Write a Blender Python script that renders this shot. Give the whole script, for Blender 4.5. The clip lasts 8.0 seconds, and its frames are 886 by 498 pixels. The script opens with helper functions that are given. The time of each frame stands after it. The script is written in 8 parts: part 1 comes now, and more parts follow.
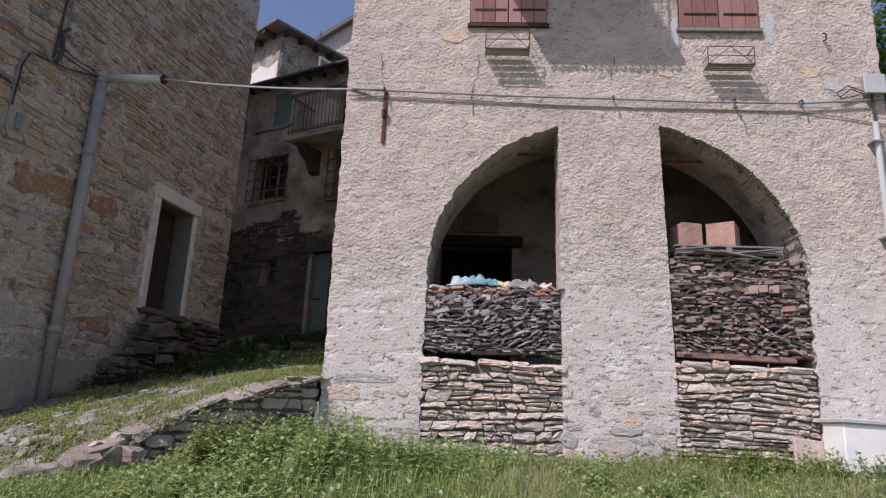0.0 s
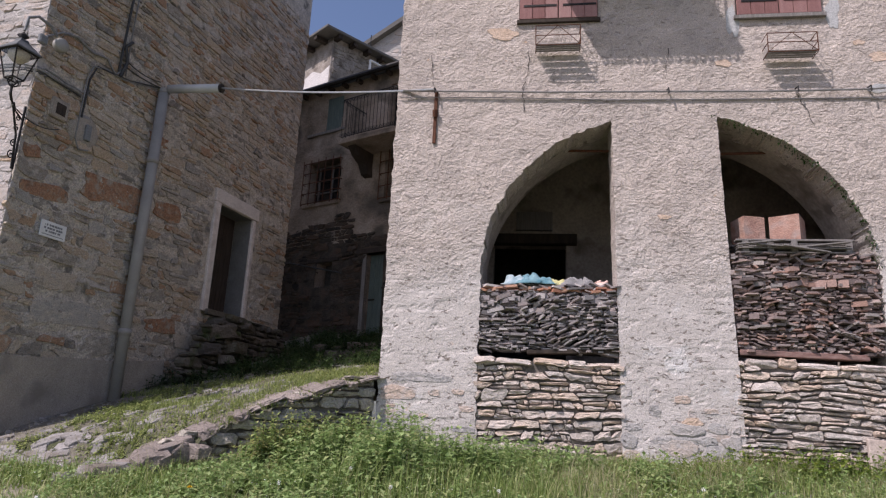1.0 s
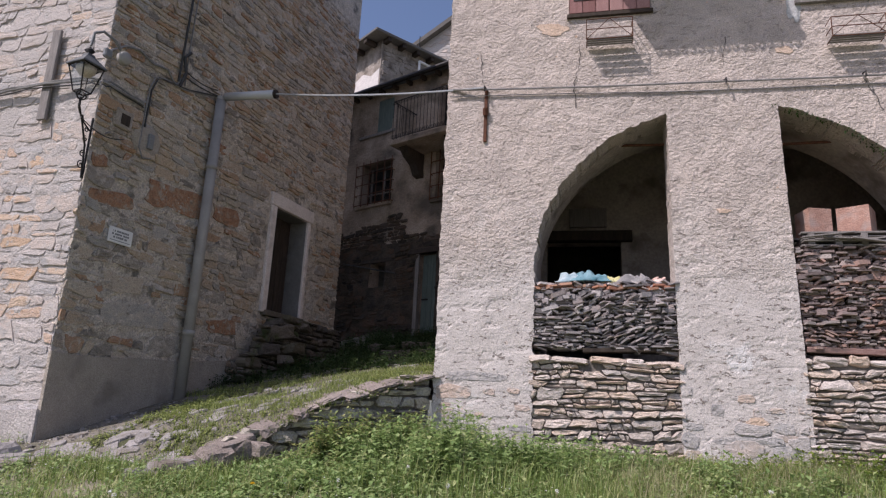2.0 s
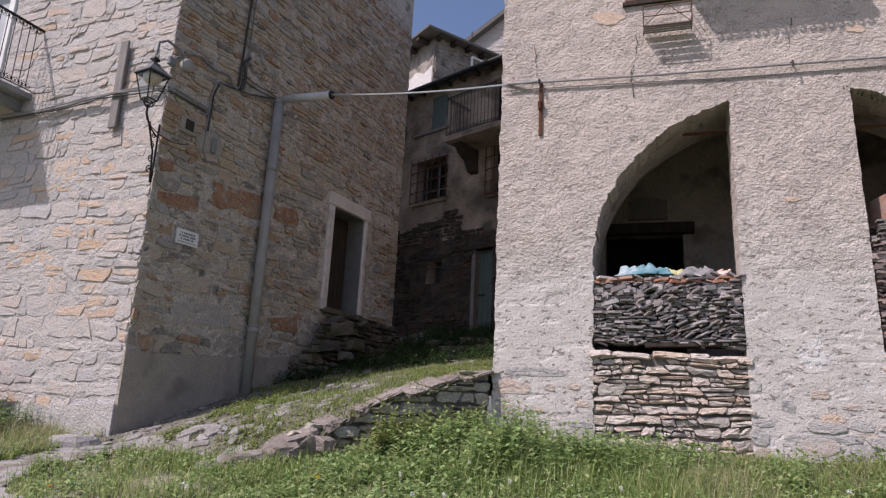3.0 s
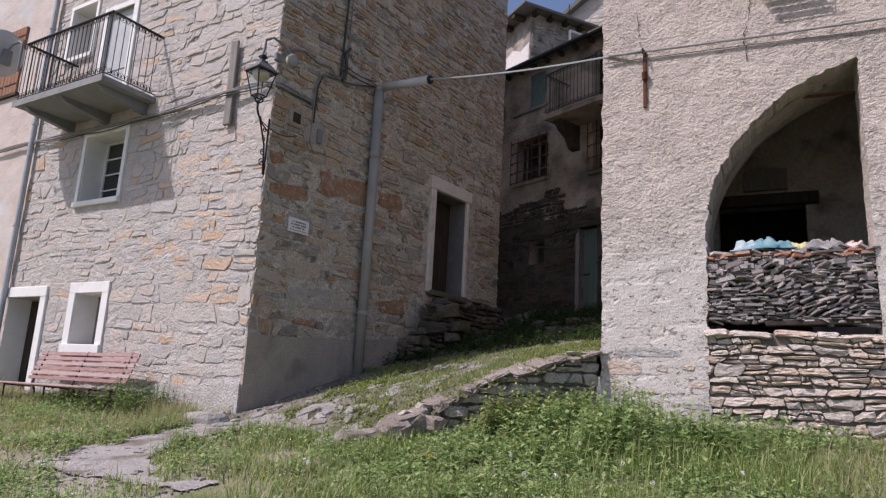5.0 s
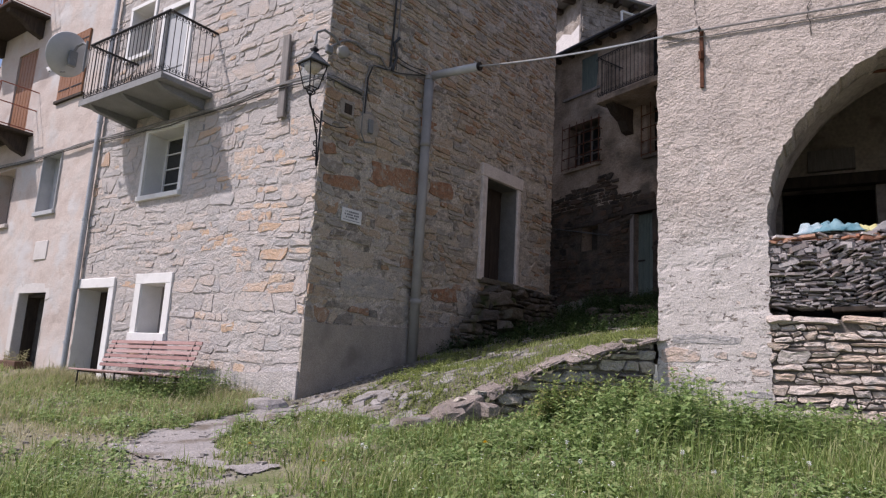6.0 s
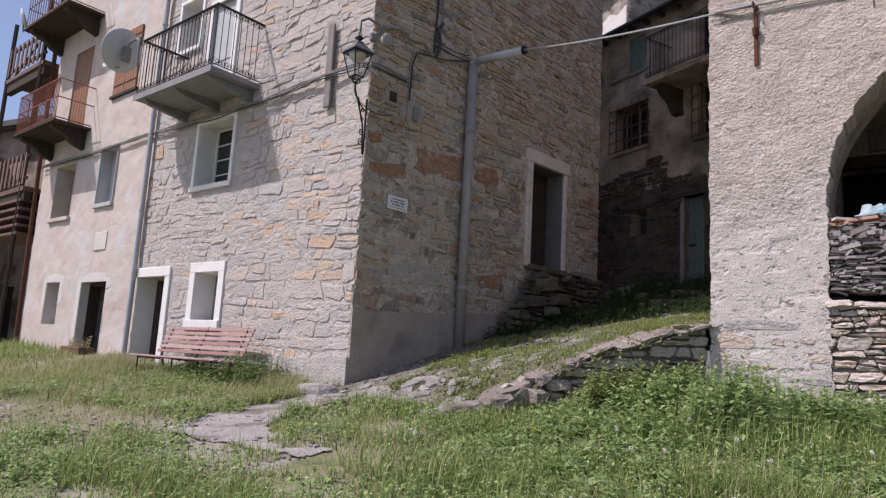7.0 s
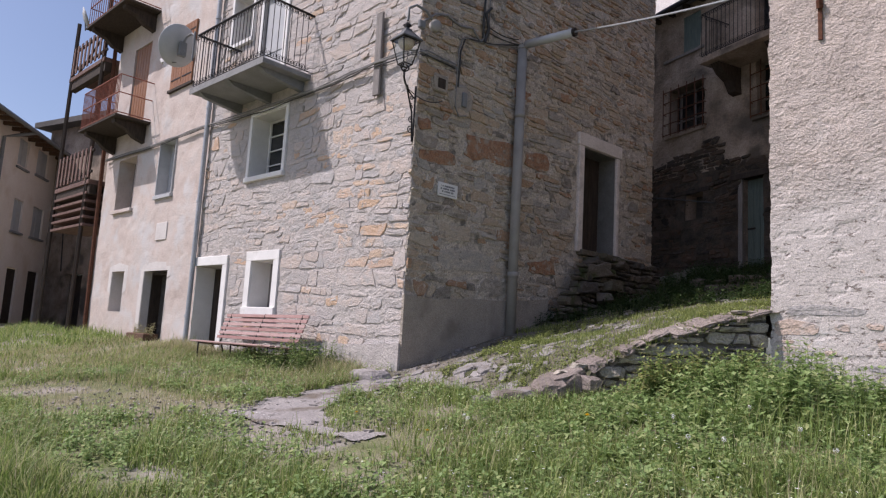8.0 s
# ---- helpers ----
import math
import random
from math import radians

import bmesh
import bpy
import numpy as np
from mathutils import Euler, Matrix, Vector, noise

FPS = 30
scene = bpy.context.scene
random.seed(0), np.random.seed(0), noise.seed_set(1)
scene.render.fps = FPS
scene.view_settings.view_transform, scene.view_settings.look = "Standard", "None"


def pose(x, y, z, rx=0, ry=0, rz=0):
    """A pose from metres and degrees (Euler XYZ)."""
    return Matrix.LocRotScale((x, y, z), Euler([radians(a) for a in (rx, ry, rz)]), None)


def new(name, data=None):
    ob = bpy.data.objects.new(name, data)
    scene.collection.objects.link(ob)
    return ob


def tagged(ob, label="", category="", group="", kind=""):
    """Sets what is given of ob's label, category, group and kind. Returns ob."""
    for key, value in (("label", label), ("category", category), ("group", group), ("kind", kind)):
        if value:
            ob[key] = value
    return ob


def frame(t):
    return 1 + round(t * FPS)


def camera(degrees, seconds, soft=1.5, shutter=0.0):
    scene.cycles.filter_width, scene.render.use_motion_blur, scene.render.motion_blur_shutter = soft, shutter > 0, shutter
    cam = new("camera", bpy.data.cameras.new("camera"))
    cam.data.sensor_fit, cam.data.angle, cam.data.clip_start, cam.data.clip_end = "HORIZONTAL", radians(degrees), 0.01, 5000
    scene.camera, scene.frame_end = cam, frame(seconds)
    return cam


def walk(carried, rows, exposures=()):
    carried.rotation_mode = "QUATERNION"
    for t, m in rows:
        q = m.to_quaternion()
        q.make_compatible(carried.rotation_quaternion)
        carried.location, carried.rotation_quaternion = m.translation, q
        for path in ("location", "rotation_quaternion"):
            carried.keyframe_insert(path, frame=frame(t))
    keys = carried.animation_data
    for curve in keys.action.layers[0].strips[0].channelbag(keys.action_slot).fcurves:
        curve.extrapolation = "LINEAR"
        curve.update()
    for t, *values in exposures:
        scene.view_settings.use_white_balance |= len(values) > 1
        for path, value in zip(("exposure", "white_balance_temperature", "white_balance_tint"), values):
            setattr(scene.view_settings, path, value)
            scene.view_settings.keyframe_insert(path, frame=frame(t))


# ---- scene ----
EXPO, KELVIN, TINT = 0.48, 6200, 21
cam = camera(67.3, 8.0, 1.25)
PATH = [
    (0.0, 0.043, 0.015, 1.512, 104.622, -2.460, 3.083),
    (0.5, 0.036, 0.010, 1.509, 104.494, -2.545, 5.373),
    (1.0, 0.031, 0.009, 1.507, 104.383, -2.610, 7.698),
    (2.5, 0.010, 0.007, 1.501, 103.863, -2.837, 14.677),
    (3.0, 0.002, 0.006, 1.500, 103.523, -2.910, 17.159),
    (3.5, -0.000, 0.000, 1.500, 103.118, -2.977, 19.317),
    (4.0, -0.005, -0.001, 1.501, 102.583, -2.992, 21.562),
    (4.5, -0.010, -0.002, 1.503, 102.032, -3.050, 23.757),
    (6.0, -0.032, -0.015, 1.496, 100.187, -3.171, 30.500),
    (6.5, -0.037, -0.018, 1.494, 99.526, -3.233, 32.401),
    (7.0, -0.042, -0.024, 1.492, 98.828, -3.234, 34.445),
    (7.5, -0.047, -0.027, 1.490, 98.165, -3.252, 36.461),
    (8.0, -0.053, -0.030, 1.490, 97.445, -3.280, 38.761),
]
walk(cam, [(r[0], pose(*r[1:])) for r in PATH], [(0.0, EXPO, KELVIN, TINT), (8.0, EXPO, KELVIN, TINT)])

# ---- light ----
SUN_TRAVEL = Vector((0.925, 0.93, -1.80)).normalized()
sun = new("sun", bpy.data.lights.new("sun", "SUN"))
sun.data.energy, sun.data.angle, sun.data.color = 3.3, radians(0.55), (1.0, 0.94, 0.86)
sun.matrix_world = Matrix.Translation((-20, -20, 40)) @ SUN_TRAVEL.to_track_quat("-Z", "Y").to_matrix().to_4x4()
world = bpy.data.worlds.new("world")
scene.world = world
world.use_nodes = True
wn = world.node_tree.nodes
sky = wn.new("ShaderNodeTexSky")
sky.sky_type, sky.sun_disc = "NISHITA", False
sky.sun_elevation = math.asin(-SUN_TRAVEL.z)
sky.sun_rotation = math.atan2(-SUN_TRAVEL.x, -SUN_TRAVEL.y)
sky.altitude, sky.air_density, sky.dust_density = 900, 1.0, 4.2
wn["Background"].inputs["Strength"].default_value = 0.098
world.node_tree.links.new(sky.outputs["Color"], wn["Background"].inputs["Color"])


# ---- materials ----
def surface(name, cols, scale=3.0, rough=0.9, bump=0.3, bscale=60.0, spread=0.0, island=False, metal=0.0, fine=0.25,
            stain=None, stain_scale=0.7, stain_at=0.55, stretch=(1, 1, 1), dist=0.02, spec=0.3, smear=None, smear_scale=7.0, smear_at=0.5, coarse=0.0, coarse_scale=14.0):
    """Mottled material: a ramp of colours driven by noise and by a random value per piece, fine grain, stains and relief."""
    m = bpy.data.materials.new(name)
    m.use_nodes = True
    nt = m.node_tree
    N, L = nt.nodes, nt.links
    bsdf = N["Principled BSDF"]
    geo = N.new("ShaderNodeNewGeometry")
    mp = N.new("ShaderNodeMapping")
    mp.inputs["Scale"].default_value = stretch
    L.new(geo.outputs["Position"], mp.inputs["Vector"])
    n1 = N.new("ShaderNodeTexNoise")
    n1.inputs["Scale"].default_value, n1.inputs["Detail"].default_value, n1.inputs["Roughness"].default_value = scale, 5, 0.62
    L.new(mp.outputs["Vector"], n1.inputs["Vector"])
    fac = n1.outputs["Fac"]
    if spread > 0:
        if island:
            rnd = geo.outputs["Random Per Island"]
        else:
            rnd = N.new("ShaderNodeObjectInfo").outputs["Random"]
        mx = N.new("ShaderNodeMix")
        mx.inputs[0].default_value = spread
        L.new(fac, mx.inputs[2])
        L.new(rnd, mx.inputs[3])
        fac = mx.outputs[0]
    ramp = N.new("ShaderNodeValToRGB")
    lo, hi = (0.3, 0.7) if spread == 0 else (0.3 - 0.25 * spread, 0.7 + 0.25 * spread)
    els = ramp.color_ramp.elements
    while len(els) < len(cols):
        els.new(0.5)
    for i, c in enumerate(cols):
        els[i].position = lo + (hi - lo) * i / max(1, len(cols) - 1)
        els[i].color = (*c, 1)
    L.new(fac, ramp.inputs["Fac"])
    n2 = N.new("ShaderNodeTexNoise")
    n2.inputs["Scale"].default_value, n2.inputs["Detail"].default_value = bscale, 4
    L.new(mp.outputs["Vector"], n2.inputs["Vector"])
    mr = N.new("ShaderNodeMapRange")
    mr.inputs[1].default_value, mr.inputs[2].default_value = 0.25, 0.75
    mr.inputs[3].default_value, mr.inputs[4].default_value = 1 - fine, 1 + fine
    L.new(n2.outputs["Fac"], mr.inputs[0])
    mul = N.new("ShaderNodeMix")
    mul.data_type, mul.blend_type = "RGBA", "MULTIPLY"
    mul.inputs[0].default_value = 1
    L.new(ramp.outputs["Color"], mul.inputs[6])
    L.new(mr.outputs[0], mul.inputs[7])
    col = mul.outputs[2]
    if stain:
        n3 = N.new("ShaderNodeTexNoise")
        n3.inputs["Scale"].default_value, n3.inputs["Detail"].default_value = stain_scale, 6
        L.new(geo.outputs["Position"], n3.inputs["Vector"])
        r3 = N.new("ShaderNodeMapRange")
        r3.inputs[1].default_value, r3.inputs[2].default_value = stain_at, stain_at + 0.12
        L.new(n3.outputs["Fac"], r3.inputs[0])
        mx3 = N.new("ShaderNodeMix")
        mx3.data_type = "RGBA"
        L.new(r3.outputs[0], mx3.inputs[0])
        L.new(col, mx3.inputs[6])
        mx3.inputs[7].default_value = (*stain, 1)
        col = mx3.outputs[2]
    if smear:
        n4 = N.new("ShaderNodeTexNoise")
        n4.inputs["Scale"].default_value, n4.inputs["Detail"].default_value, n4.inputs["Roughness"].default_value = smear_scale, 8, 0.7
        L.new(geo.outputs["Position"], n4.inputs["Vector"])
        r4 = N.new("ShaderNodeMapRange")
        r4.inputs[1].default_value, r4.inputs[2].default_value = smear_at, smear_at + 0.1
        L.new(n4.outputs["Fac"], r4.inputs[0])
        mx4 = N.new("ShaderNodeMix")
        mx4.data_type = "RGBA"
        L.new(r4.outputs[0], mx4.inputs[0])
        L.new(col, mx4.inputs[6])
        mx4.inputs[7].default_value = (*smear, 1)
        col = mx4.outputs[2]
    L.new(col, bsdf.inputs["Base Color"])
    bsdf.inputs["Roughness"].default_value, bsdf.inputs["Metallic"].default_value = rough, metal
    bsdf.inputs["Specular IOR Level"].default_value = spec
    if bump > 0:
        b = N.new("ShaderNodeBump")
        b.inputs["Strength"].default_value, b.inputs["Distance"].default_value = bump, dist
        L.new(n2.outputs["Fac"], b.inputs["Height"])
        if coarse > 0:
            n5 = N.new("ShaderNodeTexNoise")
            n5.inputs["Scale"].default_value, n5.inputs["Detail"].default_value, n5.inputs["Roughness"].default_value = coarse_scale, 6, 0.65
            L.new(geo.outputs["Position"], n5.inputs["Vector"])
            b2 = N.new("ShaderNodeBump")
            b2.inputs["Strength"].default_value, b2.inputs["Distance"].default_value = coarse, 0.05
            L.new(n5.outputs["Fac"], b2.inputs["Height"])
            L.new(b2.outputs["Normal"], b.inputs["Normal"])
        L.new(b.outputs["Normal"], bsdf.inputs["Normal"])
    return m


def leafy(name, cols, scale=1.2, island=True):
    m = surface(name, cols, scale, 0.55, 0.0, 30, 0.72, island, fine=0.2, spec=0.35)
    b = m.node_tree.nodes["Principled BSDF"]
    N, L = m.node_tree.nodes, m.node_tree.links
    src = b.inputs["Base Color"].links[0].from_socket
    tr = N.new("ShaderNodeBsdfTranslucent")
    L.new(src, tr.inputs["Color"])
    mix = N.new("ShaderNodeMixShader")
    mix.inputs[0].default_value = 0.42
    L.new(b.outputs[0], mix.inputs[1])
    L.new(tr.outputs[0], mix.inputs[2])
    L.new(mix.outputs[0], N["Material Output"].inputs["Surface"])
    return m


PALE = [(0.399, 0.375, 0.361), (0.465, 0.432, 0.413), (0.522, 0.475, 0.451), (0.551, 0.494, 0.456), (0.57, 0.484, 0.427), (0.522, 0.465, 0.432), (0.456, 0.437, 0.427), (0.58, 0.532, 0.513)]
OCHRE = [(0.58, 0.48, 0.41), (0.61, 0.465, 0.35), (0.58, 0.41, 0.285), (0.56, 0.40, 0.30), (0.62, 0.505, 0.41)]
BROWN = [(0.22, 0.195, 0.17), (0.45, 0.395, 0.335), (0.60, 0.51, 0.41), (0.54, 0.43, 0.325), (0.57, 0.44, 0.315), (0.38, 0.33, 0.28), (0.46, 0.43, 0.395), (0.64, 0.56, 0.475)]
ROUGH_A = dict(stain=(0.43, 0.41, 0.395), stain_scale=3.5, stain_at=0.60, dist=0.02, smear=(0.53, 0.49, 0.465), smear_scale=9, smear_at=0.54, coarse=0.6, coarse_scale=20, stretch=(1, 1, 2.6), fine=0.24)
ROUGH_B = dict(stain=(0.19, 0.168, 0.145), stain_scale=6, stain_at=0.63, smear=(0.62, 0.555, 0.48), smear_scale=9, smear_at=0.545, coarse=1.0, stretch=(1, 1, 2.8), fine=0.4)
M_stone = surface("pale_wall_stone", PALE, 5, 0.92, 0.7, 45, 0.6, **ROUGH_A)
M_stone_i = surface("pale_wall_stone_joined", PALE, 5, 0.92, 0.7, 45, 0.6, island=True, **ROUGH_A)
M_ochrestone = surface("ochre_wall_stone", OCHRE, 6, 0.92, 0.7, 45, 0.6, **ROUGH_A)
M_ochrestone_i = surface("ochre_wall_stone_joined", OCHRE, 6, 0.92, 0.7, 45, 0.6, island=True, **ROUGH_A)
M_side = surface("brown_wall_stone", BROWN, 5, 0.92, 0.8, 45, 0.7, **ROUGH_B)
M_side_i = surface("brown_wall_stone_joined", BROWN, 5, 0.92, 0.8, 45, 0.7, island=True, **ROUGH_B)
M_ruststone = surface("rust_red_stone", [(0.25, 0.15, 0.10), (0.41, 0.22, 0.13), (0.42, 0.31, 0.22)], 6, 0.92, 0.8, 45, coarse=1.0, smear=(0.44, 0.37, 0.30), smear_scale=7, smear_at=0.51, fine=0.4, stain=(0.22, 0.17, 0.13), stain_scale=9, stain_at=0.6)
M_sidemortar = surface("brown_mortar", [(0.42, 0.37, 0.315), (0.60, 0.53, 0.45), (0.70, 0.62, 0.535)], 4.5, 0.95, 0.9, 40, dist=0.03, stain=(0.22, 0.20, 0.175), stain_scale=4, stain_at=0.57, coarse=1.0, fine=0.4)
M_mortar = surface("lime_mortar", [(0.415, 0.385, 0.362), (0.48, 0.44, 0.415), (0.54, 0.50, 0.47)], 4.5, 0.95, 0.5, 40, dist=0.025, stain=(0.40, 0.385, 0.37), stain_scale=3, stain_at=0.58, coarse=0.6, coarse_scale=26, fine=0.27)
DRY = [(0.43, 0.38, 0.35), (0.55, 0.48, 0.43), (0.61, 0.52, 0.465), (0.62, 0.505, 0.42), (0.60, 0.465, 0.37), (0.51, 0.46, 0.425), (0.65, 0.57, 0.52)]
M_dry = surface("dry_stone", DRY, 6, 0.9, 0.6, 55, 0.8, stain=(0.42, 0.39, 0.36), stain_scale=5, stain_at=0.60, coarse=0.9, fine=0.34, stretch=(1, 1, 2.2))
# near-black colour stands in for shade in unlit rooms and gaps
M_dark = surface("unlit_dark", [(0.05, 0.046, 0.042), (0.11, 0.10, 0.09)], 8, 0.95, 0.6, 40)


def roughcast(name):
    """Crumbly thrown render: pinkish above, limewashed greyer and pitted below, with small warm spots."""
    m = bpy.data.materials.new(name)
    m.use_nodes = True
    N, L = m.node_tree.nodes, m.node_tree.links
    bsdf = N["Principled BSDF"]
    geo = N.new("ShaderNodeNewGeometry")
    pos = geo.outputs["Position"]

    def noise(scale, detail=5, rough=0.6, stretch=None):
        n = N.new("ShaderNodeTexNoise")
        n.inputs["Scale"].default_value, n.inputs["Detail"].default_value, n.inputs["Roughness"].default_value = scale, detail, rough
        src = pos
        if stretch:
            mp = N.new("ShaderNodeMapping")
            mp.inputs["Scale"].default_value = stretch
            L.new(pos, mp.inputs["Vector"])
            src = mp.outputs["Vector"]
        L.new(src, n.inputs["Vector"])
        return n.outputs["Fac"]

    def rng_(v, a, b, c=0.0, d=1.0):
        r = N.new("ShaderNodeMapRange")
        for k, x in enumerate((a, b, c, d)):
            r.inputs[k + 1].default_value = x
        L.new(v, r.inputs[0])
        return r.outputs[0]

    def op(kind, a, b):
        o = N.new("ShaderNodeMath")
        o.operation = kind
        for k, v in enumerate((a, b)):
            if isinstance(v, float):
                o.inputs[k].default_value = v
            else:
                L.new(v, o.inputs[k])
        return o.outputs[0]

    def mixc(f, a, b, kind="MIX"):
        x = N.new("ShaderNodeMix")
        x.data_type, x.blend_type = "RGBA", kind
        L.new(f, x.inputs[0])
        for k, v in ((6, a), (7, b)):
            if isinstance(v, tuple):
                x.inputs[k].default_value = (*v, 1)
            else:
                L.new(v, x.inputs[k])
        return x.outputs[2]

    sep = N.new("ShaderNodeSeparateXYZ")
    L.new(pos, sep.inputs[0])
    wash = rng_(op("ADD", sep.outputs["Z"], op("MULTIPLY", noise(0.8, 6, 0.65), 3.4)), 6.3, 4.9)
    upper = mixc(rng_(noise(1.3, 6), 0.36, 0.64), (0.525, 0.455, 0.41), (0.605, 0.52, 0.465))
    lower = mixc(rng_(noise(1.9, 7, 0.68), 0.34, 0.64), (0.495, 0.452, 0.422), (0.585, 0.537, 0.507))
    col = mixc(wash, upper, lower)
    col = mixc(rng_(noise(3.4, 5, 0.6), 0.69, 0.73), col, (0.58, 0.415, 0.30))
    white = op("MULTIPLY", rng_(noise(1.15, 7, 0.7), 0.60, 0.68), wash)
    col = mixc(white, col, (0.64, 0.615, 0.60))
    grain = noise(60, 4, 0.75)
    col = mixc(rng_(grain, 0.0, 1.0, 1.0, 1.0), col, N_grey(N, L, rng_(grain, 0.36, 0.64, 0.74, 1.26)), "MULTIPLY")
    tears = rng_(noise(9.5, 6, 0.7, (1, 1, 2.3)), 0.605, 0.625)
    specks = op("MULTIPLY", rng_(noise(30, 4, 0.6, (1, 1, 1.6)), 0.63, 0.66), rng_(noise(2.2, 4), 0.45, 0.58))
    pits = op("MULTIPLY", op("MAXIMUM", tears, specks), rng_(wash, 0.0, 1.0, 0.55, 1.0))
    # pit colour: brown mortar plus the hollows' shade painted in
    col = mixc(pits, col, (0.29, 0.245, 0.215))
    L.new(col, bsdf.inputs["Base Color"])
    bsdf.inputs["Roughness"].default_value = 0.95
    bsdf.inputs["Specular IOR Level"].default_value = 0.25
    vor = N.new("ShaderNodeTexVoronoi")
    vor.inputs["Scale"].default_value = 38
    warp = N.new("ShaderNodeTexNoise")
    warp.inputs["Scale"].default_value = 30
    add = N.new("ShaderNodeMix")
    add.data_type = "VECTOR"
    add.inputs[0].default_value = 0.02
    L.new(pos, add.inputs[4])
    L.new(pos, warp.inputs["Vector"])
    L.new(warp.outputs["Color"], add.inputs[5])
    L.new(add.outputs[1], vor.inputs["Vector"])
    crumbs = op("MULTIPLY", op("SUBTRACT", 1.0, vor.outputs["Distance"]), rng_(wash, 0.0, 1.0, 1.0, 0.45))
    clump = rng_(noise(5, 4, 0.6), 0.35, 0.65, 0.55, 1.25)
    height = op("MULTIPLY", clump, op("ADD", op("MULTIPLY", crumbs, 0.12), op("ADD", op("MULTIPLY", noise(21, 3, 0.55, (1, 1, 1.35)), 1.25), op("MULTIPLY", noise(75, 3, 0.6), 0.7))))
    height = op("SUBTRACT", op("MULTIPLY", height, rng_(wash, 0.0, 1.0, 1.0, 0.22)), op("MULTIPLY", pits, 0.9))
    b = N.new("ShaderNodeBump")
    b.inputs["Strength"].default_value, b.inputs["Distance"].default_value = 1.0, 0.034
    L.new(height, b.inputs["Height"])
    b2 = N.new("ShaderNodeBump")
    b2.inputs["Strength"].default_value, b2.inputs["Distance"].default_value = 0.10, 0.05
    L.new(noise(7, 5, 0.6, (1, 1, 1.3)), b2.inputs["Height"])
    L.new(b2.outputs["Normal"], b.inputs["Normal"])
    L.new(b.outputs["Normal"], bsdf.inputs["Normal"])
    return m


def N_grey(N, L, v):
    c = N.new("ShaderNodeCombineColor")
    for k in range(3):
        L.new(v, c.inputs[k])
    return c.outputs[0]


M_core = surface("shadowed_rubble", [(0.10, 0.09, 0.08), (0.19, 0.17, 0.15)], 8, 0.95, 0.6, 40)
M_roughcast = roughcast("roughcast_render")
M_greyrender = surface("grey_render", [(0.36, 0.315, 0.265), (0.46, 0.405, 0.345)], 3, 0.95, 0.6, 60, dist=0.02, stain=(0.27, 0.24, 0.205), stain_scale=1.5, coarse=0.8, coarse_scale=22)
M_pink = surface("pink_plaster", [(0.45, 0.375, 0.335), (0.54, 0.465, 0.42), (0.53, 0.49, 0.46)], 1.6, 0.93, 0.4, 50, fine=0.18, dist=0.015, stain=(0.54, 0.515, 0.50), stain_scale=1.3, stain_at=0.54, coarse=0.25, coarse_scale=20, smear=(0.48, 0.40, 0.345), smear_scale=3.5, smear_at=0.58)
M_ochre = surface("ochre_plaster", [(0.76, 0.67, 0.59), (0.82, 0.74, 0.67)], 1.0, 0.93, 0.2, 20, fine=0.08, stain=(0.68, 0.57, 0.46), stain_scale=0.6)
M_oldplaster = surface("worn_plaster", [(0.18, 0.14, 0.105), (0.37, 0.295, 0.235), (0.48, 0.395, 0.325)], 1.1, 0.95, 0.6, 25, dist=0.03, stain=(0.13, 0.11, 0.09), stain_scale=0.9, stain_at=0.53, coarse=0.8)
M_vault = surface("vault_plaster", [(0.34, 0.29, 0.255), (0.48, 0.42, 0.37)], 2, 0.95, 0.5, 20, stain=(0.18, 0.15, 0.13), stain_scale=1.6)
M_white = surface("white_paint", [(0.68, 0.67, 0.65), (0.80, 0.79, 0.77)], 2.5, 0.7, 0.15, 60, fine=0.05, stain=(0.60, 0.58, 0.55), stain_scale=3, stain_at=0.62)
M_greywood = surface("weathered_grey_wood", [(0.17, 0.155, 0.145), (0.29, 0.265, 0.25)], 6, 0.85, 0.4, 60, stretch=(6, 6, 0.6))
M_brownwood = surface("brown_wood", [(0.09, 0.05, 0.035), (0.17, 0.10, 0.065)], 5, 0.75, 0.35, 60, stretch=(5, 5, 0.6))
M_darkwood = surface("dark_old_wood", [(0.03, 0.023, 0.019), (0.07, 0.052, 0.04)], 5, 0.85, 0.4, 50, stretch=(4, 4, 0.6))
M_orangewood = surface("varnished_larch", [(0.21, 0.095, 0.045), (0.33, 0.16, 0.08)], 6, 0.5, 0.2, 60, stretch=(7, 7, 0.5))
M_shutter = surface("faded_red_brown_paint", [(0.19, 0.085, 0.078), (0.29, 0.15, 0.14), (0.37, 0.225, 0.21)], 5, 0.75, 0.35, 60, stretch=(5, 5, 0.5), spread=0.5)
M_sleeve = surface("pale_plastic_sleeve", [(0.42, 0.43, 0.44), (0.52, 0.53, 0.54)], 3, 0.5, 0.05, 80, fine=0.06)
M_pole = surface("grey_plastic_conduit", [(0.27, 0.255, 0.235), (0.35, 0.335, 0.31)], 3, 0.8, 0.05, 80, fine=0.08, spec=0.15)
M_iron = surface("dark_iron", [(0.018, 0.018, 0.018), (0.045, 0.04, 0.038)], 14, 0.5, 0.2, 90, metal=0.6)
M_rust = surface("rusty_iron", [(0.07, 0.032, 0.02), (0.17, 0.07, 0.04)], 20, 0.85, 0.3, 90, metal=0.2)
M_redrail = surface("red_oxide_rail", [(0.22, 0.07, 0.045), (0.32, 0.13, 0.09)], 10, 0.7, 0.1, 60)
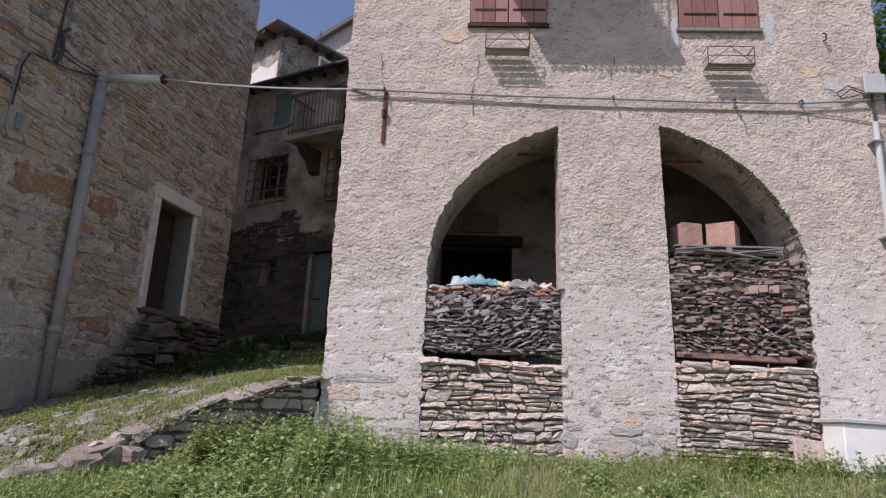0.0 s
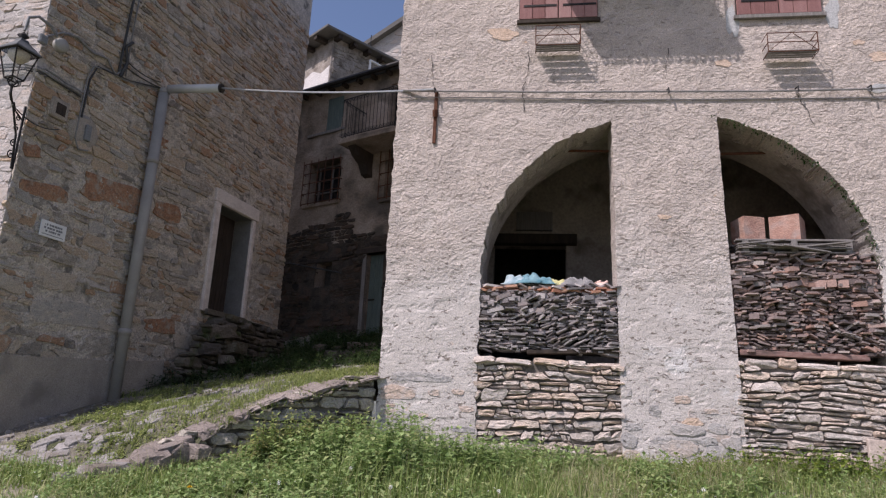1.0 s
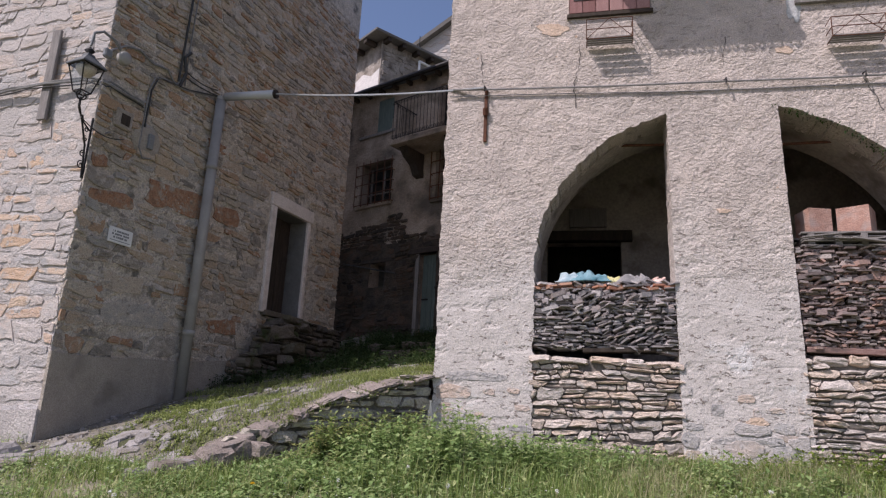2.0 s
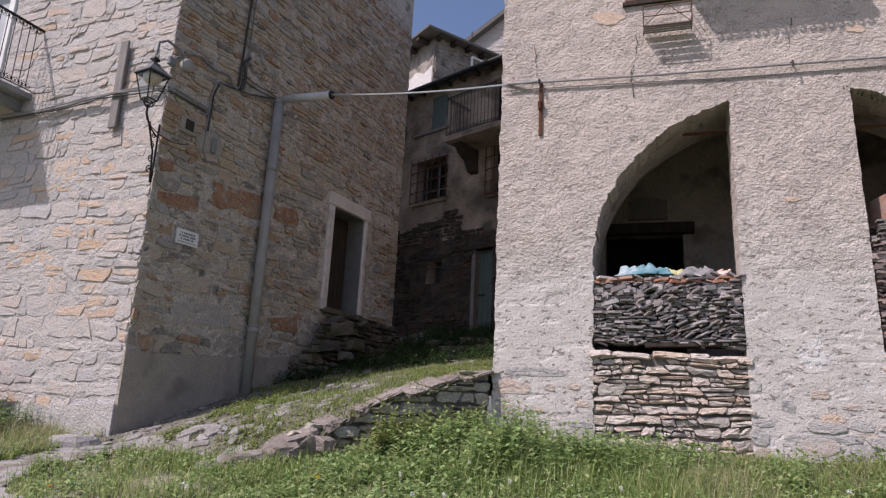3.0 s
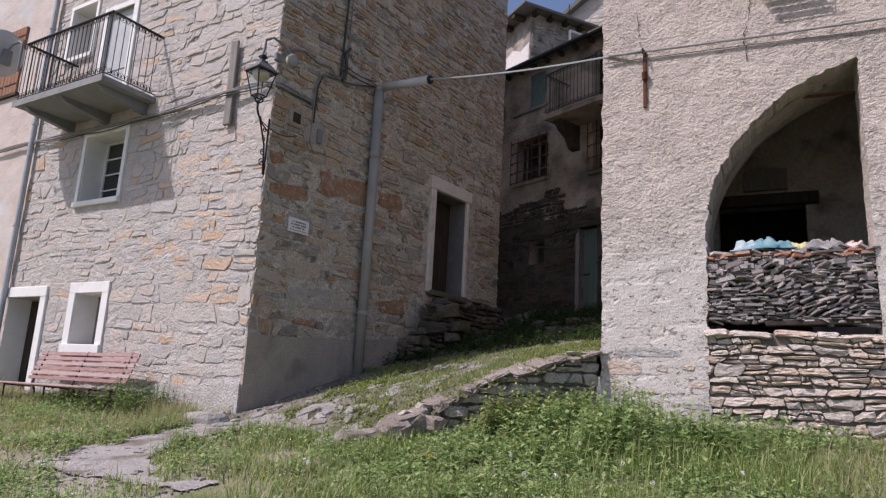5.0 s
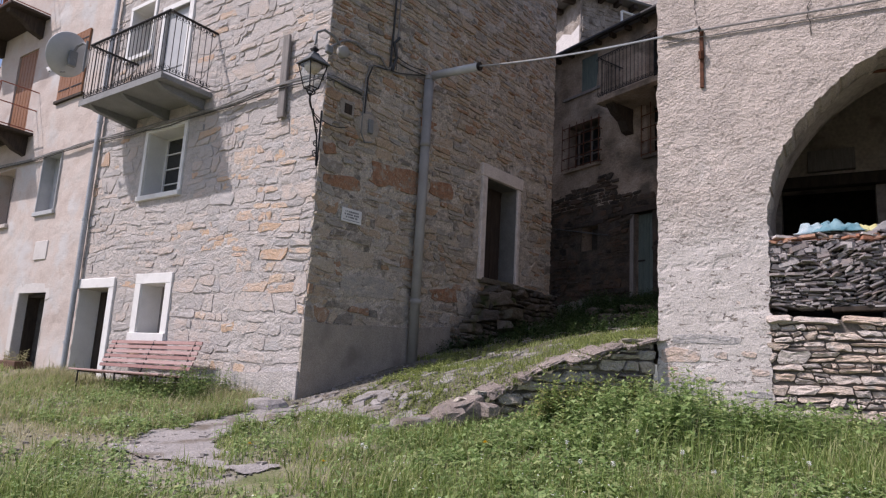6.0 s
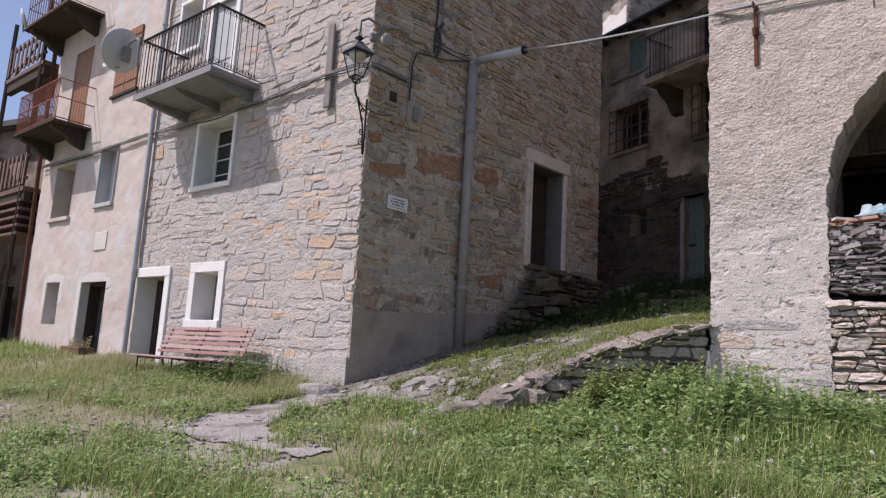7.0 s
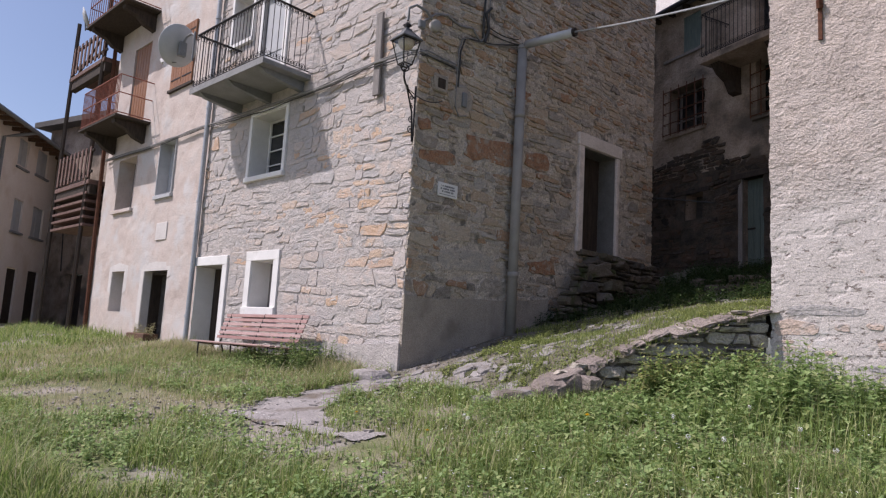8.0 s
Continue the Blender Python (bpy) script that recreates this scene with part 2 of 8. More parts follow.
M_cable = surface("black_cable", [(0.03, 0.03, 0.03), (0.07, 0.068, 0.065)], 10, 0.6, 0.0)
M_greycable = surface("grey_cable", [(0.17, 0.165, 0.16), (0.28, 0.27, 0.26)], 10, 0.6, 0.0)
M_zinc = surface("galvanised_steel", [(0.42, 0.43, 0.44), (0.55, 0.56, 0.57)], 5, 0.4, 0.1, 70, metal=0.75)
M_pipe = surface("blue_grey_downpipe", [(0.33, 0.35, 0.38), (0.43, 0.45, 0.47)], 4, 0.5, 0.1, 50, metal=0.2)
M_glass = surface("dark_window_glass", [(0.012, 0.014, 0.016), (0.025, 0.027, 0.03)], 2, 0.08, 0.0, spec=0.6)
M_shutgrey = surface("grey_painted_shutter", [(0.40, 0.41, 0.42), (0.47, 0.48, 0.49)], 4, 0.6, 0.1, 60, fine=0.05)
M_green = surface("faded_green_paint", [(0.09, 0.12, 0.11), (0.15, 0.19, 0.17)], 5, 0.7, 0.3, 50, stretch=(5, 5, 0.6))
M_slate = surface("slate_shard", [(0.13, 0.12, 0.12), (0.24, 0.215, 0.215), (0.31, 0.28, 0.275), (0.36, 0.295, 0.275), (0.27, 0.25, 0.25), (0.54, 0.49, 0.47)], 12, 0.85, 0.35, 70, 0.9)
M_slate_i = surface("slate_shard_joined", [(0.13, 0.12, 0.12), (0.24, 0.215, 0.215), (0.31, 0.28, 0.275), (0.36, 0.295, 0.275), (0.27, 0.25, 0.25), (0.54, 0.49, 0.47)], 12, 0.85, 0.35, 70, 0.9, island=True)
M_redslate = surface("reddish_shard", [(0.11, 0.085, 0.08), (0.20, 0.16, 0.152), (0.28, 0.21, 0.195), (0.26, 0.235, 0.225), (0.33, 0.20, 0.16), (0.42, 0.36, 0.335)], 12, 0.85, 0.35, 70, 0.9)
M_redslate_i = surface("reddish_shard_joined", [(0.11, 0.085, 0.08), (0.20, 0.16, 0.152), (0.28, 0.21, 0.195), (0.26, 0.235, 0.225), (0.33, 0.20, 0.16), (0.42, 0.36, 0.335)], 12, 0.85, 0.35, 70, 0.9, island=True)
M_mossy = surface("damp_mossy_stone", [(0.07, 0.061, 0.052), (0.13, 0.112, 0.093), (0.18, 0.148, 0.12), (0.115, 0.108, 0.07)], 6, 0.95, 0.7, 45, 0.6, coarse=0.9, stain=(0.07, 0.085, 0.035), stain_scale=3, stain_at=0.55)
M_terra = surface("terracotta", [(0.33, 0.15, 0.10), (0.45, 0.23, 0.15), (0.42, 0.28, 0.21)], 6, 0.85, 0.3, 60, 0.6, stain=(0.30, 0.22, 0.19), stain_scale=5, stain_at=0.6)
M_soil = surface("meadow_soil", [(0.10, 0.12, 0.05), (0.15, 0.16, 0.075), (0.24, 0.215, 0.155), (0.14, 0.145, 0.07)], 1.2, 0.95, 0.6, 50, stain=(0.29, 0.26, 0.235), stain_scale=0.8, stain_at=0.54)
M_lane = surface("lane_earth", [(0.10, 0.095, 0.06), (0.16, 0.145, 0.11), (0.24, 0.215, 0.19)], 2.2, 0.95, 0.6, 45, stain=(0.07, 0.075, 0.035), stain_scale=1.6, stain_at=0.52, coarse=0.8)
M_pave = surface("worn_paving", [(0.21, 0.195, 0.185), (0.28, 0.26, 0.25), (0.34, 0.315, 0.305)], 3.0, 0.92, 0.6, 40, spread=0.4, stain=(0.17, 0.145, 0.12), stain_scale=2.2, coarse=0.7)
M_capping = surface("rough_pinkish_capping", [(0.19, 0.16, 0.142), (0.28, 0.235, 0.21), (0.37, 0.315, 0.285)], 5.0, 0.95, 0.8, 40, 0.4, stain=(0.21, 0.19, 0.18), stain_scale=3.5, stain_at=0.56, coarse=1.0)
M_roofstone = surface("stone_roof_slab", [(0.09, 0.085, 0.08), (0.16, 0.15, 0.14)], 3, 0.9, 0.4, 30, 0.4)
M_grass = leafy("meadow_grass", [(0.085, 0.135, 0.03), (0.19, 0.275, 0.07), (0.295, 0.37, 0.11), (0.49, 0.48, 0.24)], 0.7)
M_drygrass = leafy("dry_grass", [(0.27, 0.29, 0.13), (0.42, 0.38, 0.22), (0.52, 0.46, 0.31)], 1.2)
M_weed = leafy("weed_leaf", [(0.14, 0.215, 0.07), (0.24, 0.345, 0.12), (0.32, 0.425, 0.17), (0.45, 0.48, 0.22)], 1.0)
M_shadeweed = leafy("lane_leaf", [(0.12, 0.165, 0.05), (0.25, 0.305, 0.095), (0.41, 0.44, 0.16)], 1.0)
M_ivy = leafy("tree_leaf", [(0.03, 0.07, 0.018), (0.06, 0.12, 0.03)], 1.5)
# leaf colours darkened to paint in the deep shade up the lane
M_deepshade = leafy("shade_darkened_leaf", [(0.02, 0.045, 0.014), (0.045, 0.085, 0.025), (0.08, 0.11, 0.04)], 1.5)
M_crown = leafy("crown_leaf", [(0.05, 0.10, 0.025), (0.11, 0.19, 0.045), (0.18, 0.27, 0.07)], 1.5)
M_petal = surface("white_petal", [(0.75, 0.75, 0.72), (0.8, 0.8, 0.78)], 5, 0.7, 0.0)
M_yellow = surface("yellow_petal", [(0.70, 0.46, 0.02), (0.8, 0.55, 0.03)], 9, 0.7, 0.0)
M_concrete = surface("balcony_concrete", [(0.21, 0.21, 0.21), (0.28, 0.28, 0.28)], 3, 0.85, 0.2, 50)
M_greypaint = surface("grey_painted_steel", [(0.17, 0.175, 0.18), (0.23, 0.235, 0.24)], 5, 0.55, 0.1, 60)
M_bark = surface("bark", [(0.06, 0.05, 0.04), (0.13, 0.11, 0.09)], 8, 0.95, 0.6, 40)


# ---- mesh helpers ----
def empty(name, m, label, category, group="", kind=""):
    ob = new(name)
    ob.matrix_world = m
    return tagged(ob, label, category, group, kind)


def link(name, mesh, material, parent=None, label="", m=None):
    ob = new(name, mesh)
    if not mesh.materials:
        mesh.materials.append(material)
    if parent is not None:
        ob.parent = parent
    if m is not None:
        ob.matrix_basis = m
    return tagged(ob, label)


def part(name, bm, material, parent=None, label="", m=None, smooth=False):
    mesh = bpy.data.meshes.new(name)
    bm.normal_update()
    bm.to_mesh(mesh)
    bm.free()
    if smooth:
        mesh.polygons.foreach_set("use_smooth", [True] * len(mesh.polygons))
    return link(name, mesh, material, parent, label, m)


def np_mesh(name, verts, faces, smooth=False):
    """verts (n, 3) and faces (m, 3 or 4) as arrays."""
    verts, faces = np.asarray(verts, np.float32), np.asarray(faces, np.int32)
    k = faces.shape[1]
    me = bpy.data.meshes.new(name)
    me.vertices.add(len(verts))
    me.vertices.foreach_set("co", verts.ravel())
    me.loops.add(faces.size)
    me.loops.foreach_set("vertex_index", faces.ravel())
    me.polygons.add(len(faces))
    me.polygons.foreach_set("loop_start", np.arange(0, faces.size, k, dtype=np.int32))
    me.polygons.foreach_set("loop_total", np.full(len(faces), k, np.int32))
    me.polygons.foreach_set("use_smooth", np.full(len(faces), smooth))
    me.update(calc_edges=True)
    me.validate()
    return me


def vnoise(x, y, seed=0):
    """Smooth value noise in two dimensions, 0 to 1, on arrays."""
    x, y = np.asarray(x, float), np.asarray(y, float)
    xi, yi = np.floor(x), np.floor(y)
    fx, fy = x - xi, y - yi
    fx, fy = fx * fx * (3 - 2 * fx), fy * fy * (3 - 2 * fy)

    def h(a, b):
        v = np.sin(a * 127.1 + b * 311.7 + seed * 74.7) * 43758.5453
        return v - np.floor(v)
    return (h(xi, yi) * (1 - fx) + h(xi + 1, yi) * fx) * (1 - fy) + (h(xi, yi + 1) * (1 - fx) + h(xi + 1, yi + 1) * fx) * fy


def fnoise(x, y, seed=0, octaves=3):
    s, a, tot = 0, 1.0, 0
    for o in range(octaves):
        s = s + a * vnoise(np.asarray(x) * 2 ** o, np.asarray(y) * 2 ** o, seed + o)
        tot += a
        a *= 0.5
    return s / tot


def box(bm, x0, x1, y0, y1, z0, z1, m=None, bevel=0.0):
    vs = [bm.verts.new((x, y, z)) for x in (x0, x1) for y in (y0, y1) for z in (z0, z1)]
    fs = [bm.faces.new([vs[i] for i in f]) for f in ((0, 1, 3, 2), (4, 6, 7, 5), (0, 4, 5, 1), (2, 3, 7, 6), (0, 2, 6, 4), (1, 5, 7, 3))]
    if bevel:
        es = list({e for f in fs for e in f.edges})
        r = bmesh.ops.bevel(bm, geom=es, offset=bevel, segments=1, affect="EDGES", profile=0.5)
        vs = list({v for f in r["faces"] for v in f.verts} | {v for v in vs if v.is_valid})
    if m is not None:
        bmesh.ops.transform(bm, matrix=m, verts=vs)
    return bm


def boxes(*rows, bevel=0.004):
    bm = bmesh.new()
    for r in rows:
        box(bm, *r, bevel=bevel)
    return bm


def prism(bm, poly, y0, y1):
    """A polygon in x, z pushed from y0 to y1."""
    a = [bm.verts.new((x, y0, z)) for x, z in poly]
    b = [bm.verts.new((x, y1, z)) for x, z in poly]
    n = len(poly)
    bm.faces.new(a)
    bm.faces.new(b[::-1])
    for i in range(n):
        bm.faces.new((a[i], b[i], b[(i + 1) % n], a[(i + 1) % n]))
    bmesh.ops.recalc_face_normals(bm, faces=bm.faces[:])
    return bm


def tube(bm, pts, r, sides=8, caps=True):
    """A round bar along a line of points; r is one radius or one per point."""
    pts = [Vector(p) for p in pts]
    rs = r if isinstance(r, (list, tuple)) else [r] * len(pts)
    rings, side = [], None
    for i, p in enumerate(pts):
        d = (pts[min(i + 1, len(pts) - 1)] - pts[max(i - 1, 0)]).normalized()
        if side is None:
            side = d.orthogonal().normalized()
        side = (side - d * side.dot(d)).normalized()
        up = d.cross(side)
        rings.append([bm.verts.new(p + (side * math.cos(a) + up * math.sin(a)) * rs[i]) for a in (2 * math.pi * k / sides for k in range(sides))])
    for a, b in zip(rings, rings[1:]):
        for k in range(sides):
            bm.faces.new((a[k], a[(k + 1) % sides], b[(k + 1) % sides], b[k]))
    if caps:
        bm.faces.new(rings[0][::-1])
        bm.faces.new(rings[-1])
    return bm


def tubes(lines, r, sides=6):
    bm = bmesh.new()
    for l in lines:
        tube(bm, l, r, sides)
    return bm


def lathe(bm, profile, sides=20, m=None):
    rings = [[bm.verts.new((r * math.cos(2 * math.pi * k / sides), r * math.sin(2 * math.pi * k / sides), z)) for k in range(sides)] for r, z in profile]
    for a, b in zip(rings, rings[1:]):
        for k in range(sides):
            bm.faces.new((a[k], a[(k + 1) % sides], b[(k + 1) % sides], b[k]))
    if m is not None:
        bmesh.ops.transform(bm, matrix=m, verts=[v for r in rings for v in r])
    return bm


def sag(a, b, drop, n=12):
    a, b = Vector(a), Vector(b)
    return [a.lerp(b, i / n) - Vector((0, 0, drop * 4 * (i / n) * (1 - i / n))) for i in range(n + 1)]


def scroll(cx, cz, r, turns=1.2, flip=1, y=0.0, n=12):
    """A small spiral in the x, z plane."""
    return [(cx + flip * r * (1 - 0.75 * t) * math.cos(turns * 2 * math.pi * t + 1.5), y, cz + r * (1 - 0.75 * t) * math.sin(turns * 2 * math.pi * t + 1.5)) for t in (i / n for i in range(n + 1))]


def wall_sheet(name, material, parent, u0, u1, z0, z1, step, holes=(), thick=0.5, rough=0.02, grain=6.0, seed=0, arch=None, lean=None, label="", bumps=0.0, pits=0.0, crumble=0.0):
    """A wall with a rough front at y = 0, real openings (rectangles) and reveals that run back by its thickness."""
    def lines(a, b, cuts):
        g = list(np.arange(a, b, step)) + [b]
        for c in cuts:
            if a < c < b:
                g = [v for v in g if abs(v - c) > step * 0.45] + [c]
        return np.array(sorted(g))
    us = lines(u0, u1, [h[i] for h in holes for i in (0, 1)])
    zs = lines(z0, z1, [h[i] for h in holes for i in (2, 3)])
    U, Z = np.meshgrid(us, zs, indexing="ij")
    cu, cz = (U[:-1, :-1] + U[1:, 1:]) / 2, (Z[:-1, :-1] + Z[1:, 1:]) / 2
    keep = np.ones(cu.shape, bool)
    for h in holes:
        keep &= ~((cu > h[0]) & (cu < h[1]) & (cz > h[2]) & (cz < h[3]))
    if arch is not None:
        ins = arch(cu, cz)
        keep &= ins > 0
        # pull the vertices beside the curve on to it
        for _ in range(4):
            f = arch(U, Z)
            e = 1e-3
            gu, gz = (arch(U + e, Z) - f) / e, (arch(U, Z + e) - f) / e
            g2 = np.maximum(gu ** 2 + gz ** 2, 1e-6)
            near = np.abs(f) / np.sqrt(g2) < step * 0.75
            U = np.where(near, U - f * gu / g2, U)
            Z = np.where(near, Z - f * gz / g2, Z)
    Y = (fnoise(U * 0.6, Z * 0.6, seed + 9, 2) - 0.5) * rough * 2.0 + (fnoise(U * grain, Z * grain, seed, 3) - 0.5) * rough * 1.6
    if crumble:
        Y = Y + (fnoise(U * 4.5, Z * 8, seed + 41, 3) - 0.5) * crumble * 1.5 + (fnoise(U * 14, Z * 21, seed + 43, 2) - 0.5) * crumble
    if bumps:
        k = vnoise(U * 30, Z * 30, seed + 3) * vnoise(U * 19, Z * 21, seed + 5)
        Y = Y + bumps * np.clip(k * 2.6 - 0.35, 0, 1)
    if pits:
        low = np.clip((5.2 - Z) / 1.6, 0.25, 1)
        hole = np.clip((fnoise(U * 4.5, Z * 8.0, seed + 21, 4) - 0.665) / 0.04, 0, 1) + 0.5 * np.clip((fnoise(U * 1.3, Z * 7.0, seed + 25, 4) - 0.69) / 0.02, 0, 1)
        Y = Y - pits * np.clip(hole, 0, 1) * low + (fnoise(U * 2.5, Z * 4.5, seed + 23, 3) - 0.5) * 0.009 * low
        rag = (fnoise(Z * 6, U * 0 + 1.7, seed + 29, 3) - 0.5) * 0.06
        U = U + np.where((U <= u0 + 0.001) | (U >= u1 - 0.001), rag, 0)
    if lean is not None:
        dU, dY = lean(U, Z)
        U, Y = U + dU, Y + dY
    nu, nz = U.shape
    idx = np.arange(nu * nz).reshape(nu, nz)
    q = np.stack([idx[:-1, :-1], idx[:-1, 1:], idx[1:, 1:], idx[1:, :-1]], -1)[keep]
    front = np.stack([U, Y, Z], -1).reshape(-1, 3)
    back = front.copy()
    back[:, 1] = -thick
    n = len(front)
    pad = np.zeros((keep.shape[0] + 2, keep.shape[1] + 2), bool)
    pad[1:-1, 1:-1] = keep
    sides = []
    for du, dz, a, b in ((-1, 0, (0, 0), (0, 1)), (1, 0, (1, 1), (1, 0)), (0, -1, (1, 0), (0, 0)), (0, 1, (0, 1), (1, 1))):
        edge = keep & ~pad[1 + du:1 + du + keep.shape[0], 1 + dz:1 + dz + keep.shape[1]]
        i, j = np.nonzero(edge)
        va, vb = idx[i + a[0], j + a[1]], idx[i + b[0], j + b[1]]
        sides.append(np.stack([va, va + n, vb + n, vb], -1))
    bq = q[:, ::-1] + n
    faces = np.concatenate([q, bq] + sides)
    verts = np.concatenate([front, back])
    used, inv = np.unique(faces, return_inverse=True)
    me = np_mesh(name, verts[used], inv.reshape(faces.shape)[:, ::-1])
    return link(name, me, material, parent, label)


# ---- stones ----
def rubble(u0, u1, z0, z1, hmin, hmax, wmin, wmax, holes, seed, joint=0.02, drift=0.06, fill=1.0, pinch=0.0):
    """Cells of a rubble wall in wavy uneven courses: centre, size and outline of each stone."""
    rng = random.Random(seed)
    levels = [z0]
    while levels[-1] < z1:
        levels.append(levels[-1] + rng.uniform(hmin, hmax))

    def bed(i, u):
        if i == 0:
            return z0
        k = levels[i]
        return k + (float(fnoise(u * 0.55, k * 0.9, seed, 2)) - 0.5) * drift * 4 + (float(vnoise(u * 3.1, k * 7.0 + i, seed + 2)) - 0.5) * hmin * 0.7

    cells = []
    for i in range(len(levels) - 1):
        u = u0 - rng.uniform(0, wmin)
        lean = 0.0
        while u < u1:
            w = rng.uniform(wmin, wmax) * (0.65 + 0.5 * (levels[i + 1] - levels[i]) / hmax)
            nlean = rng.uniform(-0.35, 0.35) * (levels[i + 1] - levels[i])
            a, b = max(u, u0), min(u + w, u1)
            quad = [(a + lean * (a > u0), bed(i, a)), (b + nlean * (b < u1), bed(i, b)), (b - nlean * (b < u1), bed(i + 1, b)), (a - lean * (a > u0), bed(i + 1, a))]
            u += w
            lean = nlean
            if b - a < 0.05:
                continue
            h = quad[3][1] - quad[0][1]
            parts = [quad]
            if h > 0.6 * hmax and rng.random() < 0.5:
                f, g = rng.uniform(0.3, 0.7), rng.uniform(0.3, 0.7)
                lm = tuple(quad[0][j] * (1 - f) + quad[3][j] * f for j in (0, 1))
                rm = tuple(quad[1][j] * (1 - g) + quad[2][j] * g for j in (0, 1))
                parts = [[quad[0], quad[1], rm, lm], [lm, rm, quad[2], quad[3]]]
                if rng.random() < 0.45:
                    q = parts.pop(rng.randrange(2))
                    t = rng.uniform(0.3, 0.7)
                    bm_ = tuple(q[0][j] * (1 - t) + q[1][j] * t for j in (0, 1))
                    tm = tuple(q[3][j] * (1 - t) + q[2][j] * t for j in (0, 1))
                    parts += [[q[0], bm_, tm, q[3]], [bm_, q[1], q[2], tm]]
            for q in parts:
                if rng.random() > fill:
                    continue
                cu, cz = sum(p[0] for p in q) / 4, sum(p[1] for p in q) / 4
                ww = (q[1][0] + q[2][0] - q[0][0] - q[3][0]) / 2 - joint
                hh = (q[2][1] + q[3][1] - q[0][1] - q[1][1]) / 2 - joint
                if ww < 0.03 or hh < 0.014 or cz + hh / 2 > z1 + 0.02:
                    continue
                if any(h_[0] - ww * 0.4 < cu < h_[1] + ww * 0.4 and h_[2] - hh * 0.4 < cz < h_[3] + hh * 0.4 for h_ in holes):
                    continue
                kx, kz = ww / (ww + joint), hh / (hh + joint)
                q = [((x - cu) * kx, (z - cz) * kz) for x, z in q]
                if pinch:
                    pl, pr = rng.uniform(0, pinch), rng.uniform(0, pinch)
                    ml, mr_ = (q[0][1] + q[3][1]) / 2, (q[1][1] + q[2][1]) / 2
                    q = [(q[0][0], q[0][1] + (ml - q[0][1]) * pl), (q[1][0], q[1][1] + (mr_ - q[1][1]) * pr), (q[2][0], q[2][1] + (mr_ - q[2][1]) * pr), (q[3][0], q[3][1] + (ml - q[3][1]) * pl)]
                poly = []
                for k in range(4):
                    p, n_ = q[k], q[(k + 1) % 4]
                    for f in ((rng.uniform(0.02, 0.16), rng.uniform(0.28, 0.42), rng.uniform(0.55, 0.7), rng.uniform(0.86, 0.98)) if k % 2 == 0 else (rng.uniform(0.1, 0.35), rng.uniform(0.65, 0.9))):
                        jit = min(ww, hh) * 0.12
                        poly.append((p[0] + (n_[0] - p[0]) * f + rng.uniform(-jit, jit) * 0.5, p[1] + (n_[1] - p[1]) * f + rng.uniform(-jit, jit)))
                cells.append((cu, cz, ww, hh, poly))
    return cells


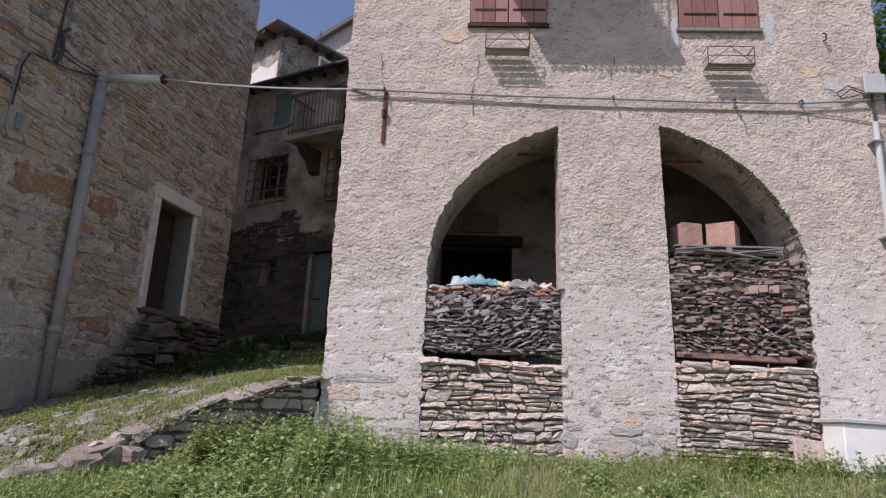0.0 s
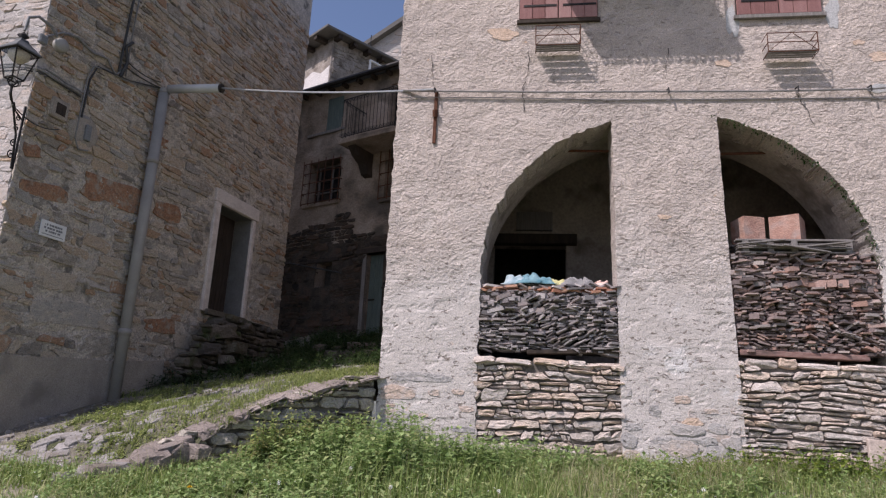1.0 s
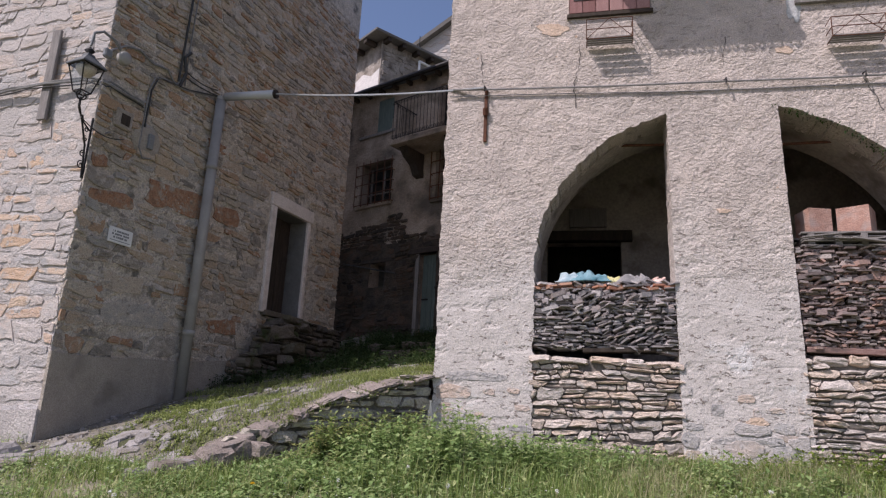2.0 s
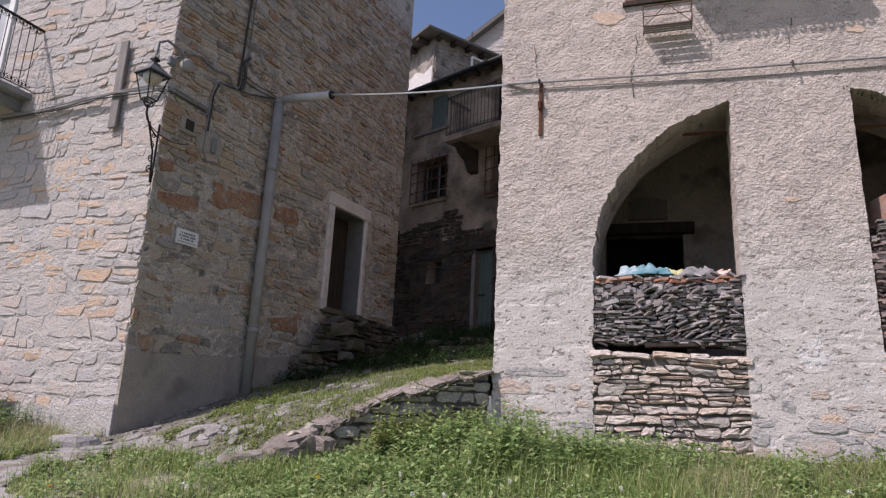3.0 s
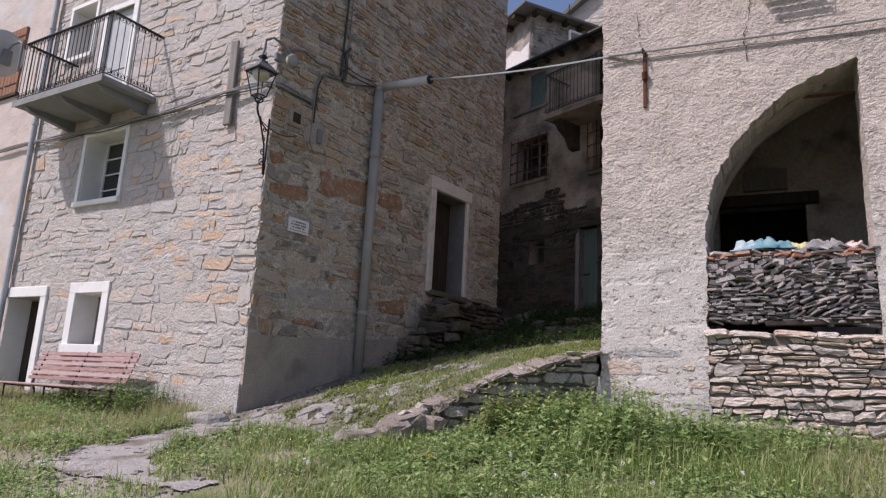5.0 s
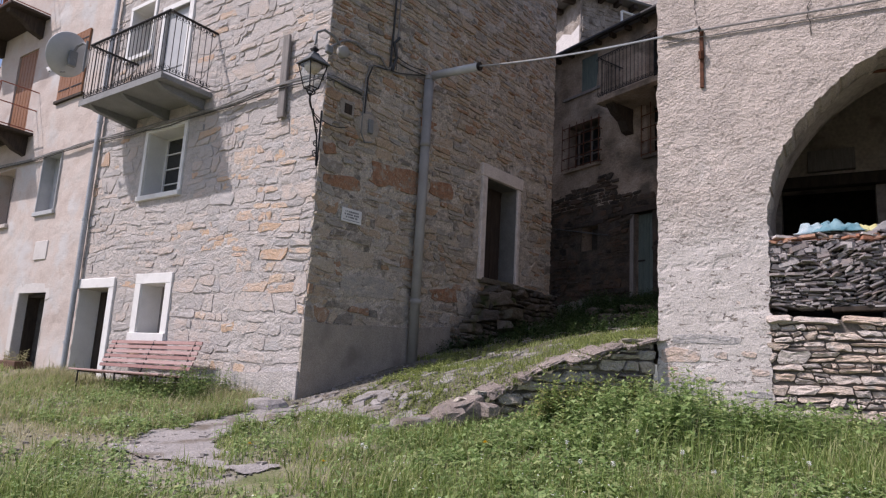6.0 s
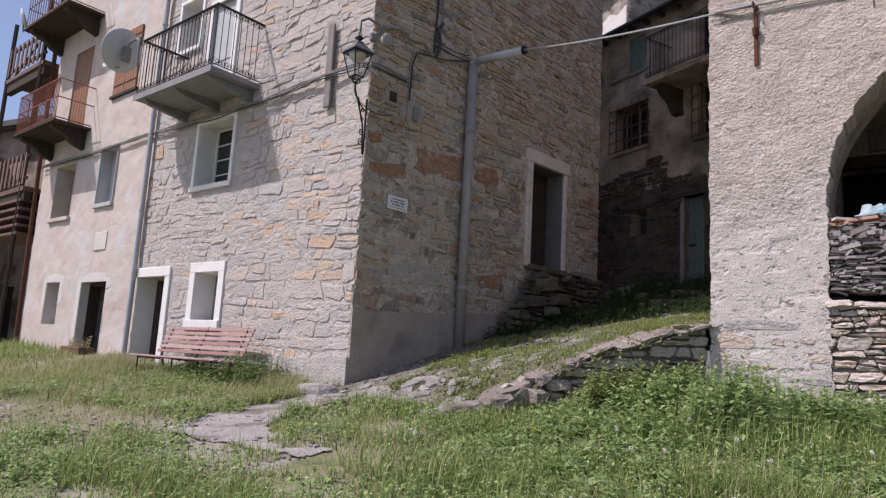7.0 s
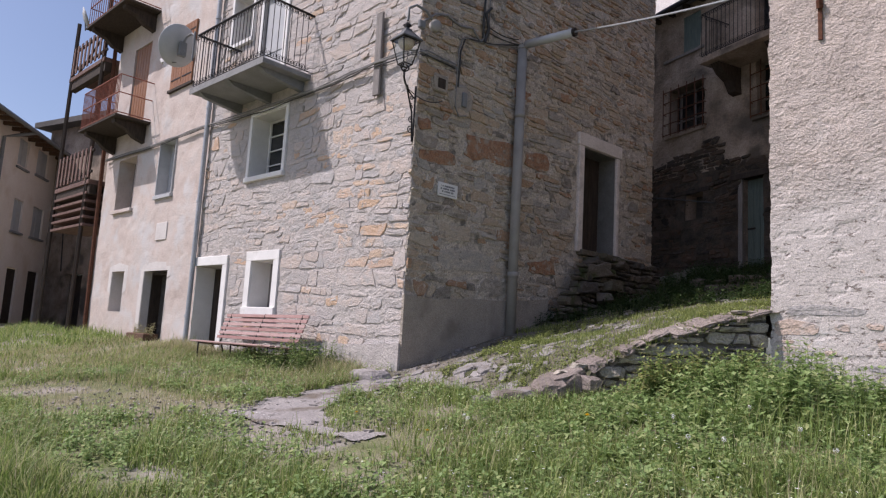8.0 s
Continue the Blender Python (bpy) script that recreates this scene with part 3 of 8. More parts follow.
def packed(u0, u1, z0, z1, hmin, hmax, aspect, holes, seed, joint=0.02, drift=0.1, fill=1.0, big=0.6, snap=0.0):
    """Cells of an irregular rubble wall: large stones first, smaller ones packed between them, fitted edge to edge."""
    rng = np.random.default_rng(seed)
    W, H = (u1 - u0) / aspect, z1 - z0
    P, R, m = np.zeros((9000, 2)), np.zeros(9000), 0
    r = hmax / 2
    while r >= hmin / 2 * 0.99:
        last = r * 0.78 < hmin / 2 * 0.99
        for p in rng.random((int(W * H / r ** 2 * (3.0 if last else big)), 2)) * (W, H):
            course = hmax * 0.52
            p[1] += snap * ((math.floor(p[1] / course) + 0.5) * course - p[1]) * (r > 0.3 * hmax)
            dx, dz = P[:m, 0] - p[0], P[:m, 1] - p[1]
            if not np.any(dx * dx + dz * dz < ((R[:m] + r) * 0.9) ** 2):
                P[m], R[m] = p, r
                m += 1
        r *= 0.78
    P, R = P[:m], R[:m]
    cells = []
    for i in range(len(P)):
        d = np.hypot(*(P - P[i]).T)
        poly = [(0.0, 0.0), (W, 0.0), (W, H), (0.0, H)]
        for j in np.argsort(d)[1:26]:
            n = P[j] - P[i]
            c = (P[j] @ P[j] - P[i] @ P[i] - R[j] ** 2 + R[i] ** 2) / 2
            out = []
            for a, b in zip(poly, poly[1:] + poly[:1]):
                sa, sb = n[0] * a[0] + n[1] * a[1] - c, n[0] * b[0] + n[1] * b[1] - c
                if sa <= 0:
                    out.append(a)
                if (sa < 0) != (sb < 0) and sa != sb:
                    t = sa / (sa - sb)
                    out.append((a[0] + (b[0] - a[0]) * t, a[1] + (b[1] - a[1]) * t))
            poly = out
            if len(poly) < 3:
                break
        if len(poly) < 3 or rng.random() > fill:
            continue
        q = np.array(poly) * (aspect, 1.0)
        q = q[np.hypot(*(np.roll(q, -1, 0) - q).T) > 0.012]
        if len(q) < 3:
            continue
        q = q + (u0, z0)
        q[:, 1] += (fnoise(q[:, 0] * 0.9, q[:, 1] * 0.7, seed, 2) - 0.5) * drift * np.clip(np.minimum(q[:, 1] - z0, z1 - q[:, 1]) / 0.3, 0, 1)
        lo, hi = q.min(0), q.max(0)
        ww, hh = hi[0] - lo[0] - joint, hi[1] - lo[1] - joint
        if ww < 0.03 or hh < 0.015:
            continue
        if any(np.any((q[:, 0] > h[0]) & (q[:, 0] < h[1]) & (q[:, 1] > h[2]) & (q[:, 1] < h[3])) or (lo[0] < h[0] < hi[0] and lo[1] < h[2] < hi[1]) or (h[0] < q[:, 0].mean() < h[1] and h[2] < q[:, 1].mean() < h[3]) for h in holes):
            continue
        cu, cz = q.mean(0)
        k = (q - (cu, cz)) * (ww / (ww + joint), hh / (hh + joint))
        out = []
        for a, b in zip(k, np.roll(k, -1, 0)):
            l = math.hypot(*(b - a))
            jit = min(ww, hh) * 0.05
            for f in ((0.04, 0.5, 0.94) if l > 1.2 * hh and l > 0.12 else (0.06, 0.9) if l > 0.6 * hh else (0.5,)):
                out.append(tuple(a + (b - a) * (f + rng.uniform(-0.04, 0.04)) + rng.uniform(-jit, jit, 2) * (1.0, 1.3)))
        cells.append((cu, cz, ww, hh, out))
    return cells


def stone_geometry(poly, d, rng, edge=0.02):
    """A split stone from its outline: steep sides, a broken arris and an uneven tilted face towards +y."""
    n = len(poly)
    w = max(p[0] for p in poly) - min(p[0] for p in poly)
    h = max(p[1] for p in poly) - min(p[1] for p in poly)
    kx, kz = max(0.6, 1 - 2 * edge / w), max(0.55, 1 - 2 * edge / h)
    tx, tz = rng.uniform(-0.3, 0.3) * d / max(w, 0.1), rng.uniform(-1, 1) * (0.7 if d < 0.05 else 0.3) * d / max(h, 0.06)
    uneven = min(0.3 * d, 0.012)
    vs = [(x, -0.05, z) for x, z in poly]
    vs += [(x * (1 + kx) / 2, d * rng.uniform(0.45, 0.85), z * (1 + kz) / 2) for x, z in poly]
    vs += [(x * kx, d * rng.uniform(0.84, 1.0) + x * tx + z * tz, z * kz) for x, z in poly]
    vs += [(x * kx * 0.5 + rng.uniform(-0.08, 0.08) * w, d + x * tx * 0.5 + z * tz * 0.5 + rng.uniform(-1, 1) * uneven, z * kz * 0.5 + rng.uniform(-0.07, 0.07) * h) for x, z in poly[::2]]
    m = len(poly[::2])
    vs.append((rng.uniform(-0.1, 0.1) * w, d + rng.uniform(-1, 1) * uneven, rng.uniform(-0.1, 0.1) * h))
    fs = []
    for ring in (0, 1):
        for k in range(n):
            a, b = ring * n + k, ring * n + (k + 1) % n
            fs += [(a, b, b + n), (a, b + n, a + n)]
    for k in range(n):
        a, b = 2 * n + k, 2 * n + (k + 1) % n
        i, j = 3 * n + k // 2, 3 * n + ((k + 1) // 2) % m
        fs.append((a, b, i))
        if i != j:
            fs.append((b, j, i))
    fs += [(3 * n + k, 3 * n + (k + 1) % m, 3 * n + m) for k in range(m)]
    return np.array(vs), np.array(fs)


def lay_stones(name, cells, parent, mat, mat_joined, depth, near, seed, limit=300, y=0.0, edge=0.02, scatter=0.3, second=None):
    """The stones nearest to a stretch of the wall as parts of their own, the rest joined. second: another kind of stone and where it lies."""
    rng = random.Random(seed)
    order = sorted(range(len(cells)), key=lambda i: (cells[i][0] - near[0]) ** 2 + (cells[i][1] - near[1]) ** 2)
    rest = ([], [])
    for rank, i in enumerate(order):
        cu, cz, w, h, poly = cells[i]
        d = rng.uniform(*depth)
        vs, fs = stone_geometry(poly, d, rng, min(edge, 0.25 * h))
        dy = y + rng.uniform(-scatter, scatter) * d
        other = second is not None and rng.random() < second[2](cu, cz)
        if rank < limit:
            link(name, np_mesh(name, vs, fs), second[0] if other else mat, parent, "", pose(cu, dy, cz))
        else:
            rest[other].append((vs + np.array((cu, dy, cz)), fs))
    for k, group in enumerate(rest):
        if group:
            at = np.cumsum([0] + [len(v) for v, f in group])
            V, Fc = np.concatenate([v for v, f in group]), np.concatenate([f + o for (v, f), o in zip(group, at)])
            ob = link(name + "_field", np_mesh(name + "_field", V, Fc), second[1] if k else mat_joined, parent, "joined rubble of the wall")
            tagged(ob, kind="stuff")


def blob(w, h, seed, n=22):
    rng = random.Random(seed)
    ph = [rng.uniform(0, 6.28) for _ in range(4)]
    out = []
    for k in range(n):
        a = 2 * math.pi * k / n
        r = 1 + 0.16 * math.sin(2 * a + ph[0]) + 0.12 * math.sin(3 * a + ph[1]) + 0.10 * math.sin(5 * a + ph[2]) + 0.06 * math.sin(9 * a + ph[3])
        out.append((w / 2 * r * math.cos(a), h / 2 * r * math.sin(a)))
    return out


def loose_stone(name, parent, mat, w, d, h, m, seed):
    """A single block with a worn uneven outline, its face towards +y."""
    rng = random.Random(seed)
    q = [(-w / 2, -h / 2), (w / 2, -h / 2), (w / 2, h / 2), (-w / 2, h / 2)]
    poly = []
    for k in range(4):
        p, n_ = q[k], q[(k + 1) % 4]
        for f in (rng.uniform(0.06, 0.2), rng.uniform(0.4, 0.6), rng.uniform(0.82, 0.95)):
            poly.append((p[0] + (n_[0] - p[0]) * f + rng.uniform(-0.03, 0.03) * w, p[1] + (n_[1] - p[1]) * f + rng.uniform(-0.07, 0.07) * h))
    vs, fs = stone_geometry(poly, d, rng, min(0.03, h * 0.25))
    vs[:len(poly), 1] = -d * 0.6
    return link(name, np_mesh(name, vs, fs), mat, parent, "", m)


# ---- the walls' own axes: x along the wall, y out of it, z up ----
def wall_frame(az, ox, oy):
    a = radians(az)
    h = Vector((math.cos(a), math.sin(a), 0))
    n = Vector((0, 0, 1)).cross(h)
    m = Matrix.Identity(4)
    m.col[0][:3], m.col[1][:3], m.col[3][:3] = h, n, (ox, oy, 0)
    return m


CORNER = (-6.95, 7.54)
F_front = wall_frame(175.5, *CORNER)          # sunny front of the stone house
F_side = wall_frame(260.6, *CORNER)           # its shaded side; x runs towards the viewer, so places up the lane are negative
F_arch = wall_frame(180.0, 0.0, 9.1)          # front of the arched house
F_back = wall_frame(155.0, -4.2, 16.2)        # house that closes the lane


def side_x(y):
    """x of the stone house's side wall at y."""
    return CORNER[0] + (y - CORNER[1]) * 0.1655


# ---- ground ----
def ground_z(x, y):
    y = np.asarray(y, float)
    x = np.asarray(x, float)
    t = np.clip(y, -14, 60)
    base = 0.115 * t - 0.115 * np.log1p(np.exp((t - 7.6) * 2.2)) / 2.2
    far = 0.10 * np.clip((-x - 9) / 5, 0, 1) * np.clip((y - 6) / 2, 0, 1)
    right = 0.14 * np.clip((x + 1) / 4, 0, 1) * np.clip((y - 6) / 3, 0, 1)
    return base + far + right + (fnoise(x * 0.7, y * 0.7, 4, 3) - 0.5) * 0.07


def lane_z(x, y):
    """The ramp between the two houses."""
    x, y = np.asarray(x, float), np.asarray(y, float)
    s = np.clip(y - CORNER[1], -1.2, 12)
    zl = 0.93 + 0.285 * s
    yr = np.clip(y, 6.6, 30)
    zr = np.interp(yr, [6.9, 7.26, 7.85, 8.44, 9.1], [0.90, 1.14, 1.52, 1.78, 2.03]) + 0.20 * np.clip(yr - 9.1, 0, None)
    xl = side_x(y)
    xr = np.where(y < 9.1, -4.0 + (np.clip(y, 6.9, 9.1) - 6.9) * 0.864, -2.1)
    w = np.clip((x - xl) / (xr - xl), 0, 1)
    w = w * w * (3 - 2 * w) * 0.5 + w * 0.5
    z = zl * (1 - w) + zr * w + (fnoise(x * 1.1, y * 1.1, 14, 3) - 0.5) * 0.10
    t = np.clip((y + 0.1 * x - 6.15) / 0.7, 0, 1)
    return ground_z(x, y) * (1 - t) + z * t


def spaced(a, b, c, d, fine):
    g = list(np.arange(b, c, fine)) + [c]
    lo, hi, s = [b], [c], fine
    while lo[-1] > a:
        s *= 1.35
        lo.append(max(a, lo[-1] - s))
    s = fine
    while hi[-1] < d:
        s *= 1.35
        hi.append(min(d, hi[-1] + s))
    return np.array(sorted(set(lo[1:] + g + hi[1:])))


def grid_mesh(name, xs, ys, zfun, material, keep=None, label="", category=""):
    X, Y = np.meshgrid(xs, ys, indexing="ij")
    Z = zfun(X, Y)
    idx = np.arange(X.size).reshape(X.shape)
    q = np.stack([idx[:-1, :-1], idx[1:, :-1], idx[1:, 1:], idx[:-1, 1:]], -1).reshape(-1, 4)
    if keep is not None:
        cx, cy = (X[:-1, :-1] + X[1:, 1:]).ravel() / 2, (Y[:-1, :-1] + Y[1:, 1:]).ravel() / 2
        q = q[keep(cx, cy)]
    used, inv = np.unique(q, return_inverse=True)
    v = np.stack([X, Y, Z], -1).reshape(-1, 3)[used]
    ob = link(name, np_mesh(name, v, inv.reshape(-1, 4), True), material)
    return tagged(ob, label, category, kind="structure")


grid_mesh("ground", spaced(-900, -16, 8, 900, 0.16), spaced(-900, -2, 13, 900, 0.16), ground_z, M_soil, label="sloping meadow ground with bare earth patches", category="ground")


def wall_line_x(y):
    return -4.0 + (np.clip(y, 6.9, 9.1) - 6.9) * 0.864


def on_lane(x, y):
    return (x > side_x(y) - 0.2) & (np.where(y < 9.1, x < wall_line_x(y) + 0.05, x < -2.05)) & (y + 0.1 * x > 6.15) & (y < 19)


grid_mesh("road", np.arange(-7.6, -1.9, 0.09), np.arange(6.0, 19, 0.09), lambda x, y: lane_z(x, y) + 0.012, M_lane, on_lane, "steep earth lane with worn paving and weeds", "lane")

# ---- stone house ----
stone_house = empty("stone_house", F_front, "tall rubble stone house with white-framed openings", "house")
A_HOLES = [(3.72, 4.95, 4.52, 5.84), (3.68, 4.49, 1.84, 2.76), (5.62, 6.84, 0.0, 2.72), (4.08, 4.92, 6.3, 8.5), (5.4, 6.25, 7.75, 8.9)]
front_wall = wall_sheet("front_wall", M_mortar, stone_house, 0.0, 6.86, 0.2, 10.2, 0.032, A_HOLES, 0.5, 0.010, 7.0, 1, label="sunlit rubble wall with pale lime pointing", crumble=0.018)
part("upper_wall", boxes((0.0, 6.86, -0.5, 0.0, 10.2, 14.2), bevel=0), M_mortar, stone_house)
cells = rubble(0.0, 6.86, 1.25, 10.2, 0.09, 0.34, 0.13, 0.66, [(h[0] - 0.18, h[1] + 0.18, h[2] - 0.18, h[3] + 0.18) for h in A_HOLES], 21, 0.012, 0.08, 0.97, 0.3)
lay_stones("wall_stone", cells, front_wall, M_stone, M_stone_i, (0.006, 0.020), (1.8, 4.0), 3, y=-0.002, edge=0.008, scatter=0.4,
           second=(M_ochrestone, M_ochrestone_i, lambda u, z: 0.06 + 0.36 * math.exp(-((u - 1.2) / 1.5) ** 2 - ((z - 3.7) / 1.5) ** 2)))
side_pivot = Matrix(F_front).inverted() @ F_side
S_HOLES = [(-5.52, -4.38, 3.36, 5.46)]
side_wall = wall_sheet("side_wall", M_sidemortar, stone_house, -7.0, 0.0, 0.2, 11.0, 0.032, S_HOLES, 0.5, 0.012, 7.0, 2, label="shaded rubble wall with grey and rust-coloured stones", crumble=0.034)
side_wall.matrix_basis = side_pivot
part("upper_wall", boxes((-7.0, 0.0, -0.5, 0.0, 11.0, 14.2), bevel=0), M_sidemortar, stone_house, "", side_pivot)
RUST = [(-1.75, 4.75, 1.35, 0.36), (-2.95, 4.82, 0.7, 0.30), (-0.55, 4.38, 0.8, 0.2), (-0.2, 4.85, 0.28, 0.18), (-3.2, 2.85, 0.75, 0.24), (-2.5, 6.0, 0.45, 0.18), (-1.3, 2.75, 1.2, 0.36), (-0.95, 3.2, 0.75, 0.26), (-1.9, 2.35, 0.6, 0.3)]
keep_off = [(-5.8, -4.15, 3.2, 5.75), (-3.25, 0.05, 0.0, 2.05)] + [(r[0] - r[2] / 2, r[0] + r[2] / 2, r[1] - r[3] / 2, r[1] + r[3] / 2) for r in RUST]
cells = rubble(-7.0, 0.0, 1.6, 6.2, 0.09, 0.27, 0.13, 0.55, keep_off, 33, 0.012, 0.07, 0.97, 0.35) + rubble(-7.0, 0.0, 6.2, 10.9, 0.05, 0.18, 0.10, 0.42, keep_off, 35, 0.009, 0.07, 0.97, 0.35)
M_sideochre = surface("rusty_brown_wall_stone", [(0.50, 0.38, 0.275), (0.49, 0.335, 0.22), (0.44, 0.27, 0.175), (0.53, 0.42, 0.31)], 6, 0.92, 0.8, 45, 0.6, **ROUGH_B)
M_sideochre_i = surface("rusty_brown_wall_stone_joined", [(0.50, 0.38, 0.275), (0.49, 0.335, 0.22), (0.44, 0.27, 0.175), (0.53, 0.42, 0.31)], 6, 0.92, 0.8, 45, 0.6, island=True, **ROUGH_B)
lay_stones("wall_stone", cells, side_wall, M_side, M_side_i, (0.006, 0.032), (-2.6, 4.2), 5, edge=0.008, scatter=0.45, second=(M_sideochre, M_sideochre_i, lambda u, z: 0.14 + 0.06 * (z > 6)))
for k, (u, z, w, h) in enumerate(RUST):
    g = random.Random(300 + k)
    edge = [(-0.5, -0.4), (-0.2, -0.5), (0.1, -0.46), (0.35, -0.5), (0.5, -0.35), (0.48, 0.1), (0.5, 0.4), (0.25, 0.5), (0.0, 0.44), (-0.25, 0.5), (-0.48, 0.42), (-0.52, 0.0)]
    vs, fs = stone_geometry([((a + g.uniform(-0.07, 0.07)) * w, (b + g.uniform(-0.14, 0.14)) * h * 1.1) for a, b in edge], 0.020, g, 0.010)
    link("rust_stone" if k < 6 else "wall_stone", np_mesh("rust_stone", vs, fs), M_ruststone if k < 6 else M_side, side_wall, "", pose(u, -0.004, z, 0, 3, 0))
bm = bmesh.new()
prism(bm, [(-0.5, 14.15), (7.2, 14.15), (7.2, 14.35), (3.5, 16.2), (-0.5, 14.35)], -7.4, 0.5)
part("roof", bm, M_roofstone, stone_house, "grey stone slab roof")
# smooth grey render round the foot
bm = bmesh.new()
prism(bm, [(-3.4, 0.6), (0.02, 0.6), (0.03, 2.09), (-0.6, 2.07), (-1.4, 2.13), (-2.3, 2.16), (-3.4, 2.28)], 0.0, 0.055)
part("render_skirt", bm, M_greyrender, stone_house, "smooth grey cement render at the foot of the wall", side_pivot)
bm = bmesh.new()
prism(bm, [(-0.03, 0.4), (2.3, 0.4), (2.3, 1.24), (1.2, 1.27), (-0.03, 1.34)], 0.0, 0.07)
part("render_skirt", bm, M_mortar, stone_house, "rough pale render at the foot of the wall")

# ---- plastered house that continues the row ----
plaster_house = empty("plaster_house", F_front, "pink plastered house with weathered wooden balconies", "house")
P_HOLES = [(8.30, 9.64, 0.0, 2.68), (10.9, 11.75, 1.64, 2.72), (10.98, 12.2, 4.45, 5.92), (8.58, 9.46, 4.6, 6.02), (10.9, 12.0, 6.75, 9.2), (8.1, 9.3, 7.38, 9.0)]
wall_sheet("front_wall", M_pink, plaster_house, 6.86, 13.2, 0.2, 13.0, 0.1, P_HOLES, 0.5, 0.02, 3.0, 6, label="patchy pink plaster, whitewashed round the openings")
bm = bmesh.new()
box(bm, 12.75, 13.2, -7.0, -0.5, 0.2, 13.0)
part("end_wall", bm, M_pink, plaster_house)
bm = prism(bmesh.new(), [(6.9, 12.95), (13.6, 12.95), (13.6, 13.1), (10.2, 14.8), (6.9, 13.1)], -7.4, 0.6)
part("roof", bm, M_roofstone, plaster_house)

# ---- arched house ----
arched_house = empty("arched_house", F_arch, "old rendered house with a wide arch split by a pier", "house")
AC, AW, AS, AH = -1.84, 2.60, 3.60, 2.31


def arch_shape(u, z):
    wob = (fnoise(u * 11, z * 11, 31, 3) - 0.5) * 0.032
    e = np.where(z > AS, np.sqrt(((u - AC) / AW) ** 2 + ((np.maximum(z, AS) - AS) / AH) ** 2), np.abs(u - AC) / AW) - 1 + wob
    f = np.clip((z - 1.0) / 4.9, 0, 1)
    mid, half = -1.89 + 0.095 * f, 0.755 - 0.03 * f
    return np.maximum(e, (1 - np.abs(u - mid) / half) * 0.35 + wob * 0.3)


B_HOLES = [(-0.90, 0.29, 7.48, 9.0), (-4.06, -2.88, 7.42, 9.0)]
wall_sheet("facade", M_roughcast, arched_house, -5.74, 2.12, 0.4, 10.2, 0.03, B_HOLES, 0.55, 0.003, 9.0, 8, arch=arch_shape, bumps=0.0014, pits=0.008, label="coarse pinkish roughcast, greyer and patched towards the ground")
# stones that show where the render has fallen away near the ground
M_bare_tan = surface("bare_tan_stone", [(0.46, 0.385, 0.33), (0.53, 0.42, 0.35), (0.50, 0.43, 0.39)], 7, 0.95, 0.6, 40, 0.6, dist=0.02, stain=(0.49, 0.45, 0.43), stain_scale=6, stain_at=0.5, coarse=0.6)
M_bare_grey = surface("bare_grey_stone", [(0.36, 0.34, 0.33), (0.45, 0.425, 0.41)], 7, 0.95, 0.6, 40, 0.6, dist=0.02, stain=(0.49, 0.455, 0.435), stain_scale=6, stain_at=0.52, coarse=0.6)
BARE_TAN = [(1.84, 1.83, 0.5, 0.21), (1.34, 1.86, 0.17, 0.1), (1.89, 1.54, 0.37, 0.13), (0.89, 1.66, 0.22, 0.09), (1.01, 1.88, 0.18, 0.08), (1.96, 1.66, 0.23, 0.05), (1.46, 1.55, 0.15, 0.07), (-1.89, 1.89, 0.22, 0.11), (-2.22, 1.76, 0.24, 0.07), (-1.24, 1.17, 0.22, 0.13), (-2.31, 1.43, 0.3, 0.1), (-2.25, 1.13, 0.49, 0.11), (-2.0, 1.72, 0.1, 0.14), (-2.55, 1.78, 0.17, 0.11)]
BARE_GREY = [(1.53, 2.05, 0.85, 0.14), (0.93, 1.4, 0.35, 0.09), (-1.54, 1.74, 0.16, 0.14), (-1.26, 1.53, 0.24, 0.1), (-1.21, 1.36, 0.21, 0.18), (-1.79, 1.38, 0.63, 0.1), (-2.29, 1.28, 0.32, 0.16)]
for mat, spots in ((M_bare_tan, BARE_TAN), (M_bare_grey, BARE_GREY)):
    for k, (u, z, w, h) in enumerate(spots):
        g = random.Random(700 + k)
        ring = [(0.5 * math.copysign(abs(math.cos(a)) ** 0.5, math.cos(a)), 0.5 * math.copysign(abs(math.sin(a)) ** 0.7, math.sin(a))) for a in [2 * math.pi * i / 13 for i in range(13)]]
        vs, fs = stone_geometry([(a * w * g.uniform(0.85, 1.1), b * h * g.uniform(0.75, 1.2)) for a, b in ring], 0.014, g, 0.006)
        link("bare_stone", np_mesh("bare_stone", vs, fs), mat, arched_house, "", pose(u, -0.007, z, 0, g.uniform(-3, 3), 0))
# vault behind the arch and the room beyond it
n = 40
prof = [(AC - AW, 0.9)] + [(AC + AW * math.cos(math.pi - math.pi * k / n), AS + AH * math.sin(math.pi * k / n)) for k in range(n + 1)] + [(AC + AW, 0.9)]
bm = bmesh.new()
rings = [[bm.verts.new((x, y, z)) for x, z in prof] for y in (-0.45, -0.8, -1.15)]
for a, b in zip(rings, rings[1:]):
    for k in range(len(prof) - 1):
        bm.faces.new((a[k], a[k + 1], b[k + 1], b[k]))
part("vault", bm, M_vault, arched_house, "plastered vault with random darker patches", smooth=True)
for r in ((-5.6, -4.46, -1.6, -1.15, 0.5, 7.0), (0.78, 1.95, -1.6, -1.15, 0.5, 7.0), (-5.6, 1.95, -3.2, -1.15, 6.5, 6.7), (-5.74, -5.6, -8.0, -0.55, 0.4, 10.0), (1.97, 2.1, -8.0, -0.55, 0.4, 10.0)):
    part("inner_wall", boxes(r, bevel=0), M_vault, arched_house)
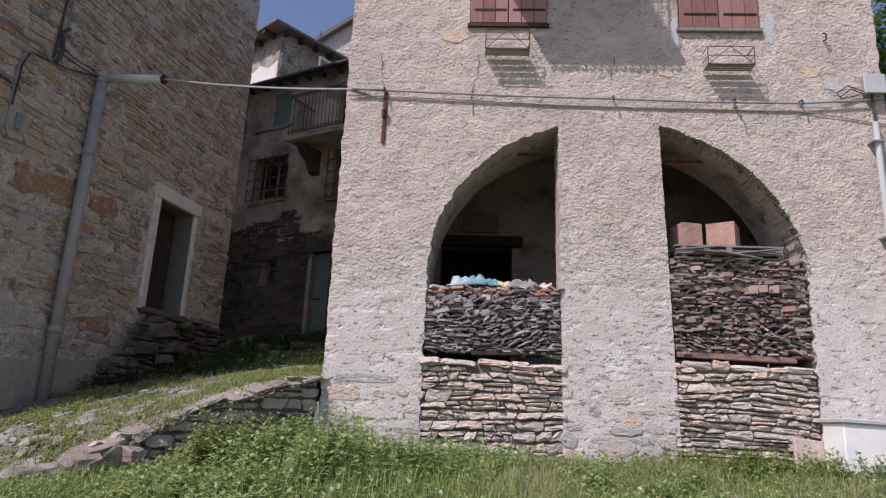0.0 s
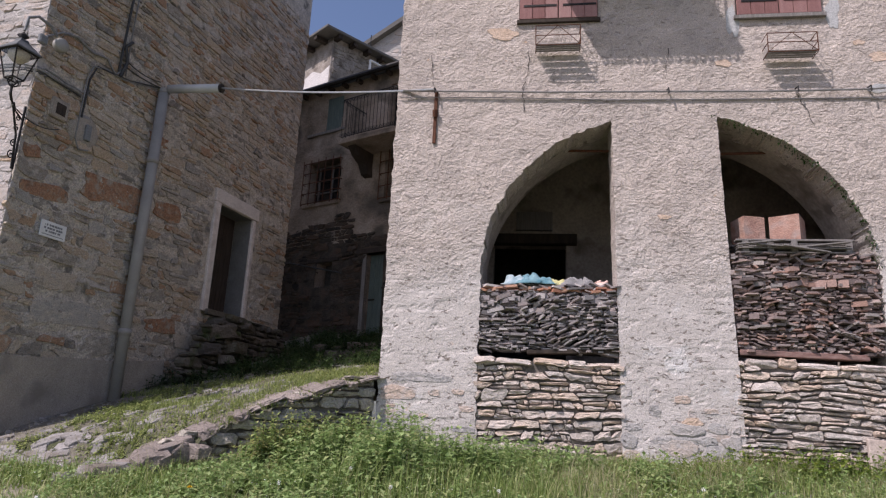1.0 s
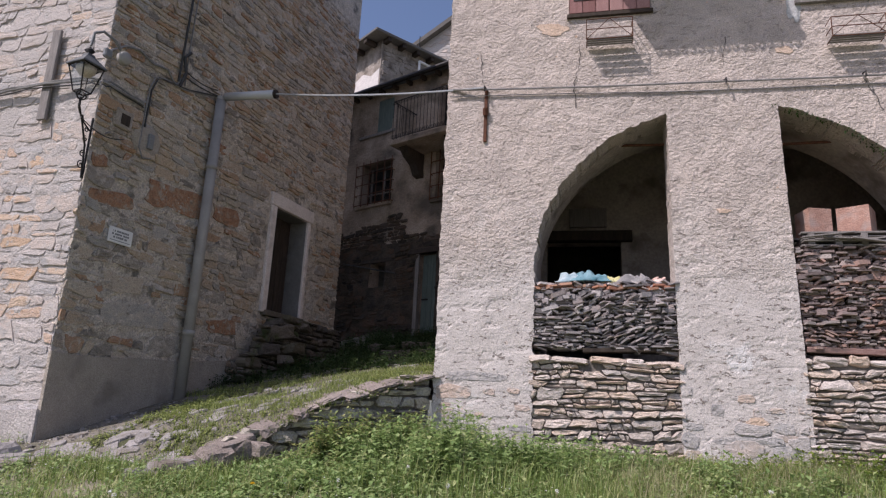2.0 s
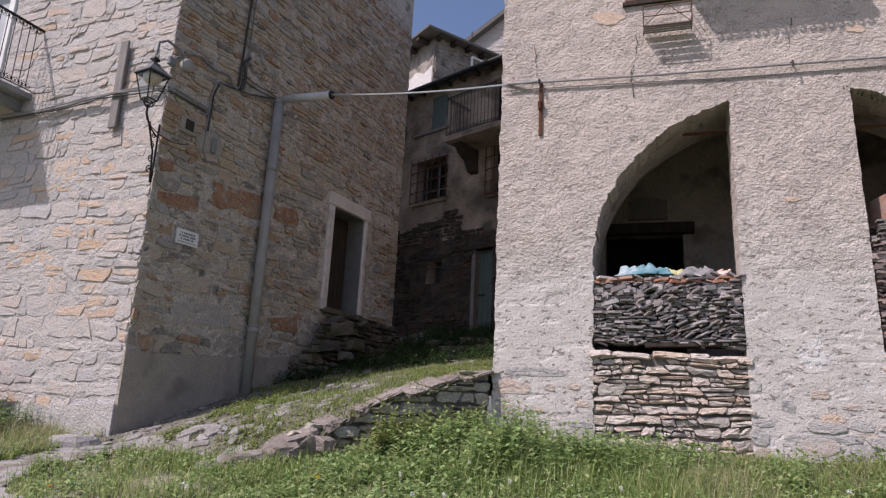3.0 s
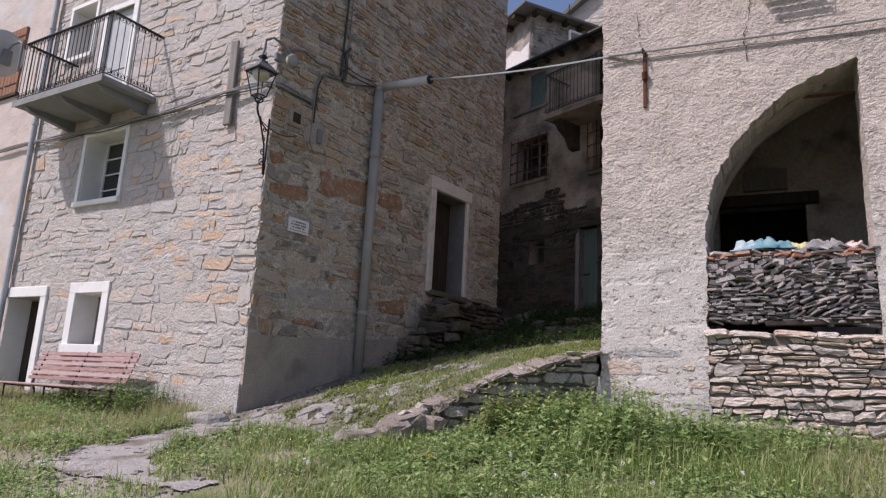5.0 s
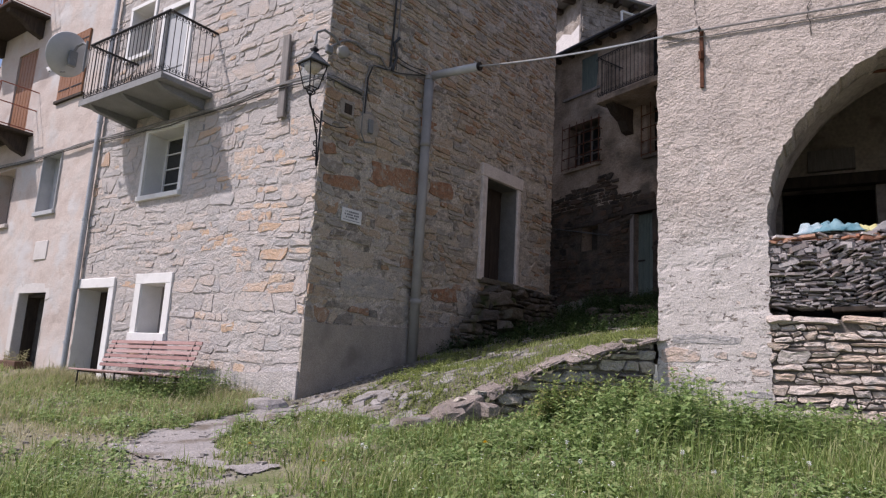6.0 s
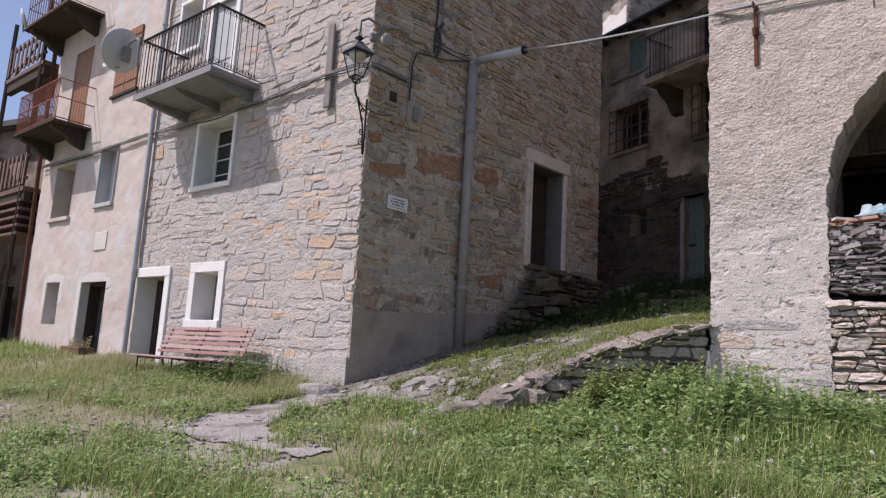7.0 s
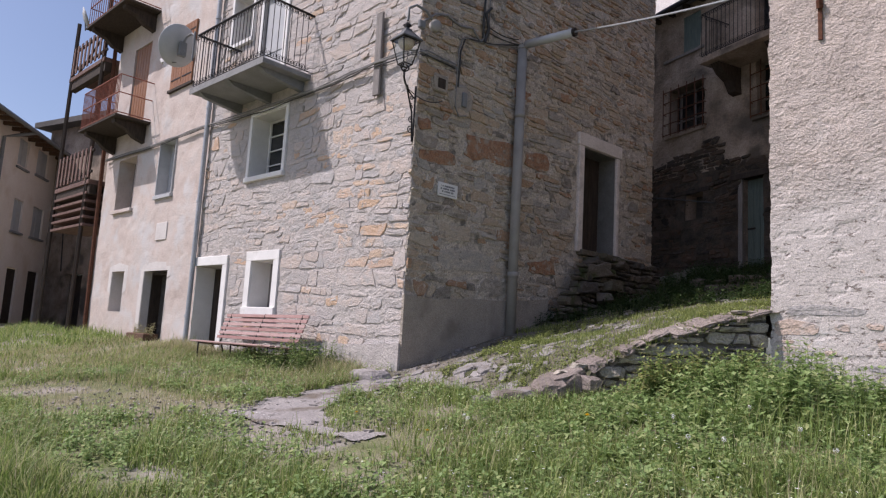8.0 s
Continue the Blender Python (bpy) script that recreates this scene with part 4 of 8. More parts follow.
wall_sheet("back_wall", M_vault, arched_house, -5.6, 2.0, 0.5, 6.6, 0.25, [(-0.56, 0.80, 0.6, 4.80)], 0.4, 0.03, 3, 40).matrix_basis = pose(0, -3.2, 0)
part("back_lintel", boxes((-0.75, 1.0, -3.25, -3.05, 4.78, 4.97)), M_darkwood, arched_house)
part("back_niche", boxes((-0.30, 0.38, -3.3, -3.12, 5.06, 5.42)), M_greywood, arched_house)
# store walls and floor take the near-black colour as painted room darkness
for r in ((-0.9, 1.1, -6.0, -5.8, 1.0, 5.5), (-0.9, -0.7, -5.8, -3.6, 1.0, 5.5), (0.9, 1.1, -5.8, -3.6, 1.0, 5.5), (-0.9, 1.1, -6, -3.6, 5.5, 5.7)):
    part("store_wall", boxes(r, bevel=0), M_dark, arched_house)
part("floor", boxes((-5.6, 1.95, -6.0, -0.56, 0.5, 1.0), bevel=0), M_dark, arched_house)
bm = prism(bmesh.new(), [(-6.1, 10.1), (2.5, 10.1), (2.5, 10.28), (-1.8, 12.4), (-6.1, 10.28)], -8.4, 0.55)
part("roof", bm, M_roofstone, arched_house)
part("tie_rod", tubes([[(-1.2, -0.55, 5.56), (-0.25, -0.55, 5.58)]], 0.022), M_rust, arched_house)
part("tie_rod", tubes([[(-2.6, -0.55, 5.5), (-3.85, -0.55, 5.52)]], 0.022), M_rust, arched_house)


def infill(u0, u1, z0, z1, seed, near):
    """A dry stone wall between the pier and the arch's side."""
    t = empty("infill_wall", F_arch, "dry stone wall of flat uneven stones filling the arch", "wall", "stone infills under the arch")
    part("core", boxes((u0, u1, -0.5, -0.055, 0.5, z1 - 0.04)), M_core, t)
    c = rubble(u0, u1, z0, z1 - 0.05, 0.065, 0.16, 0.09, 0.38, [], seed, 0.002, 0.10, 1.0, 0.32)
    lay_stones("dry_stone", c, t, M_dry, M_dry, (0.08, 0.12), near, seed, 300, -0.10, 0.008, 0.22)
    # heavy capping stones
    rng = random.Random(seed + 1)
    u = u0 + 0.02
    while u < u1 - 0.1:
        w, h = min(rng.uniform(0.2, 0.62), u1 - u), rng.uniform(0.07, 0.15)
        loose_stone("cap_stone", t, M_dry, w + 0.01, rng.uniform(0.12, 0.17), h, pose(u + w / 2, -0.12 + rng.uniform(-0.02, 0.02), z1 - 0.10 + h / 2, rng.uniform(-4, 4), rng.uniform(-4, 4), rng.uniform(-5, 5)), seed * 50 + int(u * 100) % 50)
        u += w
    return t


infill(-1.18, 0.82, 0.85, 2.36, 41, (-0.2, 1.9))
infill(-4.42, -2.56, 0.85, 2.42, 43, (-3.4, 1.9))

# ---- low retaining wall of the lane ----
F_ret = wall_frame(228.85, -2.14, 9.08)        # x runs down the lane from the house corner
retaining_wall = empty("retaining_wall", F_ret, "low sloping stone wall along the lane with flat capping", "wall")
RL = 2.84


def ret_top(u):
    return np.interp(u, [0, 0.85, 1.64, 2.42, 2.91, 3.3], [2.08, 1.85, 1.60, 1.25, 1.0, 0.82])


M_core_stone = surface("greenish_grey_block", [(0.27, 0.24, 0.205), (0.39, 0.355, 0.305), (0.48, 0.42, 0.34), (0.41, 0.39, 0.365)], 6, 0.93, 0.7, 45, 0.7, coarse=0.9, stain=(0.17, 0.15, 0.12), stain_scale=5, stain_at=0.58)
bm = prism(bmesh.new(), [(0, 0.7), (RL, 0.7)] + [(u, float(ret_top(u)) - 0.06) for u in (RL, 2.42, 1.64, 0.85, 0)], -0.45, -0.05)
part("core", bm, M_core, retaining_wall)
rng = random.Random(77)
c = [k for k in rubble(0.0, RL, 0.8, 2.2, 0.11, 0.20, 0.18, 0.42, [], 61, 0.006, 0.02, 1.0, 0.2) if k[1] + k[3] / 2 < ret_top(k[0]) + 0.02]
lay_stones("wall_stone", c, retaining_wall, M_core_stone, M_core_stone, (0.08, 0.13), (1, 1.5), 9, 300, -0.09, 0.012)
# thin broken capping slabs, laid in two rows along the slope
u = -0.02
k = 0
while u < RL - 0.35:
    w, h = rng.uniform(0.13, 0.40), rng.uniform(0.06, 0.12) + 0.05 * (u > 1.7)
    for row, (du, y) in enumerate(((0.0, -0.10), (0.1, -0.32))):
        c = u + w / 2 + du
        slope = math.degrees(math.atan((float(ret_top(c - 0.1)) - float(ret_top(c + 0.1))) / 0.2))
        loose_stone("capping_stone", retaining_wall, M_capping, w * 1.06, rng.uniform(0.15, 0.2), h, pose(c, y + rng.uniform(-0.03, 0.03), float(ret_top(c)) + 0.01 - h / 2 + rng.uniform(-0.025, 0.02), rng.uniform(-9, 5), slope + rng.uniform(-6, 6), rng.uniform(-12, 12)), 900 + 40 * row + k)
    u += w
    k += 1
for k, (u, y, w, h, up) in enumerate(((2.62, -0.08, 0.40, 0.27, 0.01), (2.86, 0.02, 0.34, 0.25, 0.03), (3.08, -0.12, 0.36, 0.22, 0.0), (2.45, 0.03, 0.26, 0.2, -0.08))):
    loose_stone("end_block", retaining_wall, M_capping, w, 0.22, h, pose(u, y, float(ret_top(u)) - h / 2 + up, -8, 22 - 7 * k, 14 * k - 16), 950 + k)

# ---- house that closes the lane ----
back_house = empty("back_house", F_back, "shaded old house with peeling plaster over stone", "house")
C_HOLES = [(1.35, 2.52, 7.2, 8.4), (-0.42, 0.14, 3.0, 5.56), (1.3, 1.88, 4.78, 5.46), (1.45, 2.05, 9.4, 10.4), (-0.9, -0.2, 8.45, 10.3), (-1.2, -0.25, 7.0, 8.35)]
wall_sheet("front_wall", M_oldplaster, back_house, -3.0, 4.2, 2.0, 10.72, 0.12, C_HOLES, 0.45, 0.05, 3.0, 12, label="peeling brown plaster over dark rubble")
# dark sheet between the stones; the lane's deep shade is put into its colour
M_rubblecore = surface("shade_dark_rubble", [(0.04, 0.034, 0.028), (0.085, 0.068, 0.054), (0.12, 0.085, 0.062)], 3, 0.95, 0.8, 30, coarse=0.9)
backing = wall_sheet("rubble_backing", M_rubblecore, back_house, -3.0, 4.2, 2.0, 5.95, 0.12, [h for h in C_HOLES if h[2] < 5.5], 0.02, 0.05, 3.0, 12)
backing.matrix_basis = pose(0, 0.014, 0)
cells = [k for k in rubble(-2.6, 4.1, 2.6, 7.0, 0.07, 0.22, 0.12, 0.5, [(h[0] - 0.02, h[1] + 0.02, h[2] - 0.02, h[3] + 0.02) for h in C_HOLES], 51, 0.004, 0.06) if fnoise(k[0] * 0.9, k[1] * 0.6, 55, 2) + (6.2 - k[1]) * 0.8 + (k[0] - 1.2) * 0.10 > 0.42]
# rubble colours lowered to carry the lane's shade
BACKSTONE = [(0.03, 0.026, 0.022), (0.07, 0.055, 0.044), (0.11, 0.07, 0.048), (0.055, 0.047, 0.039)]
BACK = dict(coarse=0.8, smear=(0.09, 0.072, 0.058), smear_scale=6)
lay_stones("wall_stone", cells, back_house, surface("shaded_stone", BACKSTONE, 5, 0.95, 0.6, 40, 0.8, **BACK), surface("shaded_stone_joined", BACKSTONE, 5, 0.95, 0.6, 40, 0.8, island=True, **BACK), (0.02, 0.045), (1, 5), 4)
for r in ((-3.0, 4.2, -5.0, -4.6, 2, 10.4), (-3.0, -2.6, -4.6, -0.45, 2, 10.4), (3.8, 4.2, -4.6, -0.45, 2, 10.4)):
    part("rear_wall", boxes(r, bevel=0), M_oldplaster, back_house)


# heavy rough stones showing through the render near the ground
cells = [k for k in packed(-2.6, -1.17, 0.95, 2.5, 0.09, 0.24, 2.0, [], 71, 0.03, 0.2) + packed(0.82, 2.08, 0.9, 2.3, 0.09, 0.24, 2.0, [], 72, 0.03, 0.2) + packed(-5.7, -4.5, 0.95, 2.2, 0.09, 0.22, 2.0, [], 73, 0.03, 0.2)
         if fnoise(k[0] * 2.1, k[1] * 2.1, 75, 2) + (1.7 - k[1]) * 0.22 > 0.63]
lay_stones("exposed_stone", cells, arched_house, M_stone, M_stone, (0.006, 0.013), (-1.8, 1.4), 15, 300, 0.0, 0.02, 0.5)


def patch(parent, u, z, w, h, mat, seed, proud=0.02, name="plaster_patch"):
    bm = prism(bmesh.new(), [(u + a, z + b) for a, b in blob(w, h, seed)], -0.02, proud)
    part(name, bm, mat, parent)


M_greypatch = surface("grey_repair_mortar", [(0.40, 0.40, 0.40), (0.50, 0.495, 0.49)], 5, 0.95, 0.5, 50)
M_lightpatch = surface("pale_lime_patch", [(0.62, 0.58, 0.555), (0.70, 0.66, 0.635)], 4, 0.95, 0.8, 40, dist=0.03)
M_brick = surface("exposed_brick", [(0.54, 0.40, 0.30), (0.62, 0.48, 0.385)], 6, 0.95, 0.6, 40, dist=0.03)
for i, (u, z, w, h, mt) in enumerate(((-2.82, 7.35, 0.16, 0.55, M_greypatch), (-4.2, 7.45, 0.2, 0.5, M_greypatch), (-4.75, 6.22, 0.42, 0.14, M_greypatch), (-5.05, 6.52, 0.28, 0.2, M_greypatch),
                                      (0.53, 7.28, 0.45, 0.2, M_brick), (-2.66, 6.68, 0.24, 0.10, M_brick), (-4.75, 6.72, 0.3, 0.13, M_brick), (-4.5, 6.95, 0.14, 0.09, M_brick), 
                                      (-1.75, 4.35, 0.16, 0.07, M_brick), (-2.0, 1.62, 0.22, 0.12, M_brick))):
    patch(arched_house, u, z, w, h, mt, 100 + i, 0.007)


# ---- shutters and iron on the arched house ----
def shutter_pair(house, u0, u1, z0, z1, mat, hinge=M_iron, planks=3, y=0.03, name="shutter"):
    mid = (u0 + u1) / 2
    for a, b in ((u0, mid - 0.006), (mid + 0.006, u1)):
        leaf = part(name, boxes((a, b, y - 0.02, y, z0, z1)), mat, house)
        w = (b - a) / planks
        for k in range(planks):
            part("plank", boxes((a + k * w + 0.005, a + (k + 1) * w - 0.005, y, y + 0.016, z0, z1), bevel=0.003), mat, leaf)
        for zz in (z0 + 0.22, z1 - 0.22):
            part("strap_hinge", boxes((a + 0.02, b - 0.06, y + 0.016, y + 0.024, zz - 0.018, zz + 0.018), bevel=0.002), hinge, leaf)


shutter_pair(arched_house, -0.89, 0.28, 7.5, 8.98, M_shutter)
shutter_pair(arched_house, -4.05, -2.89, 7.44, 8.98, M_shutter)
part("window_sill", boxes((-4.1, -2.84, -0.1, 0.06, 7.37, 7.43)), M_greywood, arched_house)
part("window_sill", boxes((-0.93, 0.32, -0.1, 0.05, 7.43, 7.49)), M_darkwood, arched_house)


def flower_rack(u0, u1, z0, z1, d):
    t = empty("flower_rack", F_arch, "rusty iron flower box rack fixed under a shuttered window", "flower rack", "flower racks on the facade")
    for z in (z0, (z0 + z1) / 2, z1):
        part("rail", tubes([[(u0, 0.02, z), (u0, d, z), (u1, d, z), (u1, 0.02, z)]], 0.007), M_rust, t)
    for u in (u0, u1):
        part("upright", tubes([[(u, d, z0), (u, d, z1)]], 0.007), M_rust, t)
    part("diagonal", tubes([[(u0, d, z0), ((u0 + u1) / 2, d, z1)], [((u0 + u1) / 2, d, z1), (u1, d, z0)]], 0.005), M_rust, t)
    for k in range(4):
        y = 0.05 + (d - 0.08) * k / 3
        part("slat", boxes((u1, u0, y - 0.02, y + 0.02, z0 + 0.012, z0 + 0.03), bevel=0.003), M_greywood, t)
    return t


flower_rack(0.03, -0.62, 6.92, 7.24, 0.25)
flower_rack(-3.2, -3.86, 6.70, 6.99, 0.25)


def bar_mesh(name, h, r=0.007, curl=0.045):
    """An upright railing bar with small scrolls at its foot and head, along z from 0."""
    bm = bmesh.new()
    tube(bm, [(0, 0, 0), (0, 0, h)], r, 6)
    if curl:
        for s in (1, -1):
            tube(bm, scroll(s * curl, curl * 1.2, curl * 0.95, 1.1, s), r * 0.7, 4)
            tube(bm, [(x, y, h - z) for x, y, z in scroll(s * curl, curl * 1.2, curl * 0.95, 1.1, s)], r * 0.7, 4)
    me = bpy.data.meshes.new(name)
    bm.to_mesh(me)
    bm.free()
    return me


CRACKS = [[(0.12, 7.0), (0.14, 6.6), (0.22, 6.37), (0.19, 5.95)], [(1.62, 6.95), (1.58, 6.45)], [(-1.9, 6.95), (-1.84, 6.45)], [(-3.59, 6.19), (-3.66, 6.06), (-3.8, 5.7)], [(1.2, 2.72), (0.95, 2.78)], [(-1.7, 3.3), (-2.1, 3.25)]]


def balcony(house, u0, u1, out, z, high, mat_slab, mat_rail, bars, side_bars, thick=0.1, curl=0.045, handrail=0.02, open_left=False, name="balcony", rail_label=""):
    slab = part(name, boxes((u0, u1, 0.0, out, z - thick, z), bevel=0.01), mat_slab, house)
    e = 0.04
    part("handrail", tubes([[(u0 + e, 0.0, z + high), (u0 + e, out - e, z + high), (u1 - e, out - e, z + high), (u1 - e, 0.0, z + high)]], handrail, 8), mat_rail, slab, rail_label)
    part("bottom_rail", tubes([[(u0 + e, 0.0, z + 0.06), (u0 + e, out - e, z + 0.06), (u1 - e, out - e, z + 0.06), (u1 - e, 0.0, z + 0.06)]], 0.011, 6), mat_rail, slab)
    me = bar_mesh("bar", high - 0.06, 0.0075, curl)
    me.materials.append(mat_rail)
    for k in range(bars + 1):
        link("bar", me, mat_rail, slab, "", pose(u0 + e + (u1 - u0 - 2 * e) * k / bars, out - e, z + 0.06))
    for k in range(1, side_bars):
        for u in (u0 + e, u1 - e):
            link("bar", me, mat_rail, slab, "", pose(u, (out - e) * k / side_bars, z + 0.06, 0, 0, 90))
    return slab


# the balcony between the upper windows, whose shade lies on the facade
slab = balcony(arched_house, -2.05, -0.02, 0.92, 8.68, 1.0, M_concrete, M_iron, 16, 6)
part("fringe", tubes([scroll(-0.1 - 0.115 * k, 8.50, 0.06, 0.9, 1, 0.9) for k in range(17)], 0.014, 4), M_iron, slab)

def crack(pts, w, seed):
    """A thin ragged fissure in the render."""
    rng = random.Random(seed)
    line = []
    for a, b in zip(pts, pts[1:]):
        for k in range(6):
            line.append((a[0] + (b[0] - a[0]) * k / 6 + rng.uniform(-0.018, 0.018), a[1] + (b[1] - a[1]) * k / 6))
    line.append(pts[-1])
    ws = [w * rng.uniform(0.15, 1.0) for _ in line]
    bm = bmesh.new()
    L_ = [bm.verts.new((u - q, 0.011, z)) for (u, z), q in zip(line, ws)]
    R_ = [bm.verts.new((u + q, 0.011, z)) for (u, z), q in zip(line, ws)]
    for k in range(len(line) - 1):
        bm.faces.new((L_[k], R_[k], R_[k + 1], L_[k + 1]))
    part("crack", bm, M_dark, arched_house)


for k, pts in enumerate(CRACKS):
    crack(pts, 0.007, 500 + k)

# strap of iron with a knob
bm = boxes((1.49, 1.54, 0.0, 0.03, 5.48, 6.33))
tube(bm, [(1.515, 0.03, 5.9), (1.515, 0.06, 6.0)], 0.04, 8)
part("iron_strap", bm, M_rust, arched_house, "rusty wall tie")
part("hook", tubes([[(-4.98, 0.0, 7.25), (-4.98, 0.08, 7.22), (-4.98, 0.1, 7.30), (-4.96, 0.06, 7.34)]], 0.012), M_iron, arched_house)

# ---- cables across the facade ----
cable = empty("overhead_cable", Matrix.Identity(4), "grey cable strung from the conduit pole across the facade", "cable")
part("span", tubes([sag((-5.39, 9.72, 6.83), (-1.55, 9.0, 6.32), 0.07, 14)], 0.017, 6), M_zinc, cable, "pale sheathed span")
part("run", tubes([[(-2.02, 9.03, 6.33), (-1.53, 9.04, 6.31), (0.2, 9.04, 6.25), (1.86, 9.04, 6.22), (3.2, 9.04, 6.19), (4.54, 9.04, 6.19), (5.7, 9.04, 6.27)]], 0.014, 6), M_greycable, cable)
part("slack_run", tubes([[(-2.08, 9.07, 6.24), (-0.6, 9.08, 6.20), (1.0, 9.08, 6.13), (2.6, 9.08, 6.1), (4.6, 9.08, 6.08), (5.2, 9.08, 5.98), (5.7, 9.08, 5.9)]], 0.007, 5), M_greycable, cable)
for x, z in ((-1.53, 6.31), (1.86, 6.22), (3.6, 6.2), (4.54, 6.19)):
    part("bracket", tubes([[(x, 9.12, z + 0.05), (x, 8.99, z + 0.03), (x, 8.99, z - 0.05)]], 0.012, 6), M_iron, cable)
junction_box = empty("junction_box", F_arch, "pale grey plastic junction box on the facade", "junction box")
part("body", boxes((-5.70, -5.42, 0.01, 0.13, 6.34, 6.62), bevel=0.015), M_zinc, junction_box)
part("lid", boxes((-5.71, -5.41, 0.13, 0.15, 6.33, 6.63), bevel=0.008), M_shutgrey, junction_box)
part("loop", tubes([[(-5.43, 0.05, 6.4), (-5.2, 0.1, 6.46), (-5.05, 0.06, 6.36), (-5.12, 0.05, 6.28), (-5.4, 0.04, 6.35)], [(-5.43, 0.05, 6.36), (-5.25, 0.08, 6.42), (-5.1, 0.06, 6.3)]], 0.009, 5), M_cable, junction_box)
conduit = empty("wall_conduit", F_arch, "grey plastic conduit clipped to the facade", "conduit")
part("pipe", tubes([[(-5.53, 0.08, 5.9), (-5.5, 0.08, 1.1)]], 0.042, 12), M_sleeve, conduit)
part("feed", tubes([[(-5.54, 0.06, 6.34), (-5.54, 0.07, 5.88)]], 0.02, 6), M_cable, conduit)
for z in (5.6, 4.2, 2.6):
    part("clip", boxes((-5.60, -5.42, 0.0, 0.15, z - 0.015, z + 0.015)), M_zinc, conduit)

# ---- stacks of broken slate and tiles in the arch ----
def shard_mesh(seed):
    rng = random.Random(seed)
    bm = bmesh.new()
    n = rng.choice((4, 5, 5, 6))
    ang = sorted(2 * math.pi * (k + rng.uniform(-0.25, 0.25)) / n + 0.78 for k in range(n))
    top = [(0.5 * (1.25 * math.cos(a)), 0.5 * (1.25 * math.sin(a))) for a in ang]
    top = [(max(-0.5, min(0.5, x)), max(-0.5, min(0.5, y))) for x, y in top]
    a = [bm.verts.new((x * 0.96, y, 0.5 + rng.uniform(-0.1, 0))) for x, y in top]
    b = [bm.verts.new((x, y * 0.98, -0.5)) for x, y in top]
    bm.faces.new(a)
    bm.faces.new(b[::-1])
    for i in range(n):
        bm.faces.new((a[i], b[i], b[(i + 1) % n], a[(i + 1) % n]))
    bmesh.ops.recalc_face_normals(bm, faces=bm.faces[:])
    bmesh.ops.triangulate(bm, faces=bm.faces[:])
    me = bpy.data.meshes.new("shard")
    bm.to_mesh(me)
    bm.free()
    return me


SHARDS = [shard_mesh(k) for k in range(18)]


def shard_stack(u0, u1, z0, z1, label, mat, mat_joined, seed, tall=1.0, thick=0):
    t = empty("slate_stack", F_arch @ pose((u0 + u1) / 2, 0, z0), label, "slate stack", "stacks of old roofing in the arch")
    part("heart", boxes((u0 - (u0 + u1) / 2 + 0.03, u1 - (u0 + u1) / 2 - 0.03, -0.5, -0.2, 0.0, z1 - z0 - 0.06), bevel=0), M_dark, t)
    rng = random.Random(seed)
    own = []
    for s in SHARDS:
        me = s.copy()
        me.materials.clear()
        me.materials.append(mat)
        own.append(me)
    geo = []
    for s in SHARDS:
        co = np.empty(len(s.vertices) * 3, np.float32)
        s.vertices.foreach_get("co", co)
        geo.append((co.reshape(-1, 3), np.array([p.vertices[:] for p in s.polygons])))
    items, z, c = [], z0, (u0 + u1) / 2
    while z < z1:
        th = rng.uniform(0.014, 0.032) * tall
        u = u0 + rng.uniform(0, 0.05)
        while u < u1 - 0.04:
            w = min(rng.uniform(0.06, 0.23), u1 - u)
            wild, way = float(fnoise(u * 2.3, z * 3.0, seed, 2)), float(vnoise(u * 1.6, z * 2.2, seed + 4)) - 0.5
            tilt = rng.gauss(0, 0.05) + (math.copysign(rng.uniform(0.2, 0.6), way) if wild > 0.62 else rng.uniform(-0.8, 0.8) * (rng.random() < 0.16))
            items.append((u + w / 2 - c, -0.15 + rng.gauss(0, 0.018) + rng.choice((0, 0, 0, 0, 0, 0.05, -0.05)), z - z0 + th / 2 + rng.uniform(-0.01, 0.01), w * (1.0 if abs(tilt) < 0.3 else 0.8), rng.uniform(0.18, 0.3), th * rng.uniform(0.7, 1.1), tilt))
            u += w * rng.uniform(0.8, 1.0)
        z += th * rng.uniform(0.75, 0.95)
    V, Fc, nv = [], [], 0
    rng.shuffle(items)
    # thicker old tiles and slabs among the slates, most of them near the top and the ends
    for k in range(thick):
        x = rng.uniform(u0, u1) - c if k % 3 else rng.choice((-1, 1)) * ((u1 - u0) / 2 - rng.uniform(0.08, 0.3))
        zz = (z1 - z0) * (1 - 0.3 * rng.random() if k % 3 else rng.random())
        items.insert(0, (max(-0.87, min(0.87, x)), -0.12 + rng.gauss(0, 0.02), zz - 0.03, rng.uniform(0.13, 0.28), rng.uniform(0.2, 0.28), rng.uniform(0.035, 0.075), rng.gauss(0, 0.12) if k % 4 else rng.uniform(-0.5, 0.5)))
    for i, (x, y, zz, w, d, h, tilt) in enumerate(items):
        m = Matrix.LocRotScale((x, y, zz), Euler((rng.uniform(-0.02, 0.12), tilt, rng.uniform(-0.3, 0.3))), (w, d, h))
        k = rng.randrange(len(SHARDS))
        if i < 300:
            link("shard", own[k], mat, t, "", m)
        else:
            a = np.array(m)
            V.append(geo[k][0] @ a[:3, :3].T + a[:3, 3])
            Fc.append(geo[k][1] + nv)
            nv += len(geo[k][0])
    if V:
        tagged(link("shard_layer", np_mesh("shard_layer", np.concatenate(V), np.concatenate(Fc)), mat_joined, t, "dense layers of thin broken slates"), kind="stuff")
    return t


